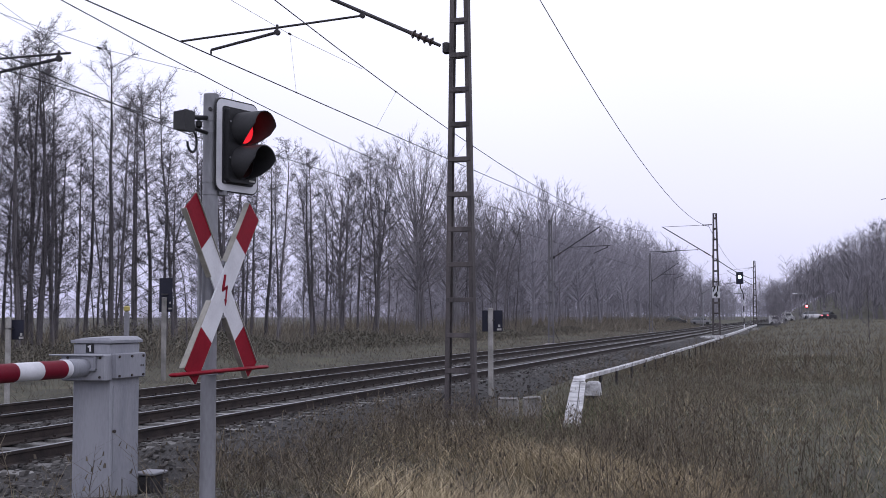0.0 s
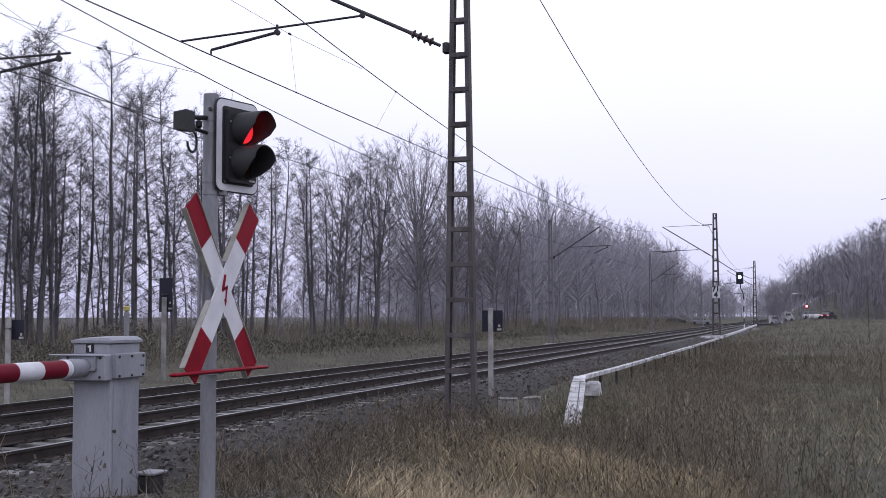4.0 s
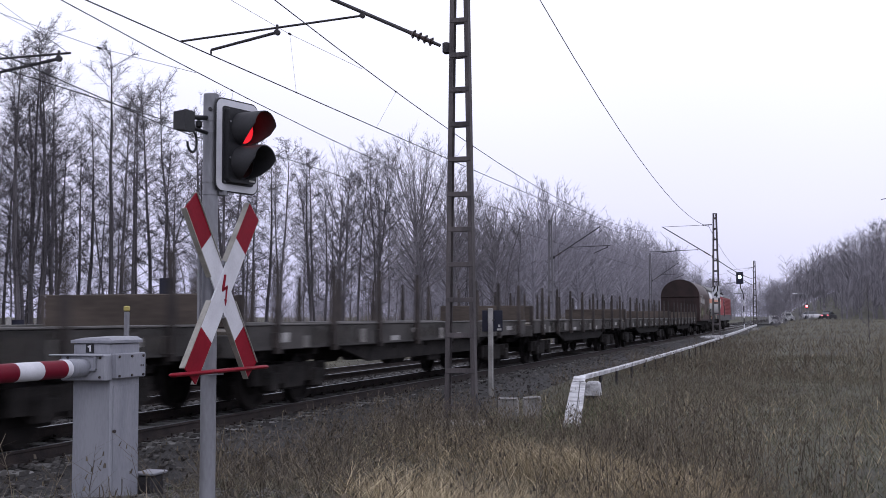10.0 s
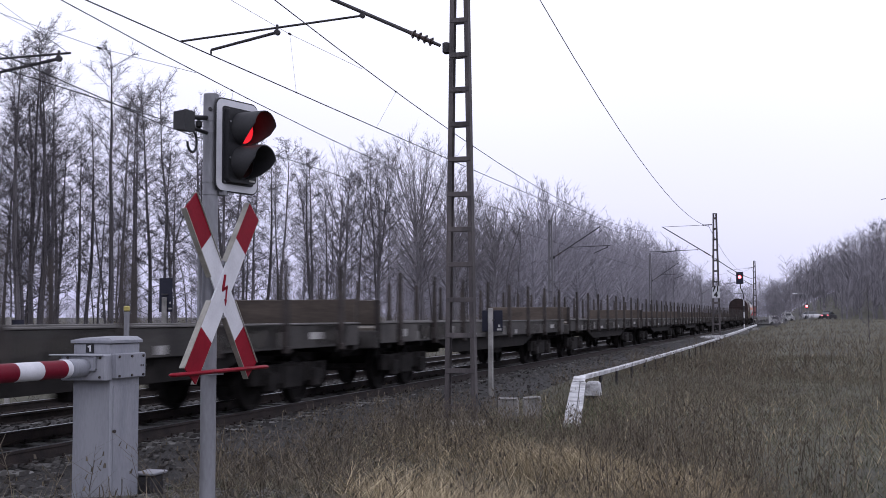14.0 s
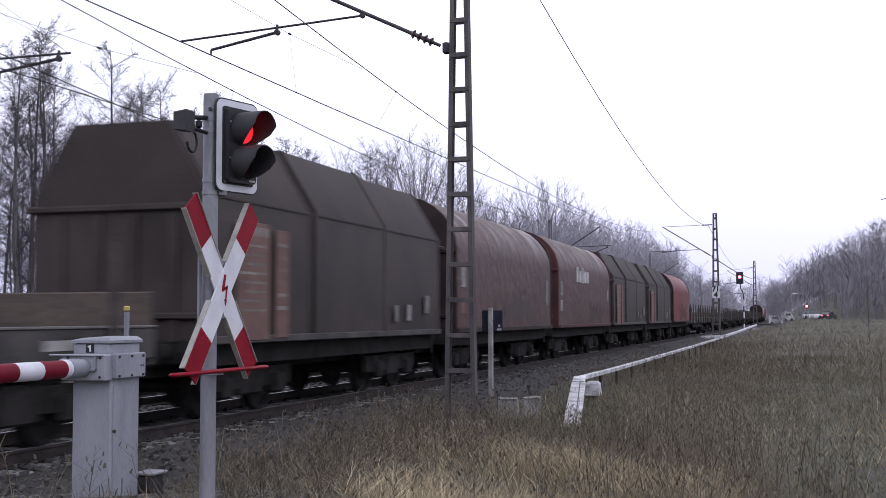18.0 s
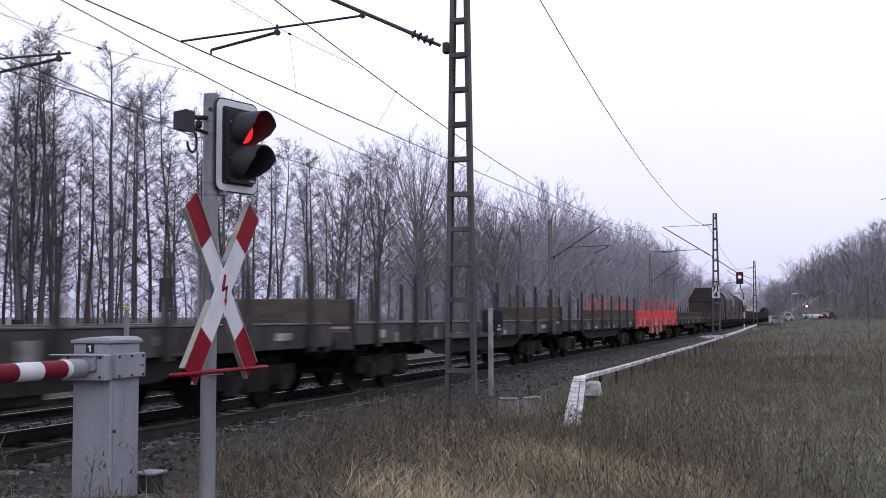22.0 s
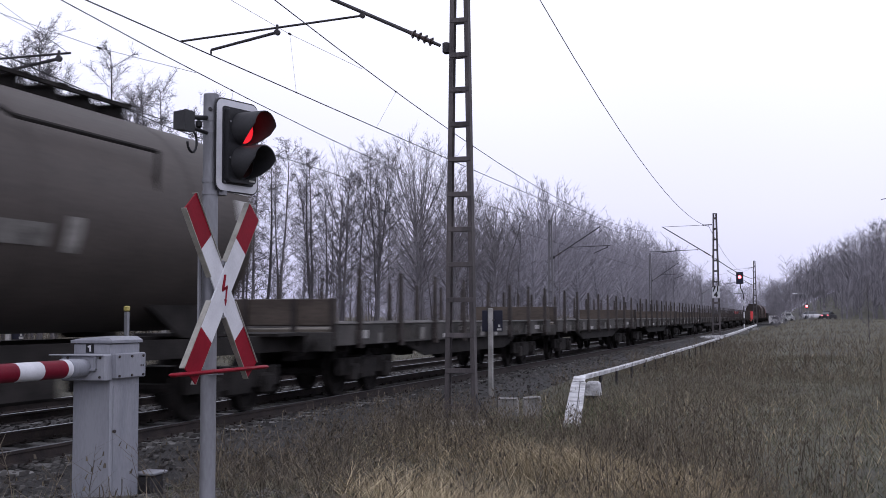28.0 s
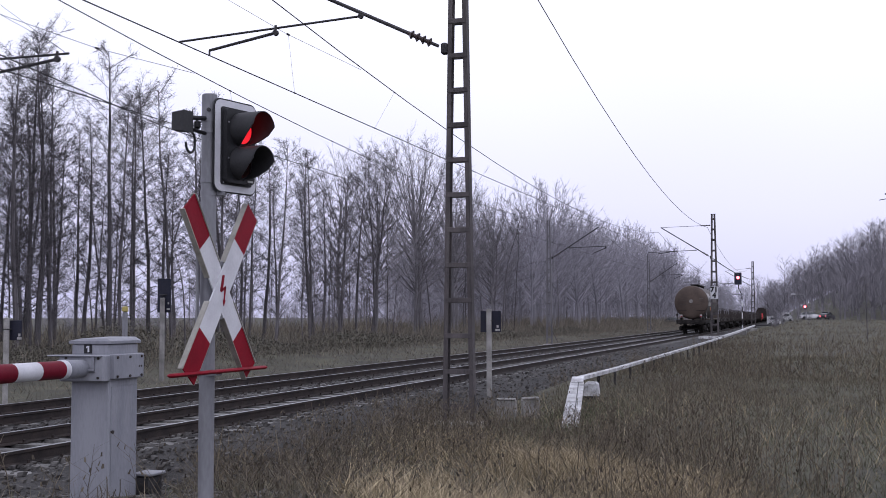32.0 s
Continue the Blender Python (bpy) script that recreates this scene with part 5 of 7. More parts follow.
def crossing_signal():
    px, py = -3.426, 6.19
    g = gz(px, py)
    th = thing("crossing_signal", "grey post with a lit red crossing light", "signal", Matrix.Translation((px, py, 0)))
    part("post", Build().tube((0, 0, g - 0.1), (0, 0, 2.885), 0.0465, n=24), GALV, th, "galvanised round steel post")
    part("post_cap", Build().tube((0, 0, 2.885), (0, 0, 2.892), 0.047, 0.042, 24), GALV, th)
    part("earth_bolt", Build().disc((0.02, -0.045, 2.79), 0.012, (0.3, -1, 0), 0.02, 8), DARK_STEEL, th)
    for z in (2.735, 2.665, 2.36, 2.285):
        part("clamp", Build().tube((0, 0, z - 0.012), (0, 0, z + 0.012), 0.051, n=24).box((0.06, 0.03, z), (0.06, 0.035, 0.03), bevel=0.004), GALV, th)
    head = Matrix.Rotation(radians(-14.4), 4, "Z")
    v0, zc = 0.157, 2.58

    def put(name, b, m, parent, label=""):
        o = part(name, b, m, parent, label)
        if parent is th:
            o.matrix_basis = head
        return o

    def plate(w, h, r, x0, x1, name, m, parent, label=""):
        pr = rounded(w, h, r, 7)
        bb = Build().loft([[(x0, v0 + p, zc + q) for p, q in pr], [(x1, v0 + p, zc + q) for p, q in pr]], True, True, False)
        return put(name, bb, m, parent, label)
    board = plate(0.385, 0.575, 0.058, 0.062, 0.070, "backing_board", BLACK_PLASTIC, th)
    plate(0.367, 0.557, 0.05, 0.070, 0.074, "white_border", SIGN_WHITE, board, "white border of the light")
    plate(0.275, 0.475, 0.016, 0.073, 0.082, "inner_panel", BLACK_PLASTIC, board, "black inner panel")
    face = plate(0.255, 0.452, 0.03, 0.082, 0.116, "lamp_housing", BLACK_PLASTIC, th, "black lamp housing")
    for z, lens, name in ((2.685, RED_LAMP, "red_light"), (2.475, LENS_DARK, "yellow_light")):
        put(name, Build().disc((0.119, v0, z), 0.086, (1, 0, 0), 0.008, 28), lens, th)
        n = 28
        vis = Build()
        rows = []
        for x, k, cut in ((0.112, 1.0, 8), (0.15, 1.0, 22), (0.20, 0.99, 44), (0.255, 0.98, 70), (0.300, 0.96, 98)):
            a_cut = radians(cut)
            row_o, row_i = [], []
            for i in range(n + 1):
                a = -(math.pi - a_cut) + 2 * (math.pi - a_cut) * i / n
                row_o.append((x, v0 + 0.104 * k * math.sin(a), z + 0.104 * k * math.cos(a)))
                row_i.append((x, v0 + 0.099 * k * math.sin(a), z + 0.099 * k * math.cos(a)))
            rows.append(row_o + row_i[::-1])
        vis.loft(rows, True, True, True)
        put("visor", vis, VISOR, th, "grey-black hooded visor")
    put("type_plate", Build().box((0.118, v0 + 0.085, 2.372), (0.004, 0.05, 0.011)), LABEL_WHITE, th)
    for z in (2.72, 2.50):
        put("screw", Build().disc((0.118, v0 - 0.112, z), 0.006, (1, 0, 0), 0.006, 8), GALV, th)
    det = part("detector", Build().loft([[(x - 0.03, -0.235 + q * k, 2.685 + w * k2) for q, w in ((-0.075, -0.058), (0.03, -0.058), (0.03, 0.058), (-0.075, 0.058))] for x, k, k2 in ((-0.05, 0.9, 0.9), (0.02, 1.0, 1.0), (0.035, 1.05, 1.08))], True, True, False), VISOR, th, "small grey-black detector box")
    part("bracket", Build().tube((-0.04, -0.19, 2.72), (0, -0.03, 2.74), 0.014, n=8).tube((-0.04, -0.19, 2.66), (0, -0.03, 2.645), 0.012, n=8).box((-0.02, -0.11, 2.69), (0.03, 0.05, 0.05), bevel=0.01), BLACK_PLASTIC, det)
    part("cable", Build().path([(-0.02, -0.19 + 0.055 * math.sin(a), 2.575 + 0.065 * math.cos(a)) for a in np.linspace(-0.6, 4.6, 12)], 0.008, 6), BLACK_PLASTIC, det)
    part("junction", Build().tube((-0.03, -0.07, 1.95), (-0.03, -0.07, 2.12), 0.022, n=8).tube((-0.03, -0.07, 1.4), (-0.03, -0.07, 1.95), 0.012, n=6), GALV, th)


def andreas_cross():
    th = thing("saint_andrew_cross", "red and white level crossing cross with a red lightning bolt", "sign", Matrix.Translation((-3.335, 6.20, 1.70)))
    hv, hz, w = 0.388, 0.502, 0.156
    for s, x0 in ((1, 0.0), (-1, -0.009)):
        d = Vector((0, s * hv, hz)).normalized()
        nrm = Vector((0, d.z, -d.y))
        L = math.hypot(hv, hz)
        cuts = [(-L, -L * 0.54, SIGN_RED, "red_end"), (-L * 0.538, L * 0.538, SIGN_WHITE, "white_arm"), (L * 0.54, L, SIGN_RED, "red_end")]
        for a, b, m, nm in cuts:
            pr = [d * a - nrm * w / 2, d * b - nrm * w / 2, d * b + nrm * w / 2, d * a + nrm * w / 2]
            bb = Build().loft([[Vector((x0 - 0.004, 0, 0)) + p for p in pr], [Vector((x0 + 0.004, 0, 0)) + p for p in pr]], True, True, False)
            part(nm, bb, m, th)
        for sd in (-1, 1):
            for a, b in ((-L, -0.15), (0.15, L)):
                p, q = d * a + nrm * sd * w / 2, d * b + nrm * sd * w / 2
                bb = Build().loft([[p + Vector((-0.032, 0, 0)), p + Vector((0.002, 0, 0)), p + nrm * sd * 0.006 + Vector((0.002, 0, 0)), p + nrm * sd * 0.006 + Vector((-0.032, 0, 0))], [q + Vector((-0.032, 0, 0)), q + Vector((0.002, 0, 0)), q + nrm * sd * 0.006 + Vector((0.002, 0, 0)), q + nrm * sd * 0.006 + Vector((-0.032, 0, 0))]], True, True, False)
                part("edge_flange", bb, SIGN_EDGE, th, "dull folded sheet edge")
    bolt = Build()
    for pts in ([(-0.005, 0.125), (0.028, 0.125), (-0.005, 0.0), (-0.045, 0.0)], [(-0.045, 0.0), (0.05, 0.035), (0.055, 0.015), (-0.03, -0.02)], [(0.028, 0.028), (0.055, 0.02), (0.03, -0.085), (0.015, -0.085)], [(0.0, -0.08), (0.045, -0.085), (0.018, -0.135)]):
        bolt.loft([[(0.0045, p * 0.72, q * 0.72) for p, q in pts], [(0.0075, p * 0.72, q * 0.72) for p, q in pts]], True, True, False)
    part("lightning_bolt", bolt, SIGN_RED, th)
    for z in (-0.16, 0.16):
        part("clamp", Build().box((-0.06, -0.0, z), (0.10, 0.10, 0.035), bevel=0.005), GALV, th)
    bar = thing("red_cross_bar", "thin red enamel bar under the crossing cross", "sign", Matrix.Translation((-3.32, 6.17, 1.70)))
    part("bar", Build().box((0, 0, -0.485), (0.05, 1.16, 0.022), bevel=0.009), SIGN_RED, bar)
    part("bracket", Build().box((-0.09, 0, -0.50), (0.16, 0.06, 0.02)), GALV, bar)


def barrier():
    x, y, z0 = -5.53, 8.285, 0.095
    th = thing("barrier_machine", "grey steel barrier machine housing with rivets", "barrier", Matrix.Translation((x, y, z0)))
    body = part("housing", Build().box((0, 0, 0.485), (0.36, 0.42, 1.49), bevel=0.012), GREY_PAINT, th)
    part("plinth", Build().box((0.02, 0, -0.25), (0.46, 0.55, 0.07), bevel=0.01), GREY_PAINT, th)
    part("lid", Build().loft([[(-0.198, -0.222, 1.23), (0.195, -0.222, 1.23), (0.195, 0.225, 1.23), (-0.198, 0.225, 1.23)], [(-0.198, -0.222, 1.252), (0.195, -0.222, 1.252), (0.195, 0.225, 1.252), (-0.198, 0.225, 1.252)], [(-0.10, -0.20, 1.272), (0.15, -0.20, 1.272), (0.15, 0.21, 1.282), (-0.10, 0.21, 1.282)]], True, True, False), GREY_PAINT, th)
    part("door", Build().box((0.183, 0.0, 0.36), (0.008, 0.36, 1.05), bevel=0.003), GREY_PAINT, th)
    part("lock", Build().disc((0.19, -0.17, 0.52), 0.014, (1, 0, 0), 0.02, 10), STAKE_STEEL, th)
    br = part("crank_box", Build().box((0.205, 0.0, 1.045), (0.06, 0.43, 0.205), bevel=0.008), GREY_PAINT, th)
    br2 = part("front_bracket", Build().box((-0.02, -0.255, 1.035), (0.42, 0.10, 0.215), bevel=0.01), GREY_PAINT, th)
    part("bracket_flange", Build().box((-0.08, -0.28, 1.134), (0.50, 0.10, 0.012), bevel=0.004), GREY_PAINT, br2)
    for yy in (-0.18, 0.0, 0.17):
        for zz in (0.965, 1.12):
            part("bolt", Build().disc((0.238, yy, zz), 0.011, (1, 0, 0), 0.014, 8), STAKE_STEEL, br)
    for yy in (0.14, 0.17, 0.22):
        part("scuff", Build().box((0.2365, yy, 1.04), (0.003, 0.012, 0.016)), STAKE_STEEL, br)
    for xx in (-0.16, 0.14):
        for zz in (0.96, 1.115):
            part("bolt", Build().disc((xx, -0.307, zz), 0.011, (0, 1, 0), 0.014, 8), STAKE_STEEL, br2)
    part("hinge_plate", Build().box((0.05, -0.315, 1.02), (0.12, 0.03, 0.02), bevel=0.004).box((0.1, -0.315, 1.08), (0.02, 0.02, 0.12)), GREY_PAINT, br2)
    pl = part("number_plate_board", Build().box((-0.02, -0.2135, 1.188), (0.072, 0.006, 0.072)), BLACK_PLASTIC, th, "small black plate with a white figure")
    part("figure", Build().box((-0.013, -0.2185, 1.188), (0.014, 0.005, 0.052)).box((-0.026, -0.2185, 1.204), (0.02, 0.005, 0.010), Matrix.Rotation(-0.7, 3, "Y")), SIGN_WHITE, pl, "white figure one")
    wi = Build()
    r = random.Random(4)
    for i in range(9):
        p = Vector((0.2 + r.uniform(-0.12, 0.1), -0.27 - r.random() * 0.06, -0.3))
        pts = [p]
        for k in range(5):
            p = p + Vector((r.uniform(-0.02, 0.03), r.uniform(-0.01, 0.01), r.uniform(0.05, 0.11)))
            pts.append(p)
        wi.path(pts, 0.004, 4)
    # sits beside the housing as a climbing dead plant
    pl2 = single("dead_climber", wi, WEED, "thin dead plant growing up the barrier housing", "plant", m=Matrix.Translation((x, y, z0)))
    bz = z0 + 1.035
    bt = thing("barrier_beam", "lowered red and white striped barrier beam", "barrier", Matrix.Translation((x - 0.01, y - 0.30, bz)))
    part("socket", Build().tube((0, 0.02, 0), (0, -0.24, 0), 0.068, 0.078, 18), GREY_PAINT, bt, "grey metal socket")
    part("nose", Build().tube((0, -0.22, 0), (0, -0.30, 0), 0.076, 0.072, 18), SIGN_WHITE, bt)
    yy, i = -0.30, 0
    while yy > -5.6:
        part("red_stripe" if i % 2 == 0 else "white_stripe", Build().tube((0, yy, 0), (0, yy - 0.29, 0), 0.0715 - 0.003 * -yy / 5, n=18, caps=(yy < -5.3)), BEAM_RED if i % 2 == 0 else SIGN_WHITE, bt)
        yy -= 0.29
        i += 1
    part("weight_arm", Build().box((-0.15, 0.25, 0), (0.06, 0.7, 0.14), bevel=0.01), GREY_PAINT, bt)
    conc = single("concrete_slab", Build().box((x + 0.02, y, z0 - 0.425), (0.75, 0.95, 0.28), bevel=0.03), CONCRETE, "weathered concrete base under the barrier", "slab", "structure")
    small = thing("cable_box", "low dark cable box beside the barrier housing", "box", Matrix.Translation((x + 0.21, y + 0.35, z0 - 0.285)))
    part("body", Build().box((0, 0, 0.2), (0.15, 0.2, 0.40), bevel=0.02), DARK_STEEL, small)
    part("lid", Build().box((0, 0, 0.41), (0.19, 0.24, 0.025), bevel=0.006), GALV, small)
    for yy in (-0.2, 0.22):
        part("anchor_bolt", Build().tube((0.21, yy, -0.215), (0.21, yy, -0.15), 0.014, n=8), GALV, th, "small galvanised anchor bolt")


crossing_signal()
andreas_cross()
barrier()


# ---- lineside things ----
def marker_post(x, y, top, w, sign, label, plate_z=None, cap=False, small=False):
    g = gz(x, y) if x > -7.0 or x < -16 else -0.45
    th = thing("marker_post", label, "post", Matrix.Translation((x, y, 0)))
    part("post", Build().box((0, 0, (top + g) / 2 - 0.1), (w, w * 0.8, top - g + 0.2), bevel=0.012), CONCRETE if not cap else GALV, th)
    if cap:
        part("cap", Build().box((0, 0, top + 0.03), (w * 1.05, w, 0.06), bevel=0.01), YELLOW, th, "yellow cap")
    if sign:
        s = part("board", Build().box((sign[0], 0.09, sign[1]), (sign[2], 0.02, sign[3]), bevel=0.008), NAVY, th, "dark blue back of a lineside board")
        part("clamp", Build().box((0, 0.03, sign[1] + 0.02), (w + 0.05, 0.14, 0.03), bevel=0.005), DARK_STEEL, th)
        part("sticker", Build().box((sign[0] + sign[2] * 0.34, 0.077, sign[1] - sign[3] * 0.4), (0.11, 0.006, 0.05)), LABEL_WHITE, s)
        part("sticker", Build().box((sign[0] + sign[2] * 0.34, 0.077, sign[1] - sign[3] * 0.23), (0.05, 0.006, 0.06)), LABEL_WHITE, s)
    return th


marker_post(-7.34, 27.2, 1.74, 0.115, (0.02, 1.43, 0.52, 0.52), "pale concrete marker post with a dark board")
marker_post(-15.95, 20.3, 1.55, 0.10, (0.16, 1.28, 0.30, 0.42), "concrete post with a dark board beyond the tracks")
marker_post(-18.7, 31.0, 2.15, 0.13, (0.0, 2.22, 0.46, 1.04), "tall concrete post with a long dark board at the wood")
marker_post(-7.1, 11.0, 1.60, 0.056, None, "thin grey pipe post with a yellow cap", cap=True)


def cable_duct():
    th = thing("cable_duct", "worn white cable trough on short posts beside the line", "cable trough")
    pts = [Vector((-5.09, 26.9, 0.13)), Vector((-5.2, 33, 0.08)), Vector((-5.2, 45, 0.10)), Vector((-5.2, 58, 0.13)), Vector((-5.25, 70, 0.16)), Vector((-5.25, 79.0, 0.18))]

    def trough(a, b, w=0.15, hh=0.09):
        d = (b - a).normalized()
        s = d.cross(Vector((0, 0, 1))).normalized() * w / 2
        u = Vector((0, 0, hh))
        return Build().loft([[a - s - u, a + s - u, a + s - u * 0.1, a + s * 0.9, a - s * 0.9, a - s - u * 0.1], [b - s - u, b + s - u, b + s - u * 0.1, b + s * 0.9, b - s * 0.9, b - s - u * 0.1]], True, True, False)
    for a, b in zip(pts[:-1], pts[1:]):
        n = max(1, int((b - a).length / 3.0))
        for i in range(n):
            p, q = a.lerp(b, i / n), a.lerp(b, (i + 1) / n - 0.006)
            part("trough_section", trough(p, q), WHITE_WORN, th)
            g = gz(p.x, p.y) - 0.1
            if i or a is not pts[0]:
                part("support_post", Build().box((p.x + 0.02, p.y, (p.z - 0.1 + g) / 2), (0.07, 0.07, p.z - 0.1 - g), bevel=0.006), DARK_STEEL, th)
    part("ramp_plate", trough(Vector((-3.95, 20.0, gz(-3.95, 20.0) + 0.02)), Vector((-5.02, 26.4, 0.03)), 0.32, 0.05), WHITE_WORN, th, "sloping white cover plate with peeling paint")
    part("ramp_crack", trough(Vector((-3.89, 20.02, gz(-3.95, 20.0) + 0.026)), Vector((-4.99, 26.42, 0.036)), 0.022, 0.05), DARK_STEEL, th)
    part("ramp_joint", trough(Vector((-5.02, 26.35, 0.045)), Vector((-5.1, 26.95, 0.135)), 0.28, 0.06), WHITE_WORN, th)
    jog = [Vector((-5.25, 79.0, 0.18)), Vector((-6.7, 79.6, 0.2)), Vector((-5.4, 83.2, 0.22)), Vector((-5.4, 100, 0.3)), Vector((-5.6, 122, 0.4)), Vector((-5.9, 150, 0.5))]
    for a, b in zip(jog[:-1], jog[1:]):
        part("trough_section", trough(a, b, 0.24, 0.14), WHITE_WORN, th)
    cb = thing("junction_box", "small white-painted junction box with a dark base", "box", Matrix.Translation((-4.86, 27.4, -0.06)))
    g = gz(-4.95, 27.6)
    part("base", Build().box((0, 0, (g - 0.25) / 2 - 0.05), (0.30, 0.34, -0.25 - g + 0.1), bevel=0.02), DARK_STEEL, cb)
    part("hood", Build().loft([[(-0.17, -0.2, -0.28), (0.17, -0.2, -0.28), (0.17, 0.2, -0.28), (-0.17, 0.2, -0.28)], [(-0.15, -0.17, 0.0), (0.15, -0.17, 0.0), (0.15, 0.17, 0.0), (-0.15, 0.17, 0.0)], [(-0.1, -0.12, 0.05), (0.1, -0.12, 0.05), (0.1, 0.12, 0.05), (-0.1, 0.12, 0.05)]], True, True, False), WHITE_WORN, cb)
    for i, (xx, yy, w, a) in enumerate(((-5.40, 21.3, 0.40, 0.05), (-5.03, 21.7, 0.36, 0.5))):
        sl = thing("concrete_slab", "leaning weathered concrete cable slab in the weeds", "slab", Matrix.Translation((xx, yy, gz(xx, yy) - 0.08)) @ Matrix.Rotation(0.12, 4, "X") @ Matrix.Rotation(a, 4, "Z"))
        part("slab", Build().box((0, 0, 0.24), (w, 0.09, 0.5), bevel=0.02), CONCRETE, sl)
        part("top_edge", Build().box((0, -0.01, 0.5), (w * 0.92, 0.12, 0.03), bevel=0.008), CONCRETE, sl)


cable_duct()


def block_signal():
    x, y = -6.0, 121.5
    th = thing("block_signal", "tall lineside colour light signal with a lit lamp", "signal", Matrix.Translation((x, y, 0)))
    part("foot", Build().box((0, 0, -0.1), (0.9, 0.9, 0.5), bevel=0.05), CONCRETE, th)
    for i in range(6):
        part("post_dark" if i % 2 else "post_white", Build().tube((0.05, 0, 0.1 + i * 0.62), (0.05, 0, 0.1 + (i + 1) * 0.62), 0.055, n=10), DARK_STEEL if i % 2 else SIGN_WHITE, th)
    part("mast_tube", Build().tube((0.05, 0, 3.8), (-0.25, 0, 4.4), 0.06, n=10).tube((-0.25, 0, 4.3), (-0.28, 0, 4.9), 0.06, n=10), DARK_STEEL, th)
    part("platform", Build().box((-0.35, 0, 3.85), (1.1, 0.7, 0.08), bevel=0.02).tube((-0.8, -0.3, 3.85), (-0.8, -0.3, 4.4), 0.02, n=6), GALV, th)
    part("white_sign", Build().box((-0.35, -0.2, 4.15), (0.35, 0.04, 0.36), bevel=0.02), SIGN_WHITE, th)
    c, hx, hz, zo = Vector((-0.32, 0, 5.45)), 0.36, 0.62, 0.10
    n = 32
    ring_o, ring_i = [], []
    for i in range(n):
        a = 2 * math.pi * i / n
        dx, dz = math.cos(a), math.sin(a)
        k = min(hx / max(1e-6, abs(dx)), (hz - zo * (1 if dz > 0 else -1)) / max(1e-6, abs(dz)))
        ring_o.append(Vector((dx * k, 0, zo + dz * k)))
        ring_i.append(Vector((dx * 0.17, 0, zo + dz * 0.17)))
    scr = part("screen", Build().loft([[c + p + Vector((0, -0.10, 0)) for p in ring_i], [c + p + Vector((0, -0.10, 0)) for p in ring_o], [c + p for p in ring_o], [c + p + Vector((0, -0.05, 0)) for p in ring_i]], True, False, False), NAVY, th, "dark signal screen with a round opening")
    part("back_plate", Build().box(c + Vector((0, 0.05, 0)), (2 * hx, 0.06, 2 * hz), bevel=0.01), NAVY, scr)
    return th, c + Vector((0, -0.01, zo))


SIGNAL, LAMP = block_signal()
SPEC = part("colour_disc", Build().disc((0, 0.006, 0), 0.345, (0, 1, 0), 0.008, 24), BLACK_PLASTIC, SIGNAL, "turning disc with two coloured glasses")
SPEC.location = LAMP + Vector((0, 0, -0.175))
part("clear_glass", Build().disc((0, -0.006, 0.175), 0.16, (0, 1, 0), 0.014, 18), GREEN_FAR, SPEC)
part("red_glass", Build().disc((0, -0.006, -0.175), 0.16, (0, 1, 0), 0.014, 18), RED_FAR, SPEC)


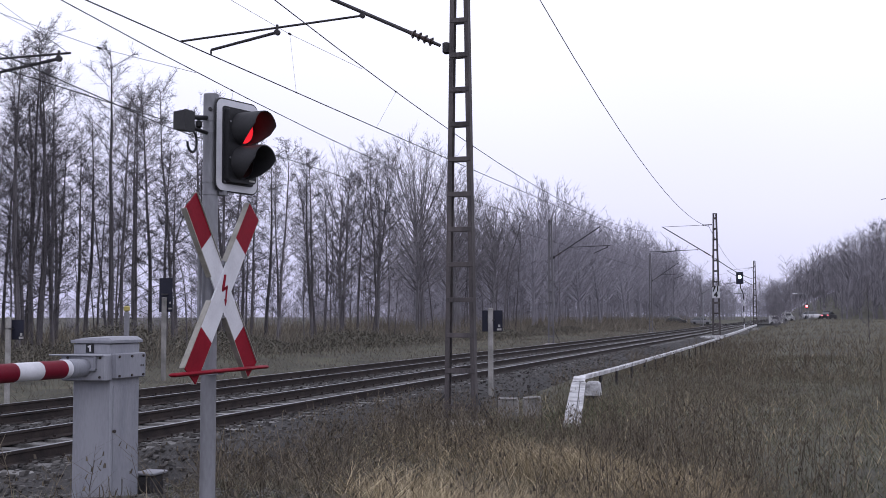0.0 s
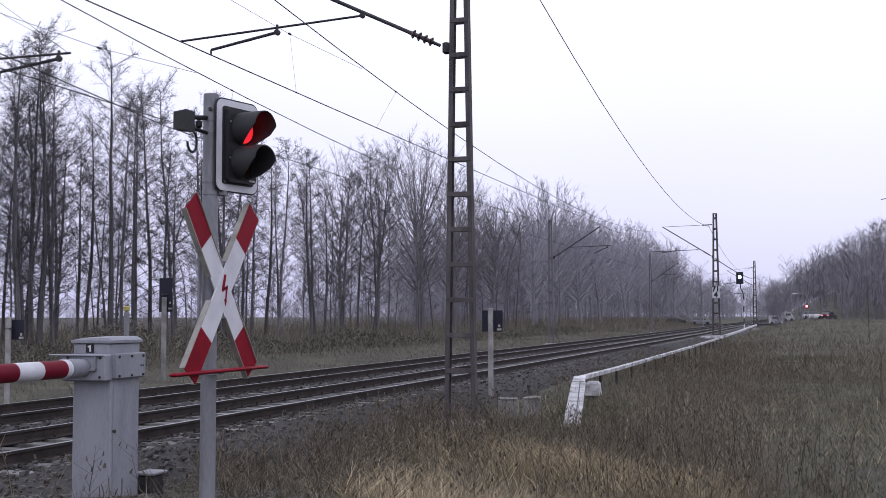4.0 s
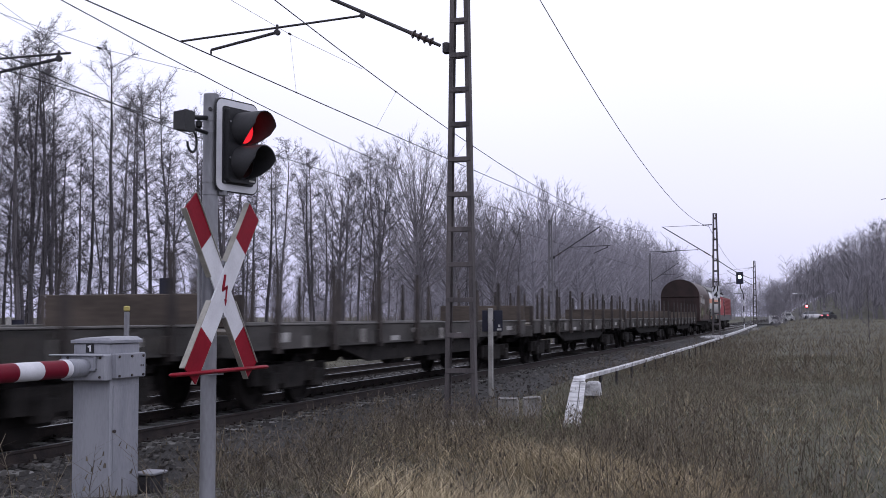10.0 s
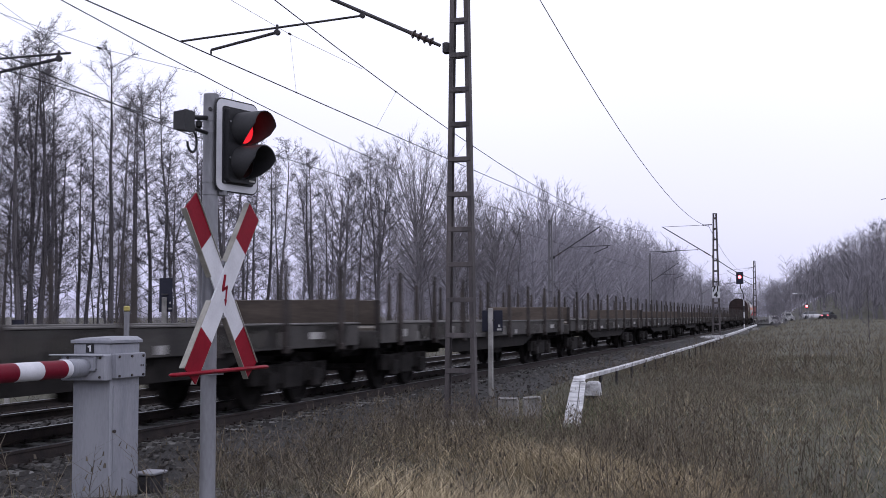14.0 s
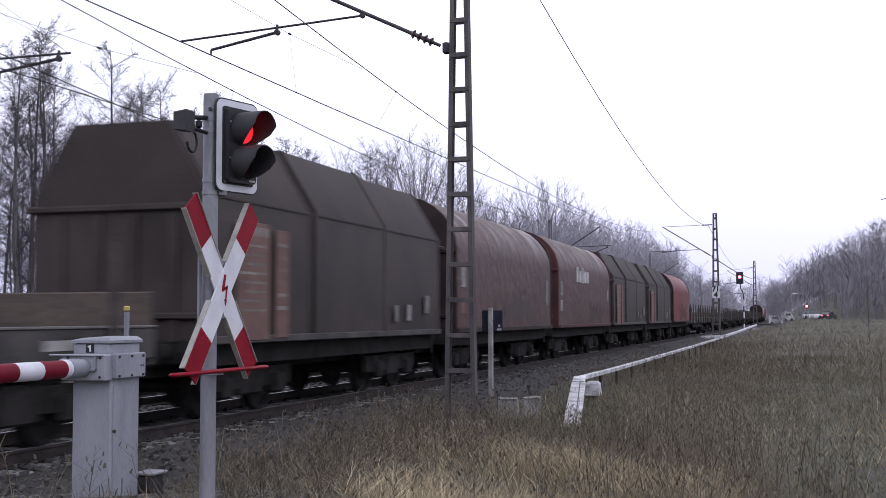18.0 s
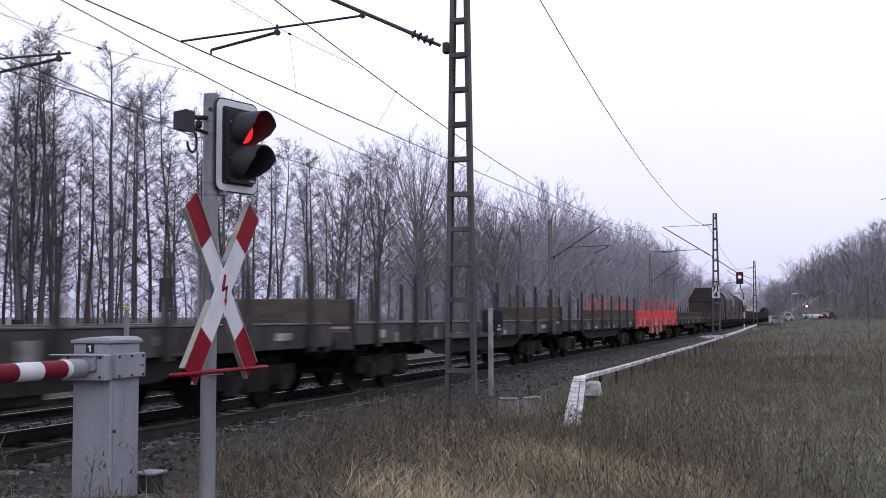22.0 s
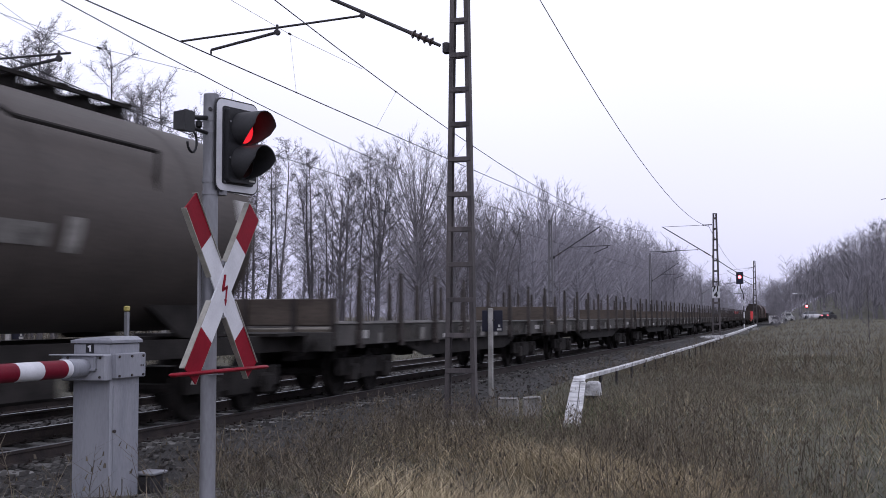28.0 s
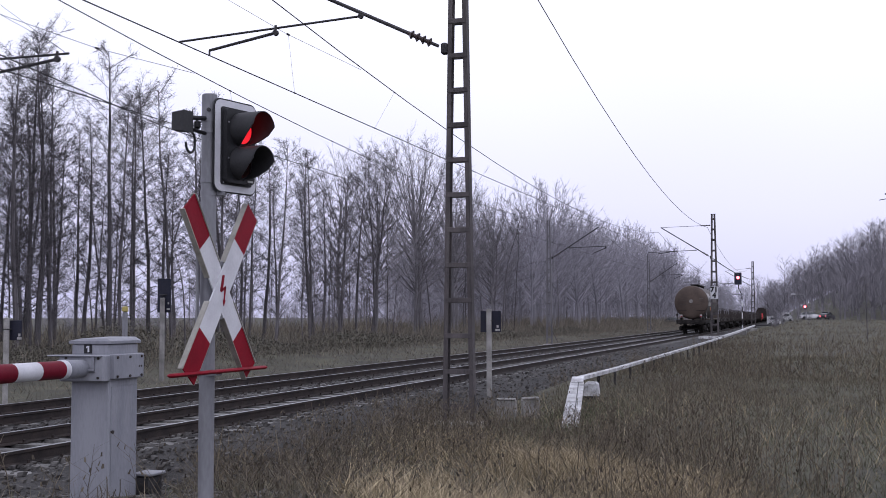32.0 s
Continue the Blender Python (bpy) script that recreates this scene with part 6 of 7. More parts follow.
# ---- far road ----
def far_road():
    y0 = 236.0
    xs = np.concatenate([np.linspace(-75, -16, 12), np.linspace(-15.5, -5, 8), np.linspace(-4, 70, 20)])
    zs = np.where((xs > -18) & (xs < -5.5), 0.02, 0.0) + np.where((xs >= -18) & (xs <= -5.5), 0.0, ground_z(xs, y0 + 0 * xs) + 0.06)
    b = Build()
    b.loft([[(x, y0 - 3, z - 0.3), (x, y0 + 3, z - 0.3), (x, y0 + 3, z), (x, y0 - 3, z)] for x, z in zip(xs, zs)], True, True, False)
    single("road", b, ASPHALT, "narrow asphalt road over a distant level crossing", "road", "structure")
    for x, h in ((-19.2, 6.5), (0.6, 5.9)):
        g = gz(x, y0)
        th = thing("street_lamp", "pale curved street lamp by the distant road", "street lamp", Matrix.Translation((x, y0 - 3.6, g)))
        pts = [Vector((0, 0, -0.2)), Vector((0, 0, h - g - 1.0)), Vector((-0.15, 0, h - g - 0.4)), Vector((-0.7, 0, h - g - 0.1)), Vector((-2.4, 0, h - g))]
        if x < -10:
            pts = [Vector((-p.x, p.y, p.z)) for p in pts]
        part("pole", Build().path(pts, 0.09, 8), GALV, th)
        part("lantern", Build().box(pts[-1], (0.9, 0.35, 0.18), bevel=0.06), SIGN_WHITE, th)
    li = thing("warning_light", "lit red warning light on a post at the distant crossing", "signal", Matrix.Translation((0.35, 231.8, gz(0.35, 231.8))))
    part("post", Build().tube((0, 0, -0.2), (0, 0, 2.9), 0.08, n=8), GALV, li)
    part("housing", Build().box((0, 0, 2.55), (0.75, 0.3, 0.75), Matrix.Rotation(radians(45), 3, "Y"), 0.05), BLACK_PLASTIC, li)
    part("lamp", Build().disc((0, -0.17, 2.55), 0.24, (0, 1, 0), 0.05, 16), RED_FAR, li)

    def car(x, y, turn, paint, label, lit=False):
        th = thing("car", label, "car", Matrix.Translation((x, y, gz(x, y) + 0.06)) @ Matrix.Rotation(turn, 4, "Z"), "cars at the distant crossing")
        def ring(xx, w, zb, zt):
            return [(xx, -w, zb), (xx, w, zb), (xx, w, zt * 0.72 + zb * 0.28), (xx, w * 0.9, zt), (xx, -w * 0.9, zt), (xx, -w, zt * 0.72 + zb * 0.28)]
        part("body", Build().loft([ring(-2.1, 0.7, 0.35, 0.75), ring(-1.9, 0.84, 0.25, 0.92), ring(0.9, 0.86, 0.25, 0.96), ring(1.95, 0.82, 0.28, 0.82), ring(2.1, 0.68, 0.36, 0.66)], True, True, True), paint, th)
        part("cabin", Build().loft([ring(-1.85, 0.70, 0.92, 0.98), ring(-1.2, 0.72, 0.92, 1.44), ring(0.2, 0.72, 0.92, 1.47), ring(1.1, 0.70, 0.94, 1.0)], True, True, True), CAB_GLASS, th, "dark windows")
        part("roof", Build().box((-0.5, 0, 1.46), (1.5, 1.25, 0.05), bevel=0.02), paint, th)
        for sx in (-1.3, 1.3):
            for sy in (-0.78, 0.78):
                part("wheel", Build().disc((sx, sy, 0.31), 0.31, (0, 1, 0), 0.2, 16), BLACK_PLASTIC, th)
        for sy in (-0.55, 0.55):
            part("tail_light", Build().box((-2.1, sy, 0.68), (0.06, 0.22, 0.14), bevel=0.01), RED_FAR if lit else LENS_DARK, th)
    silver = mat("silver_car_paint", (0.42, 0.42, 0.44), (0.5, 0.5, 0.52), rough=0.3, metal=0.4, bump=0)
    white = mat("white_car_paint", (0.42, 0.42, 0.43), (0.52, 0.52, 0.53), rough=0.3, bump=0)
    dark = mat("dark_car_paint", (0.03, 0.03, 0.035), (0.05, 0.05, 0.055), rough=0.3, bump=0)
    dull = mat("dull_grey_car_paint", (0.13, 0.13, 0.14), (0.18, 0.18, 0.19), rough=0.4, bump=0)
    car(1.4, 234.6, 0.15, silver, "silver car waiting at the distant crossing")
    car(4.4, 235.0, 1.2, dark, "dark car with lit tail lights at the distant crossing", True)
    car(-20.2, 238.5, 0.1, dull, "dull grey car on the distant road")
    car(-25.0, 238.0, 0.0, dark, "dark car on the distant road")
    for x, w in ((-5.6, 2.6), (-3.1, 2.4)):
        th = thing("parked_van", "pale van standing by the distant road", "van", Matrix.Translation((x, 238.6, gz(x, 238.6))))
        part("body", Build().loft([[(xx, -0.9, zb), (xx, 0.9, zb), (xx, 0.9, zt), (xx, -0.9, zt)] for xx, zb, zt in ((-w / 2, 0.4, 1.9), (w / 2 - 0.9, 0.4, 2.0), (w / 2 - 0.3, 0.4, 1.1), (w / 2, 0.4, 1.0))], True, True, False), white, th)
        for sx in (-w / 2 + 0.6, w / 2 - 0.6):
            part("wheel", Build().disc((sx, -0.85, 0.33), 0.33, (0, 1, 0), 0.22, 14), BLACK_PLASTIC, th)
        part("side_window", Build().box((0, -0.905, 1.45), (w * 0.4, 0.02, 0.4)), CAB_GLASS, th)


far_road()


# ---- wood ----
def spray(r, lo=-0.55, hi=0.6):
    return Vector((r.uniform(-1, 1), r.uniform(-1, 1), r.uniform(lo, hi))).normalized()


def ribbon(b, p, q, w0, w1, r):
    """A flat thin twig between two points."""
    s = (q - p).cross(spray(r, -1, 1))
    s = s.normalized() if s.length > 1e-6 else Vector((1, 0, 0))
    b.put([p - s * w0, p + s * w0, q + s * w1, q - s * w1], [(0, 1, 2, 3)])


def sliver(b, p, q, w, r):
    s = (q - p).cross(spray(r, -1, 1))
    s = s.normalized() * w if s.length > 1e-6 else Vector((w, 0, 0))
    b.put([p - s, p + s, q], [(0, 1, 2)])


def stem(r, hgt, girth, sway, n=12, top=0.012):
    """A bent, tapering trunk; gives its Build, points and radii."""
    b, pts, p = Build(), [], Vector((0, 0, -0.3))
    lean = Vector((r.uniform(-sway, sway), r.uniform(-sway, sway), 1))
    for i in range(n + 1):
        pts.append(p.copy())
        lean += Vector((r.uniform(-sway, sway), r.uniform(-sway, sway), 0))
        p = p + lean.normalized() * (hgt + 0.3) / n
    rad = [(girth - top) * (1 - i / n) ** 0.85 + top for i in range(n + 1)]
    rad[0] *= 1.35
    for i in range(n):
        b.tube(pts[i], pts[i + 1], rad[i], rad[i + 1], 6, False)
    return b, pts, rad


def along(pts, t):
    k = min(len(pts) - 2, int(t * (len(pts) - 1)))
    return pts[k].lerp(pts[k + 1], t * (len(pts) - 1) - k)


def alder(seed, hgt, girth, first, spread, limbs, twigs, sub, sway=0.045):
    """A slim bare alder: one stem to the tip, short curved limbs, fine twigs with small dark cones."""
    r = random.Random(seed)
    trunk, pts, rad = stem(r, hgt, girth, sway)
    crown = Build()
    turn = r.uniform(0, 6.28)
    for i in range(limbs):
        t = first + (0.99 - first) * (i + r.random() * 0.9) / limbs
        k = (t - first) / (1 - first)
        turn += 2.4 + r.uniform(-0.6, 0.6)
        out = Vector((math.cos(turn), math.sin(turn), 0))
        length = hgt * spread * (0.30 + 0.70 * math.sin(math.pi * (0.18 + 0.74 * k))) * r.uniform(0.5, 1.3)
        bare = k < 0.16 and r.random() < 0.6
        p = along(pts, t)
        dd = (out + Vector((0, 0, r.uniform(0.15, 0.75) + 0.8 * k * k))).normalized()
        r0, way, q = max(0.010, girth * 0.20 * (1 - 0.7 * t)), [], p
        for j in range(4):
            dd = (dd + Vector((r.uniform(-0.22, 0.22), r.uniform(-0.22, 0.22), r.uniform(-0.10, 0.20)))).normalized()
            e = q + dd * length / 4
            crown.tube(q, e, r0 * (1 - j / 4) + 0.004, r0 * (0.75 - j / 4) + 0.004, 3, False)
            way.append((q, e, dd))
            q = e
        for j in range(3 if bare else twigs):
            a, e, dd = way[min(3, int((0.15 + 0.85 * (j + r.random()) / twigs) * 4))]
            p1 = a.lerp(e, r.random())
            d1 = (dd * 0.8 + spray(r) * 0.75).normalized()
            l1 = max(0.30, length * r.uniform(0.22, 0.46))
            p2 = p1 + d1 * l1 * 0.5
            p3 = p2 + (d1 + Vector((r.uniform(-0.35, 0.35), r.uniform(-0.35, 0.35), r.uniform(-0.25, 0.45)))).normalized() * l1 * 0.5
            ribbon(crown, p1, p2, 0.0075, 0.006, r)
            ribbon(crown, p2, p3, 0.006, 0.004, r)
            for m in range(2 if bare else sub):
                u = r.random()
                p4 = p1.lerp(p2, u * 2) if u < 0.5 else p2.lerp(p3, u * 2 - 1)
                p5 = p4 + (d1 * 0.5 + spray(r, -0.6, 0.8)) * r.uniform(0.10, 0.30)
                sliver(crown, p4, p5, 0.0078, r)
                if r.random() < 0.55:
                    c = [Vector((r.uniform(-1, 1), r.uniform(-1, 1), r.uniform(-1, 1))) * 0.034 for _ in range(3)]
                    crown.put([p5 + v for v in c], [(0, 1, 2)])
    return trunk, crown


def beech(seed, hgt, girth, wide, limbs, twigs, sub, fine=0.013):
    """A broad bare tree: limbs that fan upward from the stem and end on a rounded crown, thick with fine twigs."""
    r = random.Random(seed)
    trunk, pts, rad = stem(r, hgt * 0.74, girth, 0.035, 10, 0.05)
    crown = Build()
    mid_, rx, rz = Vector((0, 0, hgt * 0.60)), hgt * wide, hgt * 0.41
    turn = r.uniform(0, 6.28)
    for i in range(limbs):
        u = -0.45 + 1.42 * ((i + r.random()) / limbs) ** 0.85
        turn += 2.4 + r.uniform(-0.4, 0.4)
        flat = math.sqrt(max(0.02, 1 - u * u)) * r.uniform(0.80, 1.0)
        end = mid_ + Vector((rx * flat * math.cos(turn), rx * flat * math.sin(turn), rz * u * r.uniform(0.93, 1.0)))
        a = along(pts, max(0.30, min(0.97, (end.z / hgt - 0.22) * r.uniform(0.95, 1.25))))
        ctrl = a.lerp(end, 0.45) + Vector((0, 0, -0.02 * hgt)) + (Vector((end.x, end.y, 0)) - Vector((a.x, a.y, 0))) * 0.10
        way = []
        for j in range(6):
            t = j / 5
            way.append(a * (1 - t) ** 2 + ctrl * 2 * t * (1 - t) + end * t * t + spray(r) * 0.10 * (0 < j < 5))
        r0 = girth * 0.30
        for j in range(5):
            crown.tube(way[j], way[j + 1], r0 * (1 - j / 5) ** 1.2 + 0.006, r0 * (1 - (j + 1) / 5) ** 1.2 + 0.005, 3, False)
        for j in range(twigs):
            t = 0.22 + 0.78 * ((j + r.random()) / twigs) ** 0.62
            p1 = along(way, min(0.999, t))
            d0 = (along(way, min(0.999, t + 0.05)) - along(way, t - 0.1)).normalized()
            d1 = (d0 * 0.75 + (p1 - mid_).normalized() * 0.25 + spray(r, -0.5, 0.7) * 0.7).normalized()
            l1 = hgt * r.uniform(0.055, 0.115) * (1.15 - 0.45 * t)
            p2 = p1 + d1 * l1 * 0.5
            p3 = p2 + (d1 + spray(r, -0.2, 0.6) * 0.4).normalized() * l1 * 0.5
            ribbon(crown, p1, p2, fine * 1.3, fine, r)
            ribbon(crown, p2, p3, fine, fine * 0.7, r)
            for m in range(sub):
                w = r.random()
                p4 = p1.lerp(p2, w * 2) if w < 0.5 else p2.lerp(p3, w * 2 - 1)
                sliver(crown, p4, p4 + (d1 * 0.8 + spray(r, -0.4, 0.8) * 0.8) * r.uniform(0.25, 0.75), fine, r)
    return trunk, crown


def tree_kind(name, label, built, bark, twig):
    th = thing(name, label, "tree", group="bare trees of the wood")
    part("trunk", built[0], bark, th)
    part("crown", built[1], twig, th, "bare twiggy crown")
    return th


ALDERS = [tree_kind("alder_tree", "tall slim bare alder with small dark cones", alder(s, h, g, 0.15, sp, 46, 9, 12), BARK, TWIG)
          for s, h, g, sp in ((1, 14.0, 0.125, 0.15), (2, 13.0, 0.10, 0.165), (3, 14.0, 0.15, 0.14), (4, 13.5, 0.11, 0.155))]
POLES = [tree_kind("young_tree", "thin leaning young tree in the wood", alder(s, h, g, 0.10, 0.20, 26, 6, 6, 0.07), BARK, TWIG)
         for s, h, g in ((11, 9.0, 0.055), (12, 10.0, 0.07))]
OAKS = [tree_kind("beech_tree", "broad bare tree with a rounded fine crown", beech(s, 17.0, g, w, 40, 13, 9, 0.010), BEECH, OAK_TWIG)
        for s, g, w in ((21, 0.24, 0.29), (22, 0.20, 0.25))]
# Farther trees take the bark and twigs with haze in the colour.
HAZED_TREES = [tree_kind("beech_tree", "broad bare tree further down the line, paled by haze colour", beech(s, 17.0, g, w, 44, 10, 6, 0.017), MISTY_BARK, MISTY_TWIG)
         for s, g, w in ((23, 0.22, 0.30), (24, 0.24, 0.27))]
SIZE = {k.name: h for k, h in zip(ALDERS + POLES + OAKS + HAZED_TREES, (14.0, 13.0, 14.0, 13.5, 9.0, 10.0, 17.0, 17.0, 17.0, 17.0))}


def plant():
    r = random.Random(5)
    used = set()

    def set_tree(kind, x, y, high):
        s = high / SIZE[kind.name]
        m = Matrix.Translation((x, y, float(ground_z(x, y)) - 0.05)) @ Matrix.Rotation(r.uniform(-1, 1) * (0.03 if kind in ALDERS else 0.06), 4, "Y") @ Matrix.Rotation(r.uniform(0, 6.28), 4, "Z")
        if kind.name in used:
            o = copy_thing(kind, m)
        else:
            used.add(kind.name)
            o = kind
            o.matrix_basis = m
        o.scale = (s, s, s)

    def tall(y):
        """How high the wood stands along the line."""
        return float(np.interp(y, [30, 36, 41, 45, 50, 54, 60, 66, 70, 75, 79, 85, 91, 104, 115, 120, 128, 139, 156, 170, 205, 330],
                               [11.8, 12, 13.7, 12.9, 12.5, 13.0, 11.9, 11.5, 11.0, 13.0, 14.7, 16.0, 17.0, 16.2, 15.6, 15.0, 17.0, 18.5, 18.7, 18.5, 21, 22]))

    # three rows of slim alders, with thin poles between them
    for x0, x1, y0, y1, gap, low in ((-30.5, -27.5, 27, 78, 1.75, 0.86), (-36, -31.5, 27, 72, 2.0, 0.86), (-46, -38, 32, 76, 2.1, 0.88)):
        y, mid_ = y0, (x0 + x1) / 2
        while y < y1:
            near = ((y * y + mid_ * mid_) / (55 * 55 + mid_ * mid_)) ** 0.55
            set_tree(r.choice(ALDERS), r.uniform(x0, x1), y + r.uniform(-0.4, 0.4) * gap * near, tall(y) * r.uniform(low, 1.03))
            y += gap * near
    y = 22.0
    while y < 130:
        set_tree(r.choice(POLES), r.uniform(-33 if y > 55 else -40, -26), y + r.uniform(-1, 1), tall(y) * r.uniform(0.35, 0.74))
        y += 1.8 if y < 56 else 3.2
    # broad crowns further on
    for y, x, k in ((79.0, -30.0, 0.97), (85.5, -29.0, 1.0), (91.5, -30.5, 1.0), (87.0, -36.0, 0.95), (97.0, -29.5, 0.92), (103.5, -31.0, 0.93), (110.0, -29.5, 0.90), (116.5, -31.0, 0.92)):
        set_tree(r.choice(OAKS), x, y, tall(y) * k)
    y = 122.0
    while y < 330:
        set_tree(r.choice(HAZED_TREES), r.uniform(-34, -28.5) + bend(y)[0], y, tall(y) * (1.03 if 136 < y < 146 else r.uniform(0.76, 0.88) if y < 150 else r.uniform(0.86, 0.96)))
        y += 5.0 if y < 180 else 8.0
    y = 128.0
    while y < 300:
        set_tree(r.choice(HAZED_TREES), r.uniform(-46, -37) + bend(y)[0], y, tall(y) * (r.uniform(0.74, 0.86) if y < 150 else r.uniform(0.84, 0.94)))
        y += 5.5 if y < 180 else 9.0
    set_tree(POLES[0], 4.3, 86.0, 4.7)
    set_tree(POLES[1], 7.5, 98.0, 3.6)
    set_tree(POLES[0], 9.5, 120.0, 4.2)


plant()


def stalks(name, label, category, material, xs, ys, hs, ws, lean, material_kind="stuff", seg=2):
    """Thin upright blades or stems: each a bent strip that tapers to a point."""
    n = len(xs)
    z0 = ground_z(xs, ys) - 0.03
    a = rng.random(n) * 6.283
    b = rng.random(n) * 6.283
    l = lean * (0.3 + rng.random(n)) * hs
    wx, wy = np.cos(a) * ws / 2, np.sin(a) * ws / 2
    lx, ly = np.cos(b) * l, np.sin(b) * l
    v = np.empty((n, 5, 3))
    v[:, 0] = np.stack([xs - wx, ys - wy, z0], -1)
    v[:, 1] = np.stack([xs + wx, ys + wy, z0], -1)
    v[:, 2] = np.stack([xs - wx * 0.8 + lx * 0.35, ys - wy * 0.8 + ly * 0.35, z0 + hs * 0.55], -1)
    v[:, 3] = np.stack([xs + wx * 0.8 + lx * 0.35, ys + wy * 0.8 + ly * 0.35, z0 + hs * 0.55], -1)
    v[:, 4] = np.stack([xs + lx, ys + ly, z0 + hs], -1)
    o = np.arange(n) * 5
    f = [tuple(q) for q in np.stack([o, o + 1, o + 3, o + 2], -1).tolist()] + [tuple(q) for q in np.stack([o + 2, o + 3, o + 4], -1).tolist()]
    me = bpy.data.meshes.new(name)
    me.from_pydata(v.reshape(-1, 3).tolist(), [], f)
    me.materials.append(material)
    return single(name, me, material, label, category, material_kind)


def patchy(x, y, f, seed):
    return 0.5 + 0.25 * np.sin(x * f + seed) * np.cos(y * f * 0.8 + seed * 1.7) + 0.25 * np.sin((x + y) * f * 0.53 + seed * 2.1)


def wedge(n, d0, d1, power=1.0):
    """Places over the open land ahead, between two distances, thinning outward."""
    d = d0 + (d1 - d0) * rng.random(n) ** power
    a = -0.72 + 0.86 * rng.random(n)
    x, y = np.sin(a) * d, np.cos(a) * d
    ok = (x > NEAR + 2.75 + 0.7 * rng.random(n) + 0.5 * (y < 14)) & (np.hypot(x + 5.4, y - 8.1) > 0.5 + 1.0 * rng.random(n))
    return x[ok], y[ok]


def slivers(name, label, category, material, xs, ys, hs, ws, lean):
    """Fine straight stems, each one thin leaning triangle."""
    n = len(xs)
    z0 = ground_z(xs, ys) - 0.02
    a, b = rng.random(n) * 6.283, rng.random(n) * 6.283
    l = lean * (0.2 + rng.random(n)) * hs
    v = np.empty((n, 3, 3))
    wx, wy = np.cos(a) * ws / 2, np.sin(a) * ws / 2
    v[:, 0] = np.stack([xs - wx, ys - wy, z0], -1)
    v[:, 1] = np.stack([xs + wx, ys + wy, z0], -1)
    v[:, 2] = np.stack([xs + np.cos(b) * l, ys + np.sin(b) * l, z0 + hs], -1)
    me = bpy.data.meshes.new(name)
    me.from_pydata(v.reshape(-1, 3).tolist(), [], np.arange(n * 3).reshape(-1, 3).tolist())
    me.materials.append(material)
    return single(name, me, material, label, category, "stuff")


def make_verge():
    # pale tall grass in the middle of the verge, in tufts
    x, y = wedge(210000, 7.0, 27, 0.9)
    b = x / y
    w = step(-0.43, -0.33, b) * (1 - step(-0.12, 0.0, b)) * (1 - step(10.5, 18.5, y)) * (0.14 + 1.5 * patchy(x, y, 2.1, 1.0) ** 2.2)
    k = rng.random(len(x)) < w + 0.025 * (b > -0.45)
    x, y = x[k], y[k]
    h = (0.12 + 0.28 * rng.random(len(x))) * (0.55 + 0.8 * patchy(x, y, 2.1, 1.0))
    stalks("dry_grass", "tall pale straw-coloured dry grass on the verge", "grass", DRY_GRASS, x, y, h, 0.004 + 0.006 * rng.random(len(x)), 1.25)
    # thin mixed stems everywhere, few on the stones beside the track
    x, y = wedge(170000, 7.0, 40, 0.8)
    b = x / y
    k = rng.random(len(x)) < 0.42 + (0.15 + 0.5 * patchy(x, y, 0.8, 5.0)) * step(-6.2, -4.4, x) * (0.4 + 0.6 * step(-0.2, 0.0, b)) - 0.62 * step(-0.12, -0.03, b) * (y < 26)
    x, y = x[k], y[k]
    h = (0.10 + 0.42 * rng.random(len(x)) ** 1.6) * (0.5 + 0.6 * patchy(x, y, 0.9, 7)) * (1 - 0.45 * step(-0.07, 0.03, x / y)) * (0.75 + 0.25 * step(-5.6, -3.2, x - 0.15 * (14 - np.minimum(y, 14))))
    slivers("verge_stems", "thin brown and straw-coloured dead stems of the verge", "grass", MIXED, x, y, h, 0.0045 + 0.006 * rng.random(len(x)), 1.2)
    # matted low grass
    x, y = wedge(150000, 7.0, 60, 0.85)
    k = rng.random(len(x)) < 0.45 + 0.55 * step(-0.50, -0.36, x / y)
    x, y = x[k], y[k]
    slivers("field_grass", "low matted brown-green winter grass", "grass", FIELD_GRASS, x, y, 0.05 + 0.13 * rng.random(len(x)), 0.008 + 0.012 * rng.random(len(x)), 1.3)
    n = 9000
    x, y = -4.1 + 0.55 * rng.standard_normal(n), 21.5 + 2.6 * rng.standard_normal(n)
    slivers("green_grass", "fresh green grass and moss beside the concrete boxes", "grass", GREEN_GRASS, x, y, 0.04 + 0.09 * rng.random(n), 0.010 + 0.010 * rng.random(n), 1.1)
    x, y = wedge(110000, 38, 215, 1.05)
    slivers("field_grass", "distant tangled winter grass of the field", "grass", MIXED, x, y, 0.10 + 0.34 * rng.random(len(x)) ** 2, 0.02 + 0.028 * rng.random(len(x)), 1.2)


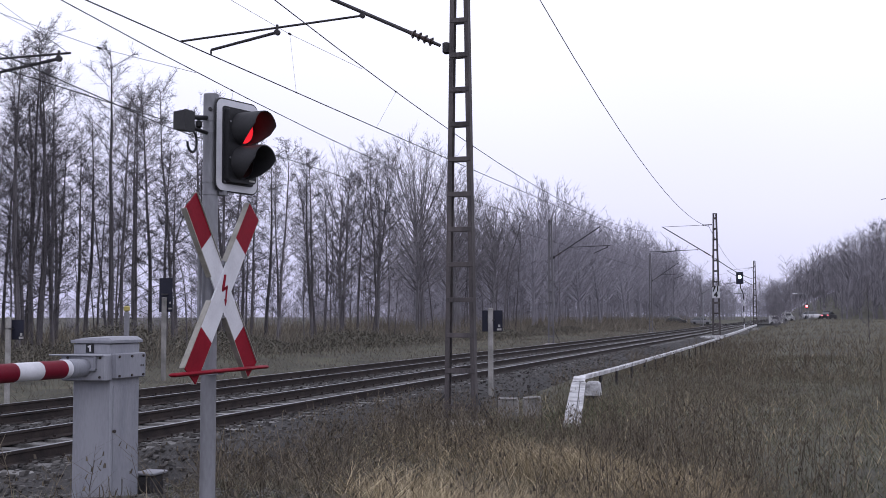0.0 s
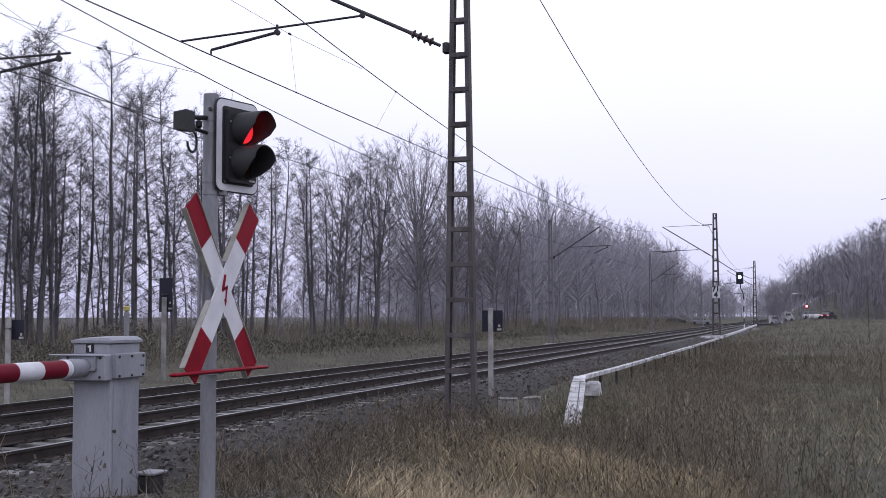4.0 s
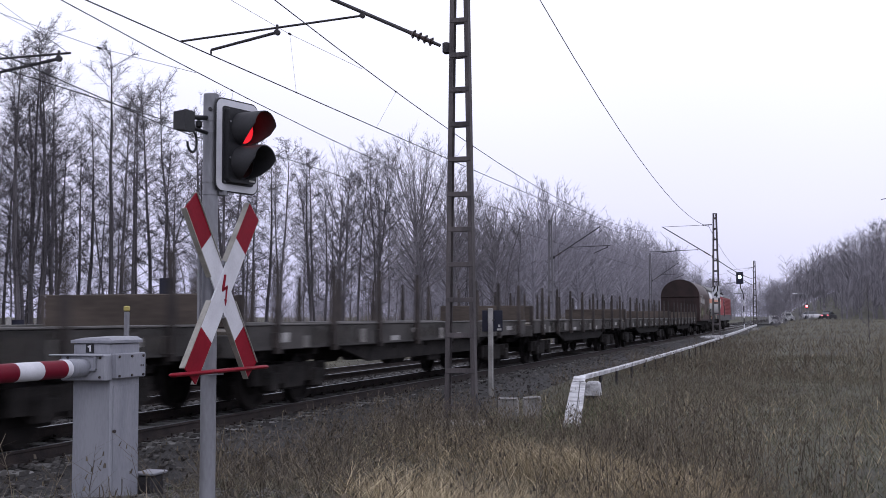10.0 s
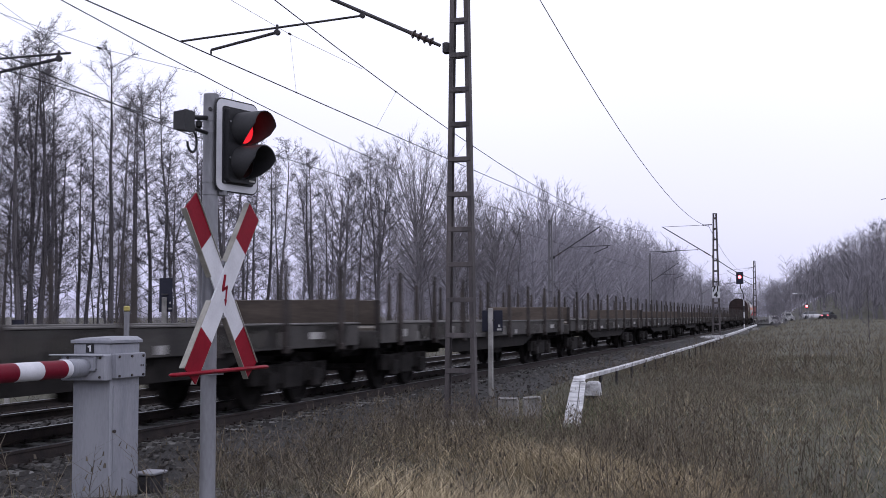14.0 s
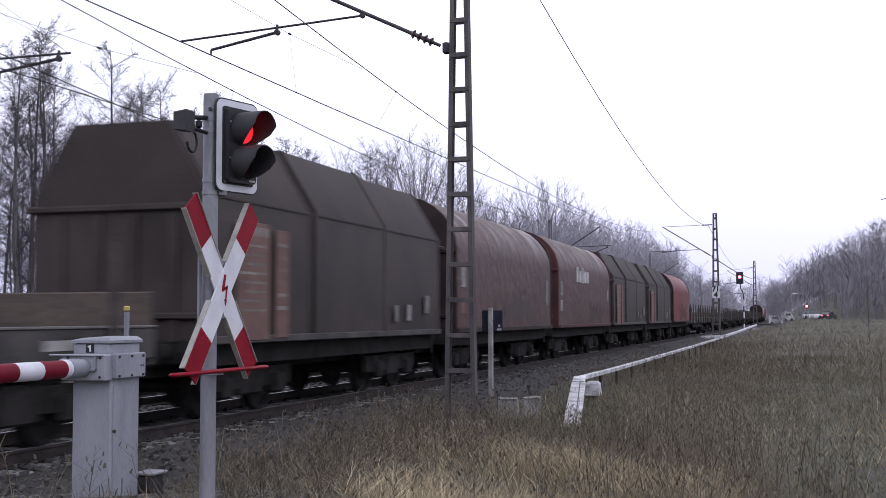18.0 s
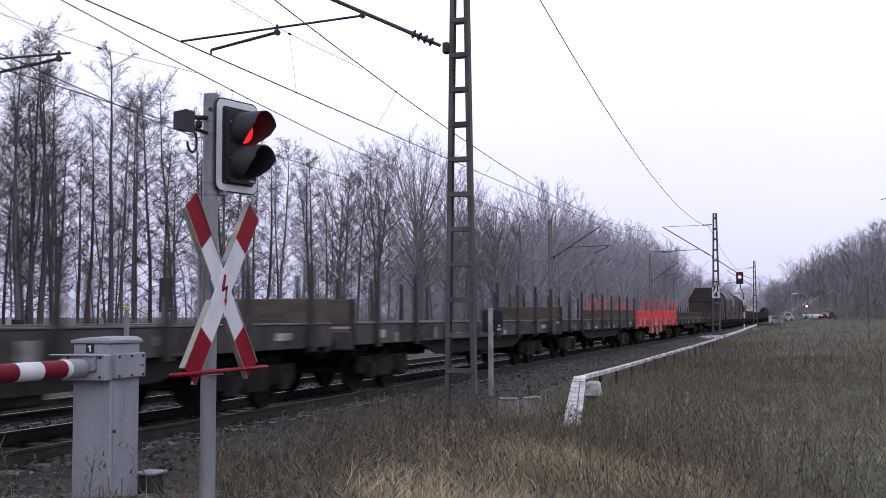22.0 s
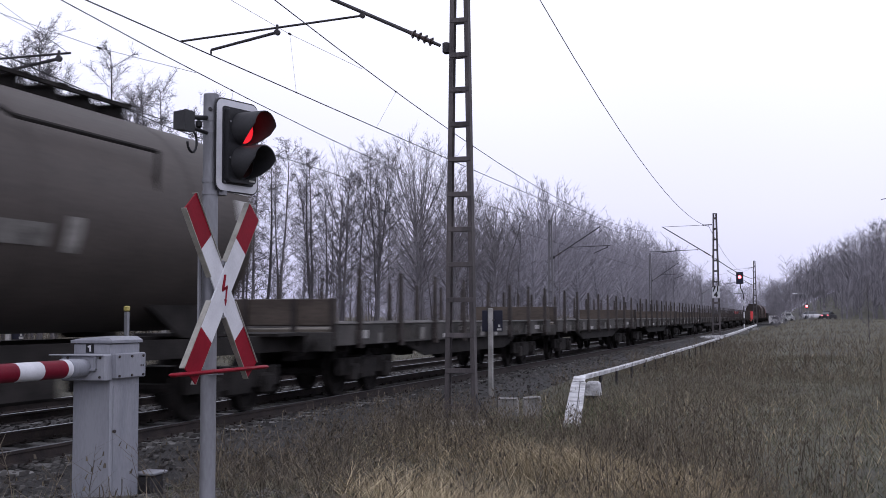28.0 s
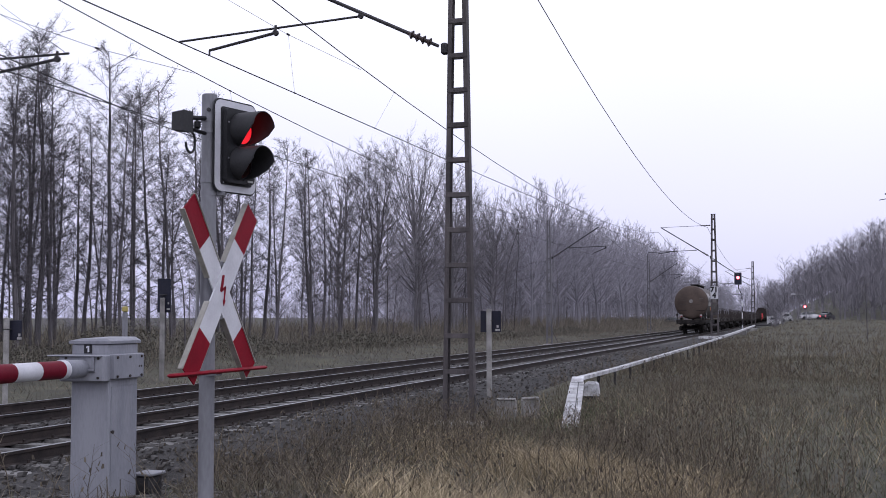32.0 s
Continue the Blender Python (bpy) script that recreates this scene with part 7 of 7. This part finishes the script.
def make_weeds():
    # dead branching stems with seed heads
    x, y = wedge(38000, 7.2, 85, 0.95)
    b = x / y
    k = rng.random(len(x)) < (0.03 + 2.6 * patchy(x, y, 0.9, 4.0) ** 1.6 * patchy(x, y, 0.42, 6.0) ** 1.3) * (0.42 + 0.40 * step(-0.26, -0.12, b)) * (1 + 3.0 * (y < 20) * (b < -0.42) - 0.15 * (b > -0.40) * (b < -0.14) * (y < 14)) * (1 - 0.85 * (b < -0.58) * (y < 9.5)) * (1 - 0.35 * step(22, 60, y)) * (1 - 0.72 * step(-0.07, 0.02, b))
    x, y = x[k], y[k]
    xe, ye = -6.95 + 2.6 * rng.random(1500), 9.3 + 11.5 * rng.random(1500)
    ke = (xe / ye > -0.56) & (rng.random(1500) < 0.10 + 0.75 * patchy(xe, ye, 1.7, 2.0) ** 1.5)
    x, y = np.concatenate([x, xe[ke]]), np.concatenate([y, ye[ke]])
    v, f = [], []
    r = random.Random(9)

    def strip(p, q, w):
        a = r.uniform(0, 3.14)
        s = Vector((math.cos(a), math.sin(a), 0)) * w
        o = len(v)
        v.extend([tuple(p - s), tuple(p + s), tuple(q + s * 0.5), tuple(q - s * 0.5)])
        f.append((o, o + 1, o + 2, o + 3))
        s = Vector((-math.sin(a), math.cos(a), 0)) * w
        o = len(v)
        v.extend([tuple(p - s), tuple(p + s), tuple(q + s * 0.5), tuple(q - s * 0.5)])
        f.append((o, o + 1, o + 2, o + 3))

    zs = ground_z(x, y)
    for px, py, pz in zip(x, y, zs):
        hh = r.uniform(0.2, 0.85) * (1.0 if py > 12 else 0.8) * (1.3 if px > -2.6 else 0.9)
        a, l = r.uniform(0, 6.28), r.uniform(0.02, 0.36)
        base = Vector((px, py, pz - 0.03))
        tip = base + Vector((math.cos(a) * l, math.sin(a) * l, hh))
        w = r.uniform(0.0020, 0.0042) * (1 + py / 34)
        mid_ = base.lerp(tip, 0.5) + Vector((r.uniform(-0.04, 0.04), r.uniform(-0.04, 0.04), 0))
        strip(base, mid_, w)
        strip(mid_, tip, w * 0.8)
        for i in range(r.randint(4, 11)):
            t = r.uniform(0.3, 0.98)
            p = base.lerp(mid_, t * 2) if t < 0.5 else mid_.lerp(tip, t * 2 - 1)
            b2 = r.uniform(0, 6.28)
            ll = r.uniform(0.07, 0.30) * (1.15 - t * 0.6)
            q = p + Vector((math.cos(b2) * ll, math.sin(b2) * ll, ll * r.uniform(0.0, 1.1)))
            strip(p, q, w * 0.6)
            if r.random() < 0.4:
                strip(q, q + Vector((r.uniform(-0.015, 0.015), r.uniform(-0.015, 0.015), 0.03)), w * r.uniform(1.4, 2.8))
    me = bpy.data.meshes.new("dead_weeds")
    me.from_pydata(v, [], f)
    me.materials.append(WEED)
    single("dead_weeds", me, WEED, "dark dead branching weeds with seed heads", "weeds", "stuff")


def make_brush():
    # strip of bramble and grass between the second track and the wood
    n = 90000
    y = 12 + 240 * rng.random(n) ** 1.3
    x = -15.9 - 17 * rng.random(n) ** 0.85 + np.array([bend(v)[0] for v in y])
    tall = step(-19.5, -26, x)
    h = (0.06 + 0.18 * rng.random(n)) + tall * (0.10 + 1.5 * rng.random(n) ** 3)
    slivers("brushwood", "low brown brambles and dry grass before the wood", "undergrowth", BRUSH, x, y, h, (0.012 + 0.014 * rng.random(n)) * (0.7 + y / 90), 1.4)
    n = 34000
    y = 22 + 310 * rng.random(n) ** 1.1
    x = -27 - 38 * rng.random(n)
    slivers("forest_undergrowth", "thin grey saplings and twigs in the wood", "undergrowth", WEED, x, y, (0.3 + 2.6 * rng.random(n) ** 2.0) * (0.7 + 0.3 * step(70, 110, y)), 0.018 + 0.03 * rng.random(n), 0.5)


def make_brambles():
    """A belt of bushes before the wood: mounds of arching stems and small withered leaves."""
    n = 70000
    y = 13 + 120 * rng.random(n) ** 1.25
    x = -22.3 - 5.5 * rng.random(n) ** 0.8
    top = (0.25 + 2.1 * patchy(x, y, 1.1, 3.0) * patchy(x, y, 0.45, 8.0)) * step(-21.8, -23.6, x) * (1 - 0.6 * step(45, 75, y))
    z = ground_z(x, y) + top * rng.random(n) ** 0.9
    s = (0.014 + 0.024 * rng.random(n)) * (0.8 + y / 70)
    a, b = rng.random(n) * 6.283, rng.random(n) * 6.283
    v = np.empty((n, 3, 3))
    for i, k in enumerate((0.0, 2.2, 4.1)):
        v[:, i] = np.stack([x + np.cos(a + k) * s, y + np.sin(a + k) * s, z + np.sin(b + k) * s], -1)
    me = bpy.data.meshes.new("bramble_leaves")
    me.from_pydata(v.reshape(-1, 3).tolist(), [], np.arange(n * 3).reshape(-1, 3).tolist())
    me.materials.append(BRAMBLE)
    single("bramble_leaves", me, BRAMBLE, "withered olive-brown bramble bushes before the wood", "undergrowth", "stuff")
    n = 9000
    y = 13 + 120 * rng.random(n) ** 1.25
    x = -22.3 - 5.5 * rng.random(n) ** 0.8
    h = (0.4 + 1.9 * patchy(x, y, 1.1, 3.0) * patchy(x, y, 0.45, 8.0)) * (0.5 + 0.5 * rng.random(n)) * (1 - 0.55 * step(40, 70, y))
    stalks("bramble_stems", "arching brown bramble stems", "undergrowth", BRUSH, x, y, h, 0.012 + 0.012 * rng.random(n), 0.6)


make_verge()
make_weeds()
make_brambles()
make_brush()


def far_woods():
    """Small bare trees in the distance, joined: leafless crowns as bundles of fine twigs."""
    def bundle(name, label, spots, material, hs):
        v, f = [], []
        r = random.Random(len(spots))

        def sliver(p, q, w):
            o = len(v)
            s = Vector((w, 0, 0))
            v.extend([tuple(p - s), tuple(p + s), tuple(q)])
            f.append((o, o + 1, o + 2))
        for x, y in spots:
            hh = hs * r.uniform(0.75, 1.15)
            base = Vector((x, y, float(ground_z(x, y)) - 0.2))
            top = base + Vector((r.uniform(-0.8, 0.8), 0, hh))
            sliver(base, top, 0.008 * hh)
            for i in range(58):
                t = r.uniform(0.08, 0.98)
                p = base.lerp(top, t)
                a = r.uniform(0, 6.28)
                ll = hh * r.uniform(0.16, 0.34) * (1.15 - t * 0.6)
                q = p + Vector((math.cos(a) * ll, math.sin(a) * ll, ll * r.uniform(0.35, 1.1)))
                sliver(p, q, 0.0036 * hh)
                for j in range(4):
                    p2 = p.lerp(q, r.uniform(0.3, 1))
                    sliver(p2, p2 + Vector((r.uniform(-1, 1), r.uniform(-1, 1), r.uniform(-0.1, 1.2))) * ll * 0.45, 0.0021 * hh)
        me = bpy.data.meshes.new(name)
        me.from_pydata(v, [], f)
        me.materials.append(material)
        single(name, me, material, label, "woods", "stuff")
    r = random.Random(31)
    hill = [(r.uniform(-14, 140), 262 + 230 * r.random() ** 1.3) for _ in range(760)]
    hill = [(x, y) for x, y in hill if x > -6 + 0.02 * (y - 260) or y > 380]
    hill += [(r.uniform(7, 60), r.uniform(222, 262)) for _ in range(150)]
    # The far hill's haze lies in this twig colour.
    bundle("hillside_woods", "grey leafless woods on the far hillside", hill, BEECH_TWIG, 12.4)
    # Distance haze comes from the pale twig colour here.
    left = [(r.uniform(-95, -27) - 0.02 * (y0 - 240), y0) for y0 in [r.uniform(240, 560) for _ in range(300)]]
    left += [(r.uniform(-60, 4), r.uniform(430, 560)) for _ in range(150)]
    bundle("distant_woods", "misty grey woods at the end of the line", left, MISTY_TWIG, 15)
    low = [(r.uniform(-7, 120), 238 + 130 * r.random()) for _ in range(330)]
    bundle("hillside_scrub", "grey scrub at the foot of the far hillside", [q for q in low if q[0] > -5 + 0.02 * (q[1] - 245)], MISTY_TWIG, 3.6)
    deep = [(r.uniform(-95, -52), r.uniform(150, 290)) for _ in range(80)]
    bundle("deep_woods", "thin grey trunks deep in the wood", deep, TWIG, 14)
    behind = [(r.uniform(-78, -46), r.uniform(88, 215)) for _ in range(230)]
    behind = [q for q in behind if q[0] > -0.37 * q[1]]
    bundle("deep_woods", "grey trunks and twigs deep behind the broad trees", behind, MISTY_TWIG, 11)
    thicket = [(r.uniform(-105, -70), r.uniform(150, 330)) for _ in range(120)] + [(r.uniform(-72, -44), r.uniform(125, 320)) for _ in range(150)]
    bundle("forest_thicket", "haze-paled thicket at the far side of the wood", thicket, MISTY_TWIG, 5.0)
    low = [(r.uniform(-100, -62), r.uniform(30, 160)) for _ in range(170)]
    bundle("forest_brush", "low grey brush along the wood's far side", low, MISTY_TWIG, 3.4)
    edge = [(r.uniform(-3, 34), r.uniform(165, 245)) for _ in range(80)]
    bundle("field_edge_weeds", "low grey weeds and bushes at the far field edge", edge, BEECH_TWIG, 1.3)
    shrubs = [(r.uniform(-4.6, -2.2), r.uniform(150, 190)) for _ in range(12)] + [(r.uniform(-2, 2), r.uniform(180, 215)) for _ in range(6)] + [(r.uniform(7, 30), r.uniform(140, 240)) for _ in range(22)]
    bundle("field_shrubs", "low bare shrubs along the far field edge", shrubs, BEECH_TWIG, 3.0)


far_woods()


def edge_tree():
    """A slim tree just beside the view, one drooping twig of which reaches in."""
    th = thing("young_tree", "slim bare young tree with one drooping side twig", "tree", Matrix.Translation((3.4, 18.0, float(ground_z(3.4, 18.0)) - 0.05)))
    part("trunk", Build().path([(0, 0, 0), (0.05, 0.02, 1.5), (-0.02, 0.05, 3.0), (0.04, 0, 4.6), (0.0, 0.06, 6.2)], 0.045, 6), BARK, th)
    tip = Vector((-2.22, 0, 3.85))
    c = Build().path([(-0.02, 0.03, 3.0), (-0.7, 0.02, 3.7), (-1.5, 0, 3.72), tip], 0.012, 5)
    for k, dz in ((0.25, 0.14), (0.45, -0.12), (0.65, 0.12), (0.8, -0.06)):
        p = Vector((-1.5, 0, 3.72)).lerp(tip, k)
        c.path([p, p + Vector((-0.12, 0.05, dz * 0.7)), p + Vector((-0.22, 0.02, dz))], 0.006, 4)
    part("crown", c, TWIG, th, "bare drooping twigs")


edge_tree()


# ---- how things move ----
def line_pose(y):
    dx, turn = bend(y)
    return Matrix.Translation((NEAR + dx, y, 0.0)) @ Matrix.Rotation(turn, 4, "Z")


def motions():
    for th, back_ in TRAIN:
        walk(th, [(float(t), line_pose(FRONT0 + SPEED * t - back_)) for t in range(0, 33)])
    stay = Matrix.Translation(SPEC.location)
    walk(SPEC, [(0.0, stay), (12.3, stay), (12.5, stay @ Matrix.Rotation(radians(80), 4, "Y")), (12.7, stay @ Matrix.Rotation(radians(159), 4, "Y")), (12.8, stay @ Matrix.Rotation(radians(180), 4, "Y")), (32.0, stay @ Matrix.Rotation(radians(180), 4, "Y"))])


motions()
